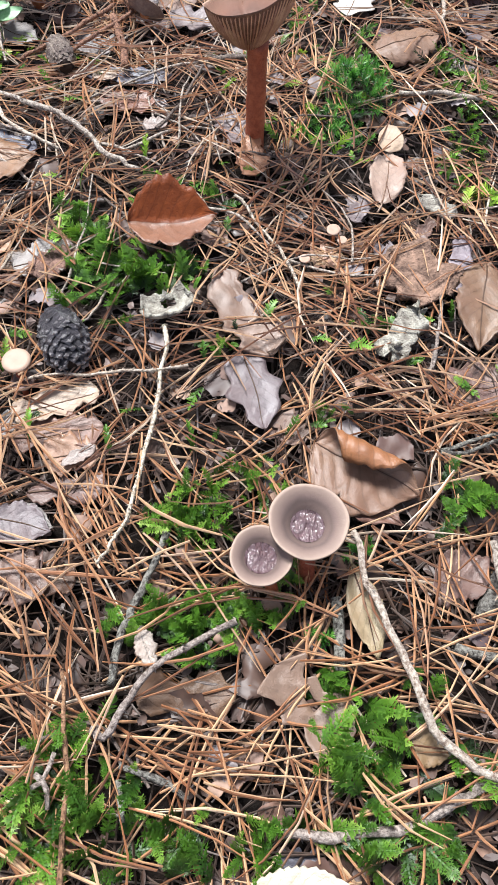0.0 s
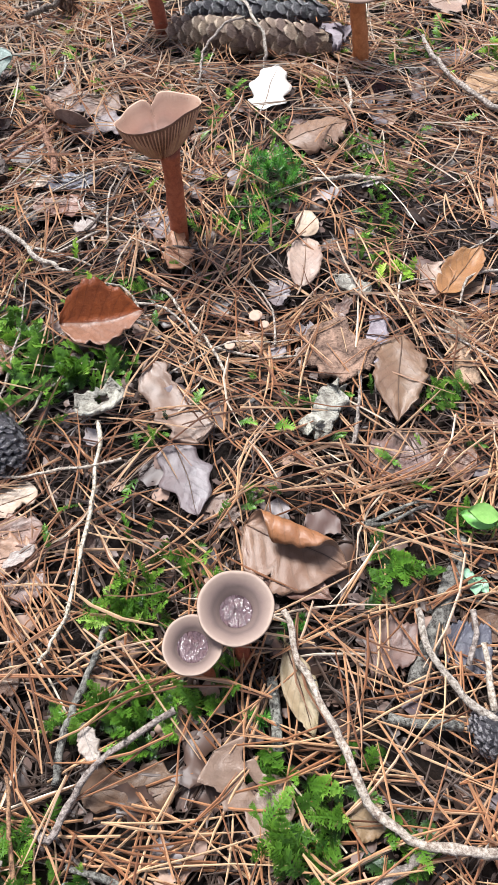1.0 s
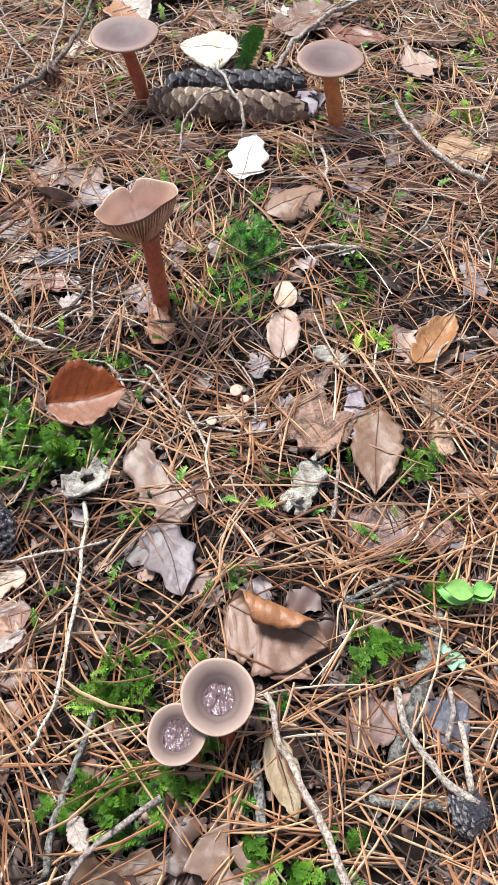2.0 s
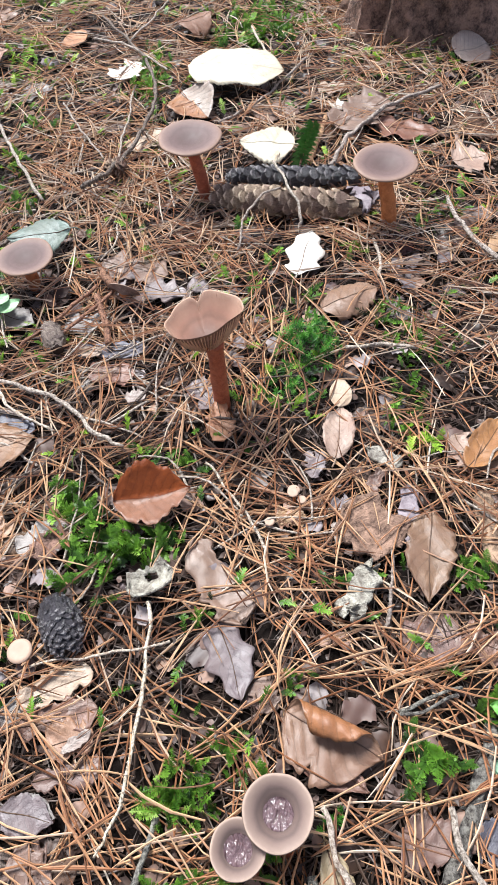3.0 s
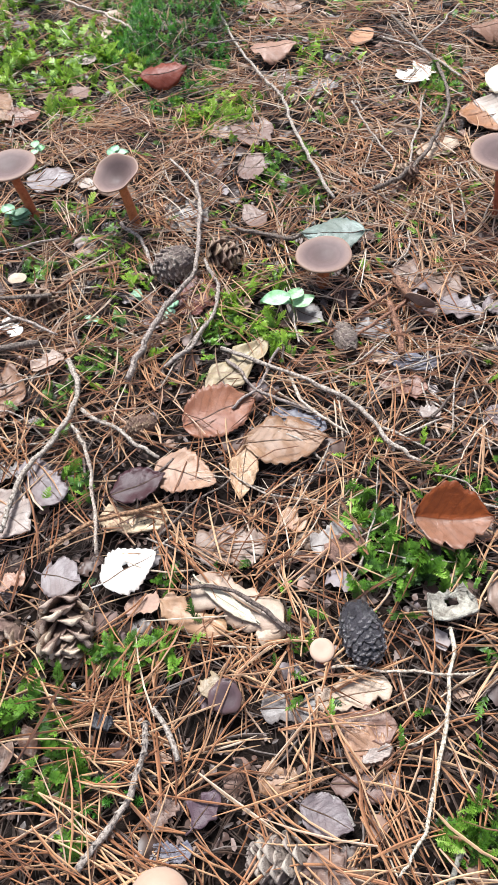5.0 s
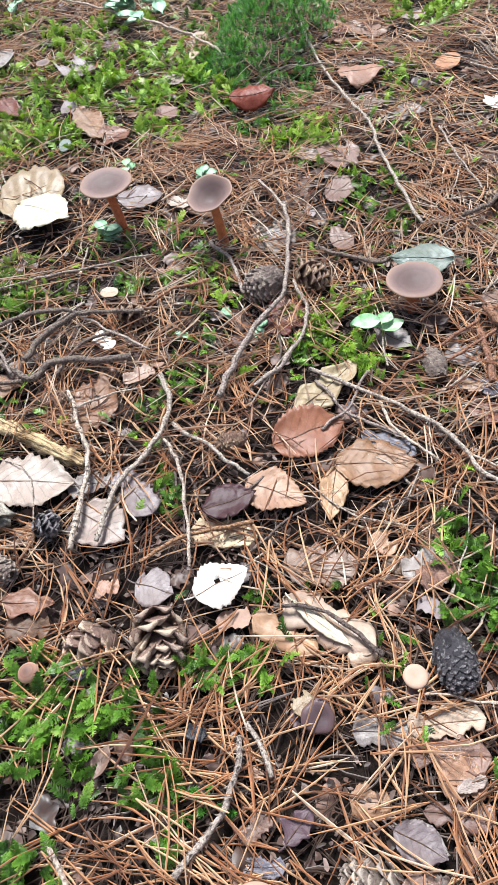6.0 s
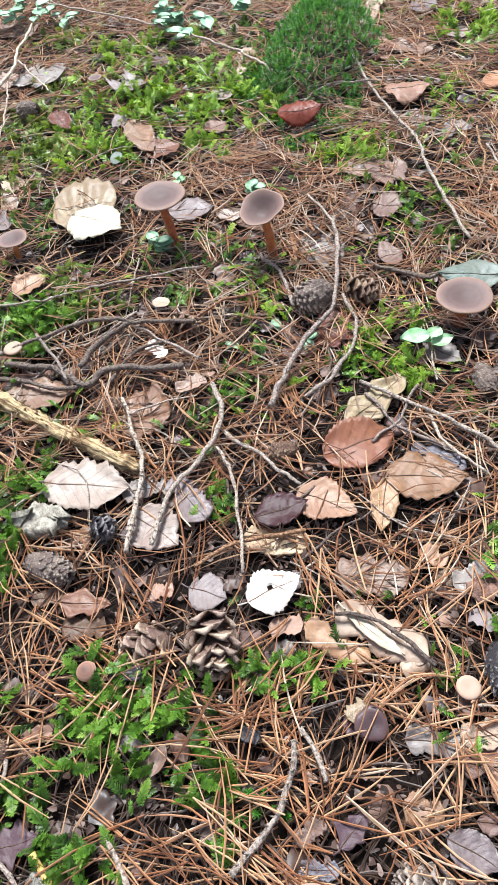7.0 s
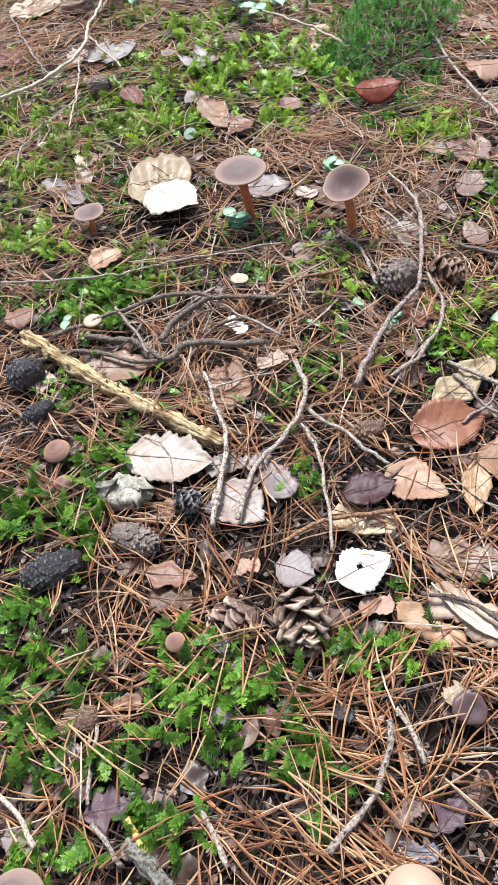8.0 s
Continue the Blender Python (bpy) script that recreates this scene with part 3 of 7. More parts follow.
PROFILES = {   # share of the radius, and of the diameter in height, from the centre to the rim
    "funnel": [(0.02, -0.34), (0.12, -0.335), (0.24, -0.3), (0.36, -0.235), (0.5, -0.16), (0.64, -0.095), (0.78, -0.045), (0.9, -0.012), (0.97, 0.0), (1.0, -0.012)],
    "dish": [(0.02, -0.1), (0.12, -0.098), (0.25, -0.085), (0.4, -0.062), (0.55, -0.038), (0.7, -0.018), (0.84, -0.004), (0.94, 0.0), (0.99, -0.012), (1.0, -0.03)],
    "bowl": [(0.02, -0.24), (0.12, -0.235), (0.25, -0.215), (0.38, -0.18), (0.52, -0.135), (0.66, -0.085), (0.8, -0.04), (0.92, -0.01), (0.98, 0.0), (1.0, -0.012)],
    "goblet": [(0.02, -0.4), (0.15, -0.395), (0.3, -0.37), (0.45, -0.33), (0.6, -0.27), (0.74, -0.2), (0.85, -0.128), (0.93, -0.062), (0.98, -0.012), (1.0, 0.0)],
    "dome": [(0.02, 0.0), (0.15, -0.004), (0.3, -0.018), (0.45, -0.042), (0.6, -0.078), (0.74, -0.125), (0.86, -0.185), (0.95, -0.255), (0.99, -0.31), (1.0, -0.34)],
    "flat": [(0.02, -0.02), (0.15, -0.018), (0.3, -0.012), (0.45, -0.006), (0.6, -0.002), (0.74, 0.0), (0.86, -0.012), (0.95, -0.04), (0.99, -0.07), (1.0, -0.1)],
}


def mushroom(label, base, top, dia, shape, cap, stem_r, tilt=0.0, tilt_way=0.0, wave=0.0, lift=0.0, phase=0.0, gills=0, water=0.0, stem="stem", gill="gill", notch=0.0, group="", aside=0.0):
    """base: where the stem meets the ground; top: the middle of the cap's rim plane."""
    root = new("mushroom")
    root.location = base
    tagged(root, label, "mushroom", group)
    rad = dia / 2
    off = Vector(top) - Vector(base)
    place = Matrix.Translation(off) @ Matrix.Rotation(radians(tilt_way), 4, "Z") @ Matrix.Rotation(radians(tilt), 4, "X") @ Matrix.Rotation(radians(-tilt_way), 4, "Z")
    prof = [(r * rad, z * dia) for r, z in PROFILES[shape]]
    th = 0.05 * dia
    under = [(r * rad * 0.985, z * dia - th * (1.9 - 1.6 * r)) for r, z in PROFILES[shape][::-1]][1:]
    v, f, uv = revolve(prof + under, 64, wave, 3, phase, lift, notch)
    nb = len(v)
    v.append((0, 0, prof[0][1])), uv.append((0, 0))
    f += [((s + 1) % 64, s, nb) for s in range(64)]
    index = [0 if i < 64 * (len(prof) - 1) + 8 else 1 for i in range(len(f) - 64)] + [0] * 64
    # where gills are built, the underside is painted darker as shade between them
    c = child("cap", mesh("cap", v, f, [CAP[cap], FLESH["gap_shade" if gills else gill]], index, uv), root)
    c.matrix_local = place
    for k in range(gills):
        a = 2 * math.pi * k / gills
        dirv = np.array((math.cos(a), math.sin(a)))
        pts = under[:len(under) - (1 if k % 2 == 0 else 3)]
        gv, gf = [], []
        for (r, z) in pts:
            g = (r / rad) ** 2
            d = 1 + g * wave * (math.sin(a * 3 + phase) + 0.5 * math.sin(a * 7 + 2 * phase))
            zz = z + g * rad * (wave * 1.1 * math.sin(a * 3 + phase + 1.2) + lift * math.sin(a + phase))
            deep = 0.055 * dia * min(1.0, (1 - r / rad) * 6 + 0.15)
            for wv, dz in ((-1, 0.0005), (0, -deep), (1, 0.0005)):
                w2 = wv * 0.009 * dia * (0.4 + 0.6 * r / rad)
                gv.append((dirv[0] * r * d - dirv[1] * w2, dirv[1] * r * d + dirv[0] * w2, zz + dz))
        for i in range(len(pts) - 1):
            q = i * 3
            gf += [(q, q + 1, q + 4, q + 3), (q + 1, q + 2, q + 5, q + 4)]
        child("gill", mesh("gill", gv, gf, [FLESH[gill]]), c)
    if water:
        wl = PROFILES[shape][0][1] * dia * (1 - water)
        wr = rad * float(np.interp(wl / dia, [z for _, z in PROFILES[shape][:-1]], [r for r, _ in PROFILES[shape][:-1]]))
        rings = [(0.001, wl - 0.0008), (wr * 0.5, wl - 0.0006), (wr * 0.85, wl - 0.0003), (wr * 1.0, wl + 0.0004)]
        wv, wf, _ = revolve(rings, 40)
        wv.append((0, 0, wl - 0.0008))
        wf += [((s + 1) % 40, s, len(wv) - 1) for s in range(40)]
        child("rain_water", mesh("rain_water", wv, [q[::-1] for q in wf], [WATER]), c, "clear rain water")
    end = place @ Vector((0, 0, under[-1][1] + (0.0005 if shape in ("dome", "flat", "funnel") else 0.002))) + Vector((aside, 0, 0))
    pts = smooth_line([(0, 0, -0.008), tuple(end * 0.3 + Vector((0, 0, 0.002))), tuple(end * 0.7), tuple(end)], 16)
    rr = [stem_r * (1.08 - 0.16 * i / 15 + (-0.5 if shape in ("dome", "flat", "funnel") else 0.2) * max(0, (i - 12) / 3)) for i in range(16)]
    s = child("stem", mesh("stem", *tube(pts, rr, 18, 0.14, phase), [FLESH[stem]]), root, "russet-brown cylindrical stem")
    return root


def scale_mesh(kind, mat):
    """One cone scale, its base at the origin, pointing along +x, its outer face up."""
    if kind == "open":
        v, f = [], []
        us = (0.0, 0.4, 0.68, 0.84, 0.95, 1.0)
        for lay in (0, 1):
            for u in us:
                w = 0.16 + 0.3 * (u / 0.68) ** 1.2 if u <= 0.68 else 0.46 * math.sqrt(max(0.02, 1 - ((u - 0.68) / 0.34) ** 2))
                for q in (-1.0, -0.55, 0.0, 0.55, 1.0):
                    knob = 0.1 * math.exp(-((u - 0.86) / 0.07) ** 2) * (q == 0)
                    thick = (0.07 + 0.1 * max(0.0, u - 0.55)) * (1 - 0.75 * q * q)
                    v.append((u * 1.02 - 0.05 * q * q * u, w * q, 0.16 * u * u - 0.1 * q * q * (0.3 + u) + (thick + knob if lay == 0 else -thick)))
        f = grid_faces(6, 5, 0) + grid_faces(6, 5, 30, True)
        for i in range(5):
            f += [(i * 5, (i + 1) * 5, 30 + (i + 1) * 5, 30 + i * 5)[::-1], (i * 5 + 4, (i + 1) * 5 + 4, 34 + (i + 1) * 5, 34 + i * 5)]
        f += [(25 + k, 26 + k, 56 + k, 55 + k)[::-1] for k in range(4)]
        return mesh("cone_scale", v, f, [mat])
    if kind == "spruce":
        pts = [(0, 0.25, 0), (0.5, 0.5, 0.06), (0.85, 0.36, 0.03), (1.05, 0.0, -0.04)]
        ht = 0.06
    elif kind == "closed":
        pts = [(0, 0.32, 0), (0.35, 0.55, 0.1), (0.7, 0.46, 0.14), (0.92, 0.2, 0.1), (1.0, 0.0, 0.0)]
        ht = 0.3
    else:
        pts = [(0, 0.15, 0), (0.45, 0.3, 0.02), (0.8, 0.46, 0.1), (0.97, 0.34, 0.14), (1.05, 0.0, 0.12)]
        ht = 0.14
    v, f = [], []
    rows = []
    for x, w, z in pts[:-1]:
        rows.append(len(v))
        v += [(x, -w, z - 0.06), (x, 0, z + ht * (0.4 + x)), (x, w, z - 0.06), (x, 0, z - ht * 0.9 - 0.05)]
    tip = len(v)
    v.append((pts[-1][0], 0, pts[-1][2]))
    for a, b in zip(rows, rows[1:]):
        f += [(a + k, a + (k + 1) % 4, b + (k + 1) % 4, b + k) for k in range(4)]
    f += [(rows[-1] + k, rows[-1] + (k + 1) % 4, tip) for k in range(4)]
    return mesh("cone_scale", v, [q[::-1] for q in f], [mat], smooth=False)


SCALES = {}


def cone(label, a, b, dia, kind, colour, fill=1.0):
    """A fallen cone whose axis runs from a (stalk end) to b (tip)."""
    dia *= 0.86 if kind != "open" else 1.0
    root = new("spruce_cone" if kind == "spruce" else "pine_cone")
    tagged(root, label, "cone")
    a, b = Vector(a), Vector(b)
    length = (b - a).length
    root.matrix_world = Matrix.Translation(a) @ (b - a).to_track_quat("Z", "Y").to_matrix().to_4x4()
    count = {"spruce": 120, "closed": 128, "open": 60}[kind]
    key = (kind, colour)
    if key not in SCALES:
        SCALES[key] = scale_mesh(kind, CONE[colour])
    rng = random.Random(int(length * 1e5) + count)
    body = []
    for i in range(13):
        s = i / 12
        env = {"spruce": min(1, s / 0.12, (1 - s) / 0.3) if 0 < s < 1 else 0.05, "closed": math.sin(math.pi * min(1, s * 0.9 + 0.1)) ** 0.6 if s < 1 else 0.1, "open": 0.6}[kind]
        body.append((dia / 2 * max(0.06, env ** 0.6) * (0.3 if kind == "open" else 0.72), s * length * 0.97))
    v, f, _ = revolve(body, 14)
    child("cone_core", mesh("cone_core", v, f + [tuple(range(14))[::-1], tuple(len(v) - 14 + k for k in range(14))], [CONE["core"]]), root)
    for i in range(count):
        s = (i + 0.5) / count
        ang = i * 2.39996
        if kind == "spruce":
            env = min(1.0, (s + 0.05) / 0.14, (1.04 - s) / 0.28) ** 0.6
            r0, ln, open_a = dia / 2 * 0.62 * env, dia * 0.5, 16 + 9 * rng.random()
        elif kind == "closed":
            env = math.sin(math.pi * min(1.0, s * 0.86 + 0.1)) ** 0.55
            r0, ln, open_a = dia / 2 * 0.8 * env, dia * (0.15 + 0.11 * env), 10 + 18 * rng.random()
        else:
            env = math.sin(math.pi * min(1.0, s * 0.8 + 0.18)) ** 0.7
            r0, ln, open_a = dia * 0.08, dia * 0.46 * env + 0.002, 62 - 36 * s + rng.uniform(-16, 16)
        if kind == "open" and rng.random() > fill:
            continue
        o = child("scale", SCALES[key], root)
        w = ln * {"spruce": 0.95, "closed": 1.15, "open": 0.98}[kind]
        ln *= rng.uniform(0.88, 1.12)
        m = Matrix.Rotation(ang + rng.uniform(-0.14, 0.14), 4, "Z") @ Matrix.Translation((r0, 0, s * length * 0.93)) @ Matrix.Rotation(radians(open_a - 90 + rng.uniform(-7, 7)), 4, "Y") @ Matrix.Rotation(rng.uniform(-0.18, 0.18), 4, "X")
        o.matrix_local = m @ Matrix.Diagonal((ln, w, ln * 0.8, 1))
    return root


def green_leaf(name, parent, at, way, length, width, mat, droop=0.3):
    nu, nv = 9, 5
    d = Vector(way).normalized()
    s = d.cross(Vector((0, 0, 1))).normalized()
    n = s.cross(d)
    verts, uv = [], []
    for lay in (0, 1):
        for i in range(nu):
            u = i / (nu - 1)
            w = width / 2 * math.sin(math.pi * max(0.02, min(0.98, u)) ** 0.9) ** 0.8
            for j in range(nv):
                v = (j / (nv - 1)) * 2 - 1
                p = Vector(at) + d * (u * length) + s * (v * w) + n * (0.16 * width * v * v - droop * length * u * u * 0.5 - lay * 0.0004)
                verts.append(tuple(p)), uv.append((u, (v + 1) / 2))
    f = grid_faces(nu, nv, 0, True) + grid_faces(nu, nv, nu * nv)
    return child(name, mesh(name, verts, f, [mat], None, uv), parent)


def sprig(label, x, y, count, height, size, colour, seed, spread=1.0):
    """A low dwarf shrub: thin stems and oval leaves."""
    root = new("bilberry_sprig")
    root.location = (x, y, rise(x, y))
    tagged(root, label, "plant")
    rng = random.Random(seed)
    stems = max(1, count // 4)
    k = 0
    for s in range(stems):
        a = rng.uniform(0, 6.28)
        tip = Vector((math.cos(a) * height * 0.6 * spread, math.sin(a) * height * 0.6 * spread, height * rng.uniform(0.8, 1.1)))
        line = smooth_line([(0, 0, 0), tuple(tip * 0.5 + Vector((0, 0, height * 0.12))), tuple(tip)], 9)
        child("stem", mesh("stem", *tube(line, np.linspace(0.0009, 0.0005, 9), 5), [GREEN["stem"]]), root)
        mine = count // stems + (1 if s < count % stems else 0)
        for i in range(mine):
            p = line[min(8, 4 + int(5 * (i + 1) / mine))]
            b = a + (i % 2 * 2 - 1) * rng.uniform(0.5, 1.5) + rng.uniform(-0.3, 0.3)
            way = (math.cos(b), math.sin(b), rng.uniform(-0.1, 0.35))
            ln = size * rng.uniform(0.75, 1.15)
            green_leaf("leaf", root, tuple(p), way, ln, ln * 0.72, GREEN[colour], rng.uniform(0.1, 0.4))
            k += 1
    return root


def frond(kind, rng, fine=True, broad=False):
    """Template of one moss shoot, 1 long: triangles only."""
    v, f = [], []

    def blade(p, d, side, ln, wd):
        b = len(v)
        v.extend([p - side * wd * 0.35, p + side * wd * 0.35, p + d * ln * 0.5 + side * wd * 0.5, p + d * ln * 0.5 - side * wd * 0.5, p + d * ln])
        f.extend([(b, b + 1, b + 2), (b, b + 2, b + 3), (b + 3, b + 2, b + 4)])

    if kind == "hair":
        n = 34 if fine else 22
        for i in range(n):
            s = i / n
            a = i * 2.4 + rng.uniform(-0.2, 0.2)
            e = 0.15 + 1.1 * s
            d = np.array((math.cos(a) * math.cos(e), math.sin(a) * math.cos(e), math.sin(e)))
            p = np.array((0, 0, 0.35 + 0.5 * s))
            side = np.array((-math.sin(a), math.cos(a), 0.0))
            blade(p, d, side, 0.42 * (1 - 0.3 * s), 0.05)
        blade(np.array((0, 0, 0.0)), np.array((0.0, 0.0, 1.0)), np.array((1.0, 0, 0)), 0.9, 0.04)
        return np.array(v), np.array(f)
    pairs = (10 if broad else 13) if fine else 10
    bowl = rng.uniform(0.4, 0.9)
    wag = rng.uniform(-0.12, 0.12)
    stem = [np.array((s, wag * s * s, 0.55 * bowl * s - 0.6 * bowl * s * s)) for s in np.linspace(0, 1, pairs + 2)]
    for i in range(pairs + 1):
        d = stem[i + 1] - stem[i]
        blade(stem[i], d / np.linalg.norm(d), np.array((0, 1.0, 0)), np.linalg.norm(d) * 1.4, 0.04)
    for i in range(1, pairs + 2):
        s = i / (pairs + 1)
        ln = (0.27 if kind == "feather" else 0.22) * (math.sin(math.pi * (0.14 + 0.84 * s)) ** 0.7) * rng.uniform(0.75, 1.2)
        for sg in (-1, 1):
            a = rng.uniform(0.75, 1.1) if kind == "feather" else rng.uniform(0.5, 1.1)
            d = np.array((math.cos(a), sg * math.sin(a), rng.uniform(-0.3, 0.2) if kind == "feather" else rng.uniform(-0.2, 0.8)))
            d /= np.linalg.norm(d)
            side = np.array((-d[1], d[0], rng.uniform(-0.3, 0.3)))
            blade(stem[i], d, side, ln * (1.15 if broad else 1.0), (0.07 if broad else 0.04) if fine else 0.065)
            if fine:
                for k in range(2):
                    q = stem[i] + d * ln * (k + 0.5) / 2.6
                    for t2 in (-1, 1):
                        e = d * 0.75 + side * t2 * 0.65
                        b = len(v)
                        w = 0.03 if broad else 0.02
                        v.extend([q - d * w, q + d * w, q + e * (0.12 if broad else 0.1) * (1.1 - 0.2 * k)])
                        f.append((b, b + 1, b + 2))
    return np.array(v), np.array(f)


_fr = random.Random(11)
FRONDS = {(k, fine): [frond(k, _fr, fine, n > 1) for n in range(5)] for k in ("feather", "plume", "hair") for fine in (True, False)}
moss_count = [0]
MOSS_PLACES = []


def under_leaf(px, py, grow):
    """True where a leaf lies on top."""
    hit = np.zeros(np.shape(px), bool)
    for lx, ly, turn, a, b in TOP_LEAVES:
        dx, dy = px - lx, py - ly
        c, s = math.cos(turn), math.sin(turn)
        hit |= ((dx * c + dy * s) / (a * grow)) ** 2 + ((dy * c - dx * s) / (b * grow)) ** 2 < 1.0
    return hit


def moss(label, x, y, rx, ry, kind, colour, size, density=1.0, turn=0.0, mound=0.0):
    """A patch of moss; density 1 covers the soil well. mound: height of the cushion's middle."""
    moss_count[0] += 1
    MOSS_PLACES.append((x, y, rx, ry))
    rng = np.random.default_rng(moss_count[0])
    fine = y < 0.36
    area = math.pi * rx * ry
    per = {"feather": 0.55, "plume": 0.5, "hair": 0.16}[kind] * size * size
    n = int((0.8 if fine else 0.68) * min(2800 if kind == "hair" else 600 if fine else 860, max(9, density * area / per * (13.0 if kind != "hair" else 4.4))))
    allv, allf, tones, base = [], [], [], 0
    for i in range(n):
        r, a = rng.random() ** 0.6 * 1.12, rng.random() * 6.283
        r *= 1 + 0.22 * math.sin(a * 3 + moss_count[0]) + 0.12 * math.sin(a * 7)
        lx, ly = r * rx * math.cos(a), r * ry * math.sin(a)
        c, s = math.cos(radians(turn)), math.sin(radians(turn))
        px, py = x + lx * c - ly * s, y + lx * s + ly * c
        if under_leaf(np.array(px), np.array(py), 0.9):
            continue
        if kind != "hair" and not fine and len(allv) > 3 and noise.noise((px * 30, py * 24, 2.5)) < -0.2:
            continue
        tv, tf = FRONDS[(kind, fine)][i % 5]
        k = size * (0.34 + 0.52 * rng.random())
        yaw = rng.random() * 6.283
        tip = rng.normal(0, 0.25) if kind == "hair" else -0.1 - 0.95 * rng.random()
        spin = Euler((rng.normal(0, 0.45), tip, yaw)).to_matrix()
        w = tv @ np.array(spin).T * k
        if kind != "hair":
            w[:, :2] -= w[:, :2].mean(axis=0)
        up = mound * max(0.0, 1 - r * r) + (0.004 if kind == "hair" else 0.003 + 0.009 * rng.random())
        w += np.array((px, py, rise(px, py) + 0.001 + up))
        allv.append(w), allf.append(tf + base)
        # shade painted in: low shoots and root ends take the darker colours
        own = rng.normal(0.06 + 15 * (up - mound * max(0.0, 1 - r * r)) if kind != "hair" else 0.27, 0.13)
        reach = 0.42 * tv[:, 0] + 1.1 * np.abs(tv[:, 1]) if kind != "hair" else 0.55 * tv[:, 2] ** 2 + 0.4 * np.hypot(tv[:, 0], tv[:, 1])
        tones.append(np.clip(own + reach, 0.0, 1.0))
        base += len(tv)
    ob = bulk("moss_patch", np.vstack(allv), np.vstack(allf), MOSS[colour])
    ob.data.attributes.new("shade_tone", "FLOAT", "POINT").data.foreach_set("value", np.concatenate(tones).astype(np.float32))
    return tagged(ob, label, "moss", kind="stuff")


def spruce_tip(label, a, b):
    """A short green spruce shoot with needles all round a brown axis."""
    root = new("spruce_shoot")
    root.location = a
    tagged(root, label, "twig")
    d = Vector(b) - Vector(a)
    line = smooth_line([(0, 0, 0), tuple(d * 0.5 + Vector((0, 0, 0.003))), tuple(d)], 10)
    child("axis", mesh("axis", *tube(line, np.linspace(0.0022, 0.0014, 10), 6), [TWIG["brown"]]), root)
    v, f = [], []
    rng = random.Random(5)
    n = d.normalized()
    for i in range(340):
        s = rng.random()
        p = Vector(line[int(s * 9)])
        side = n.orthogonal()
        side.rotate(Matrix.Rotation(rng.uniform(0, 6.28), 3, n))
        way = (side + n * 0.8).normalized()
        w = way.cross(n).normalized() * 0.001
        q = p + way * 0.017
        b0 = len(v)
        m = (p + q) / 2 + way.cross(w).normalized() * 0.0005
        v += [tuple(p - w), tuple(p + w), tuple(m + w), tuple(m - w), tuple(q)]
        f += [(b0, b0 + 1, b0 + 2, b0 + 3), (b0 + 3, b0 + 2, b0 + 4)]
    child("needles", mesh("needles", v, f, [GREEN["spruce"]], smooth=False), root, "dark green flat needles")
    return root


# ---- ground ----
xs = np.concatenate([[-60, -25, -10, -5, -3, -2.2], np.linspace(-1.75, 0.85, 170), [1.3, 2.2, 4, 10, 25, 60]])
ys = np.concatenate([[-60, -25, -10, -4, -1.5, -0.6], np.linspace(-0.25, 1.85, 140), [2.4, 3.5, 6, 12, 30, 60]])
gv = [(x, y, rise(x, y)) for x in xs for y in ys]
ground = new("ground", mesh("ground", gv, grid_faces(len(xs), len(ys), 0), [SOIL]))
tagged(ground, "dark brown forest soil under needle litter", "ground", kind="structure")

# ---- things ----

# mushrooms
mushroom('greyish-brown cup-shaped mushroom holding rain water', (0.0515, 0.1037, -0.003), (0.0487, 0.1223, 0.043), 0.0459, 'funnel', 'grey', 0.0046, water=0.42, group='pair of cup mushrooms', phase=0.4, wave=0.012)
mushroom('small greyish-brown cup-shaped mushroom holding rain water', (0.0318, 0.0915, -0.003), (0.0221, 0.1042, 0.036), 0.0355, 'funnel', 'grey', 0.0036, water=0.55, group='pair of cup mushrooms', phase=2.0, wave=0.015)
mushroom('tall rosy-tan mushroom with wavy upturned cap', (0.0191, 0.4892, -0.003), (0.0127, 0.4925, 0.115), 0.0687, 'goblet', 'rosy', 0.0078, wave=0.045, lift=0.24, phase=2.1, gills=70, tilt=-6, tilt_way=0, notch=0.24, aside=0.0065)
mushroom('dull brown mushroom with shallow dished cap', (0.007, 0.8284, -0.003), (-0.0042, 0.8284, 0.0776), 0.0765, 'dish', 'brown', 0.0075, phase=0.5, wave=0.012)
mushroom('dull brown mushroom with shallow dished wet cap', (0.228, 0.7431, -0.003), (0.2137, 0.7467, 0.0783), 0.0717, 'dish', 'brown', 0.0085, phase=2.5, wave=0.015)
mushroom('low dull brown mushroom before a grey-green leaf', (-0.1952, 0.6836, -0.003), (-0.1939, 0.684, 0.0376), 0.0640, 'dish', 'brown', 0.0070, phase=4, wave=0.015)
mushroom('tilted brown funnel mushroom among twigs', (-0.4497, 0.7702, -0.003), (-0.4585, 0.7666, 0.0769), 0.0597, 'bowl', 'brown', 0.0060, tilt=15, tilt_way=-25, phase=1.0, wave=0.04, gills=44, gill='gill_brown')
mushroom('slender dull brown mushroom with flat cap', (-0.5977, 0.7794, -0.003), (-0.6033, 0.776, 0.0776), 0.0699, 'dish', 'brown', 0.0060, phase=0.2, wave=0.012)
mushroom('small dull brown mushroom with dimpled cap', (-0.8254, 0.7173, -0.003), (-0.823, 0.7192, 0.0294), 0.0437, 'dish', 'brown', 0.0040, phase=3.3, wave=0.02)
mushroom('tiny pale tan flat-capped mushroom', (-0.1412, 0.2355, -0.003), (-0.1422, 0.2453, 0.016), 0.0197, 'flat', 'tan', 0.0020, phase=1)
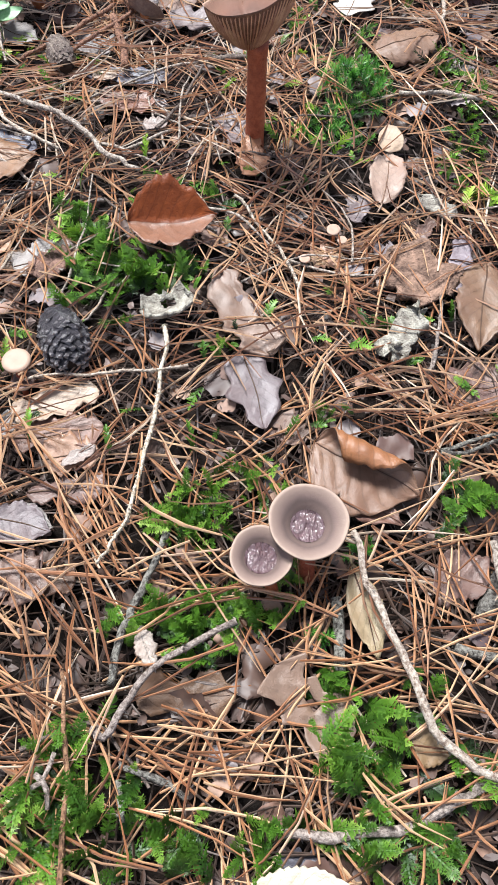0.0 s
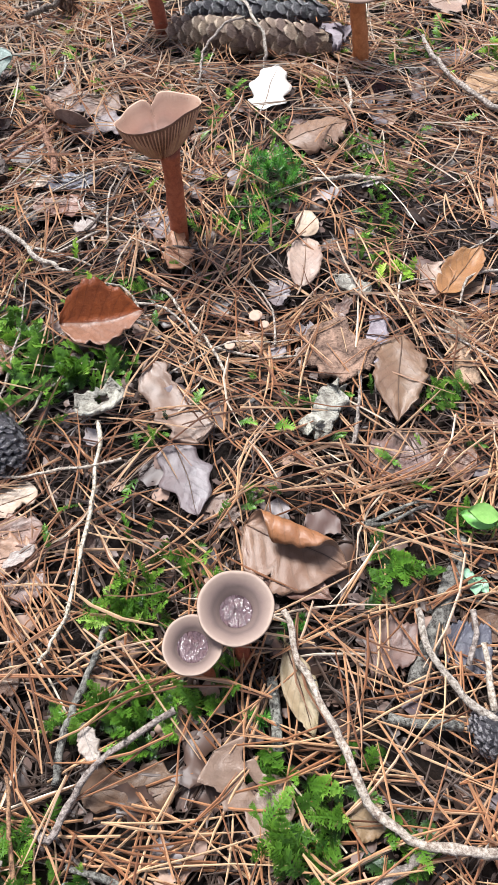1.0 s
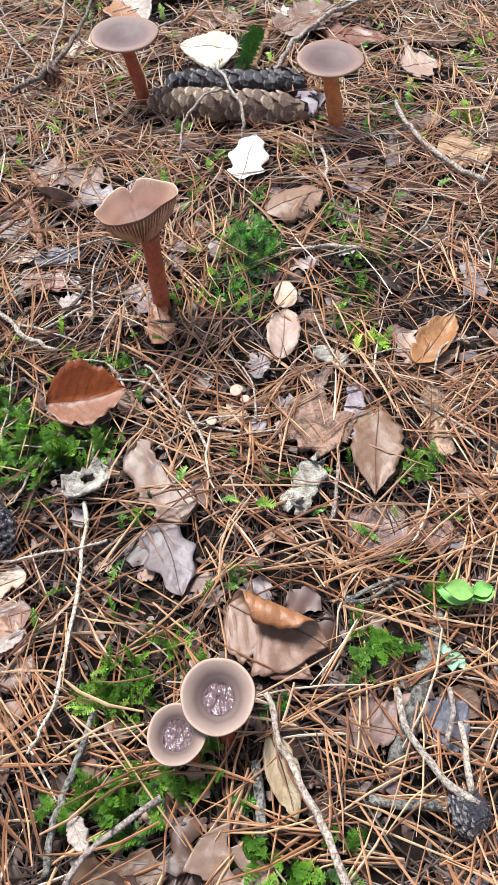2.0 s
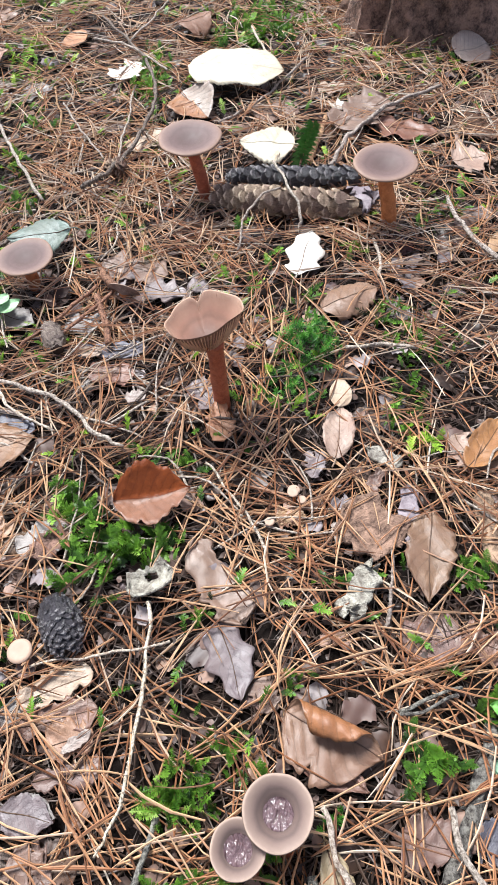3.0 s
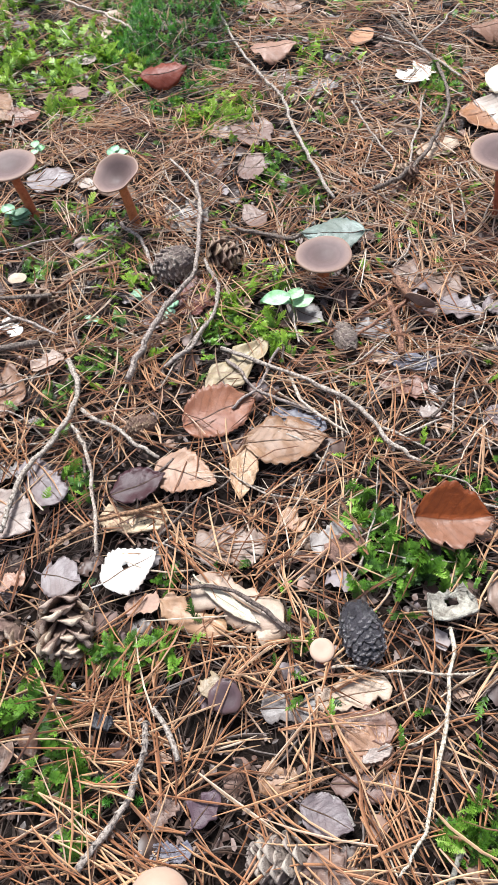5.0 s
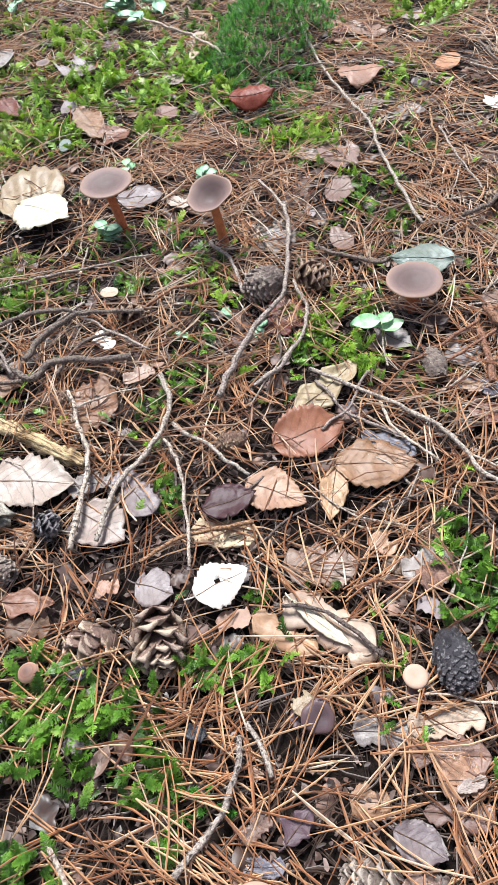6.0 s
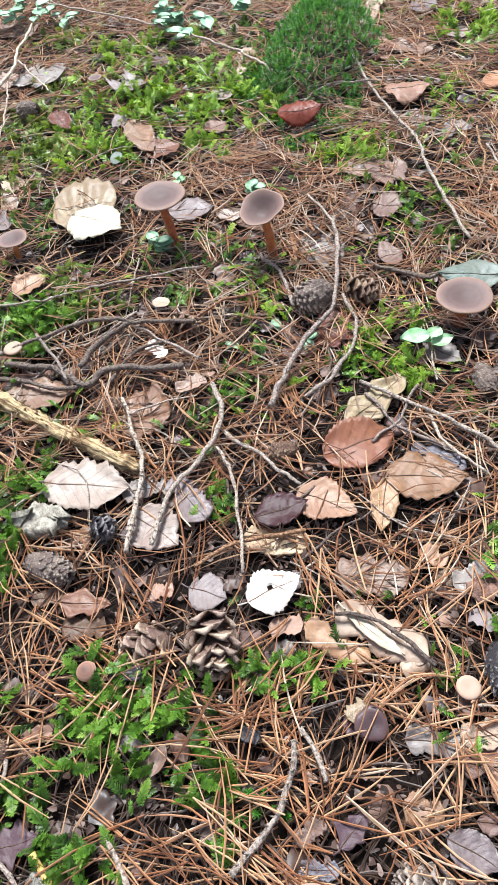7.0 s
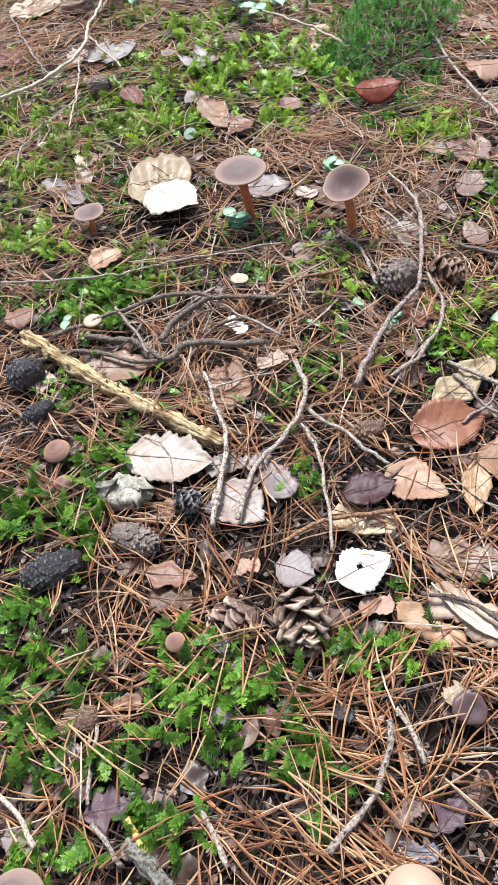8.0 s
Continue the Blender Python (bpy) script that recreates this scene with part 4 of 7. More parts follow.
mushroom('tiny brown mushroom under a pale one', (-0.1377, 0.2291, -0.003), (-0.1391, 0.2351, 0.006), 0.0163, 'flat', 'brown', 0.0020, phase=2)
mushroom('pale tan round-capped mushroom', (-0.2330, 0.0513, -0.003), (-0.2255, 0.0621, 0.033), 0.0440, 'dome', 'tan', 0.0060, phase=1)
mushroom('greyish-brown round-capped mushroom in needle litter', (-0.4949, -0.0484, -0.003), (-0.4876, -0.0330, 0.033), 0.0480, 'dome', 'grey', 0.0060, phase=2)
mushroom('wet purple-brown mushroom cap pushing through litter', (-0.2136, 0.1953, -0.003), (-0.2111, 0.1991, 0.012), 0.0265, 'flat', 'russet', 0.0050, phase=3, wave=0.06, tilt=14)
leaf('pale flake stuck on a wet mushroom cap', 'torn', 'straw', -0.2242, 0.2063, 48.5, 0.0191, 0.0174, z=0.013, cup=-0.4)
mushroom('tiny brown knob-shaped mushroom on moss', (-0.451, 0.1716, -0.003), (-0.4554, 0.1798, 0.016), 0.0179, 'dome', 'rosy', 0.0018)
mushroom('tiny pale mushroom on a thin stem in moss', (-0.7182, 0.5092, -0.003), (-0.7163, 0.523, 0.022), 0.0236, 'flat', 'tan', 0.0012)
mushroom('tiny pale mushroom of a small group', (0.0806, 0.3682, -0.003), (0.0803, 0.3758, 0.008), 0.0111, 'flat', 'tan', 0.0012, group='tiny mushrooms in needles')
mushroom('tiny pale mushroom of a small group', (0.0802, 0.3747, -0.003), (0.0794, 0.3726, 0.01), 0.0099, 'flat', 'tan', 0.0012, group='tiny mushrooms in needles')
mushroom('tiny pale mushroom of a small group', (0.0899, 0.372, -0.003), (0.0866, 0.3668, 0.006), 0.0081, 'flat', 'tan', 0.0010, group='tiny mushrooms in needles')
mushroom('tiny pale mushroom of a small group', (0.0585, 0.3511, -0.003), (0.0571, 0.3474, 0.006), 0.0087, 'flat', 'tan', 0.0010, group='tiny mushrooms in needles')
mushroom('small brown round-capped mushroom in litter', (-0.6753, 0.3393, -0.003), (-0.6693, 0.3392, 0.016), 0.0299, 'dome', 'rosy', 0.0030)
mushroom('very small brown mushroom button in litter', (-0.6465, 0.3039, -0.003), (-0.643, 0.3048, 0.01), 0.0193, 'dome', 'rosy', 0.0025)
mushroom('tiny thin-stemmed brown mushroom in moss', (-0.8924, 1.165, -0.003), (-0.891, 1.165, 0.0437), 0.0253, 'dish', 'brown', 0.0010)
mushroom('fallen grey mushroom cap lying on its side', (-0.0844, 0.656, -0.003), (-0.0835, 0.6416, 0.016), 0.0351, 'dish', 'grey', 0.0040, tilt=62, tilt_way=160, gill='gill_dark')
twig('broken russet mushroom stem lying in litter', 'brown', [(-0.1145, 0.6735, 0.018), (-0.1014, 0.6579, 0.013), (-0.0862, 0.6462, 0.012)], 0.0060, 0.0045, name='mushroom_remnant')
twig('pale broken mushroom stem lying in litter', 'brown', [(-0.1169, 0.6455, 0.006), (-0.1065, 0.6096, 0.006), (-0.0964, 0.5716, 0.006)], 0.0050, 0.0040, name='mushroom_remnant')

# cones
cone('long brown spruce cone lying in needle litter', (0.1955, 0.7555, 0.0133), (0.0185, 0.8033, 0.0116), 0.0433, 'spruce', 'umber')
cone('long blackened wet spruce cone', (0.2029, 0.8188, 0.0104), (0.0335, 0.8444, 0.0089), 0.0359, 'spruce', 'dark')
cone('closed black wet pine cone', (-0.1223, 0.2879, 0.0121), (-0.104, 0.2422, 0.0105), 0.0403, 'closed', 'dark')
cone('large open brown pine cone in moss', (-0.3729, 0.2617, -0.004), (-0.3446, 0.2113, 0), 0.0544, 'open', 'tan', fill=0.95)
cone('open tan pine cone partly sunk in moss', (-0.4013, 0.2352, -0.004), (-0.4328, 0.2038, -0.006), 0.0448, 'open', 'tan', fill=0.9)
cone('open grey-brown pine cone sunk in needle litter', (-0.1312, 0.1067, -0.004), (-0.1754, 0.0982, -0.005), 0.0351, 'open', 'grey')
cone('old pale grey pine cone', (-0.3546, 0.6975, 0.0155), (-0.3874, 0.663, 0.0136), 0.0488, 'closed', 'grey')
cone('small open brown pine cone', (-0.3388, 0.7069, 0.0115), (-0.2989, 0.7019, 0.0099), 0.0387, 'open', 'brown')
cone('small brown pine cone beside a twig', (-0.5426, 0.6133, 0.0077), (-0.4973, 0.6097, 0.0065), 0.0292, 'open', 'brown')
cone('closed black pine cone on needles', (-0.576, 0.2291, 0.0113), (-0.6217, 0.1912, 0.0098), 0.0383, 'closed', 'dark')
cone('closed grey pine cone on needles', (-0.5606, 0.2649, 0.0097), (-0.5105, 0.2604, 0.0083), 0.0341, 'closed', 'grey')
cone('weathered brown pine cone sunk in litter', (-0.5814, 0.465, -0.002), (-0.5471, 0.4786, -0.002), 0.0295, 'closed', 'brown')
cone('closed black pine cone beside a stick', (-0.7466, 0.4434, 0.013), (-0.7788, 0.4191, 0.0113), 0.0424, 'closed', 'dark')
cone('small dark pine cone in litter', (-0.7084, 0.3996, 0.0059), (-0.7331, 0.3688, 0.0049), 0.0248, 'closed', 'dark')
cone('small closed brown pine cone', (-0.4991, 0.0879, 0.0056), (-0.5036, 0.1078, 0.0047), 0.0240, 'closed', 'brown')
cone('small brown pine cone under twigs', (-0.0937, 0.8877, 0.0078), (-0.12, 0.8854, 0.0066), 0.0295, 'open', 'brown')
cone('brown pine cone sunk in litter', (-0.3372, 0.4583, 0), (-0.3661, 0.442, -0.002), 0.0299, 'closed', 'brown')
cone('pale grey pine cone', (-0.1506, 0.5649, 0.0076), (-0.1665, 0.604, 0.0065), 0.0290, 'closed', 'grey')
cone('dark grey pine cone beside twigs', (0.2036, 0.0516, 0.004), (0.1846, 0.0471, 0.002), 0.0321, 'closed', 'dark')
cone('small grey pine cone in moss', (-0.9914, 1.108, 0.0116), (-1.029, 1.098, 0.01), 0.0390, 'closed', 'grey')
cone('dark pine cone under a pale leaf', (-0.5153, 0.3153, 0.0075), (-0.4949, 0.318, 0.0064), 0.0288, 'open', 'dark')

# leaves round the pair of cups
# near half paler for sky light, far half darker for shade, both by colour
leaf('rust-red folded beech leaf standing on moss', 'beech', 'mahogany', -0.0442, 0.3780, 8.0, 0.0690, 0.0640, cup=0.25, bend=0.3, near='salmon_lit', z=0.014, roll=16, fold=27)
leaf('crumpled golden-brown leaf below a mushroom stem', 'torn', 'orange', 0.0175, 0.4609, -83.4, 0.0511, 0.0278, cup=0.2, bend=0.3, z=0.006)
leaf('pale tan beech leaf on needle litter', 'beech', 'pale', 0.1284, 0.4396, 78.2, 0.0633, 0.0329, cup=0.4, bend=-0.2, z=0.006)
leaf('small round pale tan leaf', 'round', 'pale', 0.1355, 0.4835, -5.8, 0.0223, 0.0339, z=0.007, cup=0.2)
leaf('small torn lilac-grey leaf', 'torn', 'lilac', 0.1041, 0.4068, -110.8, 0.0315, 0.0202, z=0.002)
leaf('large tan beech leaf with dark midrib', 'beech', 'olive', 0.1873, 0.3076, -102.3, 0.0847, 0.0419, cup=0.25, bend=-0.15, z=0.006, stalk=0.008)
leaf('pale torn leaf fragment', 'torn', 'pale', 0.2385, 0.4104, -78.2, 0.0359, 0.0353, cup=0.3, z=0.004)
leaf('curled ochre beech leaf on its side', 'beech', 'amber', 0.2614, 0.4143, 48.3, 0.0757, 0.0361, cup=1.1, bend=0.2, z=0.006)
leaf('dull pink-brown leaf flap', 'beech', 'pink', 0.2574, 0.3944, 15.2, 0.0475, 0.0218, z=0.004)
leaf('rolled glossy ochre beech leaf beside a mushroom', 'beech', 'pink', 0.0915, 0.1735, -29.0, 0.0760, 0.0760, cup=0.05, bend=-0.12, z=0.006, under='amber', curl=0.0092)
leaf('dull pink-brown beech leaf under a rolled leaf', 'beech', 'pink', 0.0856, 0.1573, -41.6, 0.0695, 0.0371, cup=0.35, bend=0.15, z=0.004)
leaf('dry straw-coloured leaf with dark mottling', 'lance', 'straw', 0.0840, 0.0813, -78.3, 0.0575, 0.0214, cup=0.2, bend=-0.15, z=0.008, stalk=0.004)
leaf('olive-brown leaf in moss', 'beech', 'olive', 0.1154, 0.0096, -18.1, 0.0227, 0.0233, z=0.004)
leaf('torn pinkish-brown leaf with a hole', 'torn', 'blush', 0.0495, 0.0293, -48.6, 0.0578, 0.0409, cup=0.7, bend=0.3, hole=0.16, z=0.004)
leaf('cream-yellow toothed birch leaf on litter', 'birch', 'ivory', 0.0414, -0.0575, 5.9, 0.0564, 0.0248, z=0.012)
leaf('smooth grey dead leaf', 'beech', 'grey', -0.1226, 0.1359, -14.0, 0.0368, 0.0246, z=0.004)
leaf('torn pale pinkish leaf with a hole', 'torn', 'blush', -0.1216, 0.1018, -7.1, 0.0261, 0.0366, hole=0.12, z=0.003)
leaf('pale wood chip in moss', 'torn', 'bone', -0.0431, 0.0611, -67.6, 0.0237, 0.0120, thick=0.002, z=0.006)
leaf('flat greyish-brown rotten leaf under a twig', 'torn', 'umber', -0.0186, 0.0354, 0.4, 0.0567, 0.0353, z=0.0)
leaf('dull pink-brown leaf under needles', 'torn', 'blush', 0.1772, 0.2390, -28.7, 0.0375, 0.0459, z=0.001)
leaf('dull pink-brown leaf under needles', 'torn', 'blush', 0.1758, 0.2390, 7.1, 0.0473, 0.0415, z=0.001)
leaf('torn pinkish leaf under needles', 'torn', 'pink', 0.2141, 0.2324, -25.3, 0.0333, 0.0326, z=0.001)
leaf('pinkish-brown leaf under needles', 'torn', 'blush', 0.1455, 0.1042, -23.2, 0.0325, 0.0425, z=0.001)
leaf('wet slate-blue leaf in litter', 'torn', 'slate', 0.1937, 0.1003, -18.0, 0.0298, 0.0456, z=0.002, cup=0.4)
leaf('dark brown leaf in litter', 'beech', 'umber', 0.2087, 0.1110, -49.0, 0.0257, 0.0246, z=0.001)
leaf('small lilac leaf fragment', 'torn', 'lilac', 0.1217, 0.3625, 23.9, 0.0189, 0.0243, z=0.002)
leaf('pale leaf fragment beside bark', 'torn', 'bone', 0.1154, 0.3350, -77.6, 0.0209, 0.0135, z=0.004)
leaf('small blush-brown leaf fragment', 'torn', 'blush', 0.1553, 0.3865, 53.2, 0.0298, 0.0161, z=0.002)
leaf('tan leaf fragment under needles', 'torn', 'tan', 0.0736, 0.3539, 9.0, 0.0209, 0.0282, z=0.002)
leaf('reddish-brown leaf fragment in needle litter', 'torn', 'blush', 0.0379, 0.2025, -4.6, 0.0227, 0.0180, z=0.001)
leaf('dark rotten leaf under moss', 'torn', 'umber', -0.0267, -0.0340, -17.4, 0.0245, 0.0163, z=-0.004)
leaf('grey rotten leaf in litter', 'torn', 'slate', 0.0435, -0.0437, -5.2, 0.0257, 0.0121, z=-0.002)

# bark, chips and lumps
leaf('smooth pinkish flake of pine bark', 'torn', 'blush', 0.0110, 0.2960, -64.3, 0.0843, 0.0380, thick=0.0025, cup=0.15, z=0.005, name='bark_piece', category='bark')
leaf('lobed lilac-grey wet leaf', 'oak', 'lilac', 0.0190, 0.2325, -76.2, 0.0652, 0.0460, z=0.006, cup=0.15)
leaf('reddish-brown leaf fragment in needle litter', 'torn', 'blush', 0.0444, 0.2046, -49.3, 0.0270, 0.0237, z=0.002)
leaf('rough brown flake of pine bark', 'bark', 'brown', 0.1433, 0.3365, -46.8, 0.0552, 0.0590, thick=0.004, z=0.004)
leaf('purplish strip of bark', 'bark', 'lilac', 0.1771, 0.3484, -101.0, 0.0551, 0.0200, thick=0.002, z=0.003)
leaf('curled bark piece covered with pale lichen', 'bark', 'lichen', -0.0441, 0.2982, 22.0, 0.0400, 0.0360, thick=0.0022, cup=1.25, bend=0.7, hole=0.2, z=0.006, roll=-12)
leaf('pale lichen-covered chip in needle litter', 'bark', 'lichen', 0.1263, 0.2789, -121.9, 0.0404, 0.0235, thick=0.009, z=0.004)
leaf('dark grey bark piece with lichen', 'bark', 'dark', 0.2429, 0.3287, -90.7, 0.0717, 0.0238, thick=0.003, cup=-0.8, bend=0.2, z=-0.002)
leaf('small lichen-covered bark chip', 'bark', 'lichen', 0.1653, 0.4063, -35.9, 0.0315, 0.0187, thick=0.003, z=0.006)
leaf('white sliver of split inner bark', 'lance', 'ivory', -0.2230, 0.2735, -26.6, 0.0640, 0.0130, thick=0.001, cup=-0.3, z=0.013, name='bark_piece', category='bark')
leaf('pale strip of inner bark on needles', 'torn', 'buff', -0.2172, 0.2764, -17.7, 0.0884, 0.0423, thick=0.001, cup=-0.5, z=0.005, name='bark_piece', category='bark')
leaf('pale tan strip of bark on needles', 'torn', 'tan', -0.2521, 0.2613, -16.6, 0.0646, 0.0269, thick=0.001, cup=-0.3, z=0.003, name='bark_piece', category='bark')
leaf('rolled end of pale inner bark', 'torn', 'pale', -0.1850, 0.2567, 33.9, 0.0248, 0.0217, thick=0.001, cup=-1.0, z=0.006, name='bark_piece', category='bark')
leaf('blocky grey lichen-covered bark lump', 'bark', 'lichen', -0.5674, 0.3117, 9.5, 0.0372, 0.0369, thick=0.014, z=0.004)
leaf('grey torn leaf under a twig', 'torn', 'grey', -0.4808, 0.3742, 20.1, 0.0513, 0.0322, z=0.004)
leaf('tan chip of rotten wood', 'bark', 'buff', -0.3313, 0.3473, 10.0, 0.0624, 0.0339, thick=0.003, z=-0.003)
leaf('greyish-brown flake of bark', 'bark', 'brown', -0.1343, 0.3430, 36.2, 0.0370, 0.0257, thick=0.003, z=0.004)

# leaf pile and low leaves
leaf('torn grey leaf in a leaf pile', 'torn', 'grey', -0.1591, 0.2027, 13.0, 0.0510, 0.0250, z=0.003)
leaf('pale tan torn leaf in a leaf pile', 'torn', 'pale', -0.1146, 0.2187, 20.1, 0.0606, 0.0279, z=0.006, cup=0.3)
leaf('pinkish-brown leaf in a leaf pile', 'torn', 'pink', -0.1106, 0.1965, 9.9, 0.0609, 0.0282, z=0.004)
leaf('tan leaf in a leaf pile', 'torn', 'tan', -0.1001, 0.1810, 15.5, 0.0359, 0.0300, z=0.006)
leaf('pale curled leaf edge in a leaf pile', 'torn', 'bone', -0.0940, 0.1788, 33.8, 0.0250, 0.0104, z=0.01)
leaf('dull pinkish leaf in a leaf pile', 'torn', 'blush', -0.1002, 0.1585, 8.4, 0.0507, 0.0277, z=0.002)
leaf('smooth lilac-grey leaf in needle litter', 'beech', 'lilac', -0.1252, 0.1335, -14.1, 0.0402, 0.0292, z=0.006, cup=0.2)
leaf('pale torn leaf with a hole', 'torn', 'blush', -0.1195, 0.0996, -41.4, 0.0347, 0.0295, hole=0.13, z=0.005)
leaf('dark brown leaf fragment', 'torn', 'umber', -0.0994, 0.0996, -9.1, 0.0235, 0.0217, z=0.002)
leaf('brown leaf fragment under needles', 'torn', 'brown', -0.1631, 0.1521, 2.9, 0.0311, 0.0261, z=0.002)
leaf('purplish lobed leaf in needle litter', 'oak', 'purple', -0.2103, 0.1244, 65.3, 0.0314, 0.0240, z=0.005, cup=0.4)
leaf('pinkish leaf fragment in needle litter', 'torn', 'blush', -0.2417, 0.1154, 58.5, 0.0270, 0.0207, z=0.003)
leaf('slate-grey wet leaf in litter', 'torn', 'slate', -0.2304, 0.0934, 13.6, 0.0332, 0.0171, z=0.002)
leaf('bright white bleached leaf with a hole', 'aspen', 'white', -0.3180, 0.2949, 42.0, 0.0537, 0.0463, hole=0.09, cup=0.2, z=0.008)
leaf('grey-brown leaf under needles', 'torn', 'blush', -0.2297, 0.3365, 10.2, 0.0607, 0.0338, z=0.001)
leaf('small grey leaf fragment', 'torn', 'grey', -0.5464, 0.2652, 31.2, 0.0199, 0.0221, z=0.002)

# leaves of the middle ground
leaf('pale toothed birch leaf with dark veins', 'birch', 'bone', -0.5429, 0.3617, 7.2, 0.0992, 0.0656, z=0.008, cup=0.18, stalk=0.004)
leaf('dark maroon glossy leaf', 'beech', 'maroon', -0.3321, 0.3764, 34.6, 0.0554, 0.0391, z=0.012, cup=0.3)
leaf('tan birch leaf in needle litter', 'aspen', 'tan', -0.2914, 0.3974, -11.6, 0.0649, 0.0501, z=0.007, cup=0.2)
leaf('narrow tan beech leaf', 'beech', 'tan', -0.2368, 0.4056, -85.2, 0.0626, 0.0280, z=0.007, cup=0.3)
leaf('large brown beech leaf', 'beech', 'brown', -0.2020, 0.4482, 13.9, 0.0822, 0.0590, z=0.006, cup=0.2)
leaf('rusty brown toothed beech leaf', 'birch', 'amber', -0.2740, 0.4725, 32.2, 0.0796, 0.0600, z=0.006, cup=0.4, bend=-0.2, roll=13)
leaf('greyish straw-coloured oak leaf', 'oak', 'straw', -0.2683, 0.5386, 60.3, 0.1047, 0.0518, z=0.004)
leaf('bluish-grey leaf fragment in needle litter', 'torn', 'slate', -0.1967, 0.4781, -12.7, 0.0519, 0.0259, z=0.003)
leaf('pinkish-tan beech leaf beside a rotten stick', 'beech', 'pink', -0.6563, 0.4727, 15.2, 0.0921, 0.0503, z=0.006)
leaf('tan torn leaves under needles', 'torn', 'brown', -0.5335, 0.4663, 22.2, 0.0872, 0.0828, z=-0.001, cup=0.25)
leaf('small pale curled leaf fragment', 'torn', 'pale', -0.4810, 0.5205, 43.0, 0.0380, 0.0264, z=0.007, cup=0.8)
leaf('small white leaf fragment', 'torn', 'white', -0.5410, 0.5653, -39.9, 0.0354, 0.0227, z=0.01)
leaf('pale beech leaf under grey twigs', 'beech', 'bone', -0.4515, 0.3300, -21.4, 0.0653, 0.0550, z=0.006, cup=0.3)
leaf('crumpled whitish-grey leaf in needle litter', 'torn', 'lilac', -0.4301, 0.3714, -38.1, 0.0664, 0.0385, z=0.006, cup=0.4)
leaf('lilac-grey leaf under needles', 'beech', 'lilac', -0.3779, 0.2789, -3.5, 0.0386, 0.0407, z=0.003)
leaf('brown leaf lying on needles', 'oak', 'brown', -0.4873, 0.2392, 10.6, 0.0532, 0.0307, z=0.008)
leaf('dark brown leaf below another', 'torn', 'umber', -0.4792, 0.2185, 13.9, 0.0433, 0.0259, z=0.003)
leaf('small tan leaf fragment', 'torn', 'tan', -0.4221, 0.2696, 20.1, 0.0249, 0.0202, z=0.004)
leaf('greyish-brown leaf under needles', 'torn', 'blush', -0.2354, 0.3273, 6.3, 0.0671, 0.0390, z=0.002)
leaf('greyish-brown leaf fragment in needle litter', 'torn', 'blush', -0.1323, 0.3475, 42.4, 0.0394, 0.0244, z=0.004)
leaf('tan leaf fragment in needle litter', 'torn', 'tan', -0.1835, 0.3637, -26.4, 0.0274, 0.0235, z=0.003)
leaf('brown leaf fragment under needles', 'torn', 'umber', -0.1656, 0.3461, -8.1, 0.0305, 0.0244, z=0.001)
leaf('white bleached lobed leaf', 'oak', 'white', 0.1194, 0.6870, 68.0, 0.0640, 0.0560, z=0.008, cup=0.25, pitch=-12)
leaf('pinkish-brown beech leaf arched over litter', 'beech', 'pink', 0.1621, 0.6110, 22.9, 0.0731, 0.0555, z=0.006, cup=-0.7, bend=-0.3)
leaf('flat grey-brown leaf in litter', 'torn', 'blush', -0.0763, 0.6924, -23.8, 0.0846, 0.0512, z=0.003)
leaf('whitish lobed leaf in litter', 'oak', 'lilac', -0.0406, 0.6486, -20.7, 0.0521, 0.0446, z=0.006)
leaf('whitish leaf fragment in needle litter', 'torn', 'lilac', -0.0037, 0.6558, -24.9, 0.0252, 0.0229, z=0.004)
leaf('slate-grey wet leaf under needles', 'torn', 'slate', -0.0970, 0.5672, -3.0, 0.0816, 0.0241, z=0.002)
leaf('small pale pink leaf fragment', 'torn', 'pale', -0.1177, 0.5654, -15.0, 0.0230, 0.0191, z=0.005)
leaf('tan-brown leaf under needles', 'torn', 'brown', -0.0947, 0.5363, -8.8, 0.0510, 0.0300, z=0.001)
leaf('grey-brown beech leaf beside a green sprig', 'beech', 'grey', -0.2065, 0.6251, -25.0, 0.0476, 0.0348, z=0.004)
leaf('grey-brown leaf fragment in needle litter', 'torn', 'grey', -0.1311, 0.6099, -16.2, 0.0380, 0.0357, z=0.003)
leaf('whitish crumpled leaf at a mushroom stem', 'torn', 'lilac', 0.0007, 0.4968, -58.7, 0.0404, 0.0324, z=0.005, cup=0.6)
leaf('small pale leaf fragment', 'torn', 'bone', -0.0670, 0.4992, 5.3, 0.0210, 0.0175, z=0.007)
leaf('bluish-grey leaf fragment in needle litter', 'torn', 'slate', -0.1904, 0.4738, -10.0, 0.0518, 0.0209, z=0.002)
leaf('grey-brown torn leaf beside moss', 'torn', 'grey', -0.1419, 0.3465, 22.9, 0.0463, 0.0346, z=0.004, cup=0.3)
leaf('tan leaf fragment under needles', 'torn', 'tan', 0.0758, 0.3532, -7.6, 0.0267, 0.0219, z=0.002)
leaf('dark leaf below a mushroom', 'torn', 'maroon', 0.2302, 0.7027, 22.3, 0.0336, 0.0429, z=0.002)

# leaves of the far ground
leaf('large cream-coloured toothed leaf raised on litter', 'slab', 'ivory', 0.0560, 1.0840, -14.0, 0.1440, 0.0860, z=0.026, cup=-0.25, bend=-0.2, roll=8)
leaf('crumpled tan and white leaf', 'beech', 'bone', -0.0060, 1.0300, -62.0, 0.0850, 0.0740, z=0.008, cup=0.7, roll=14, near='amber')
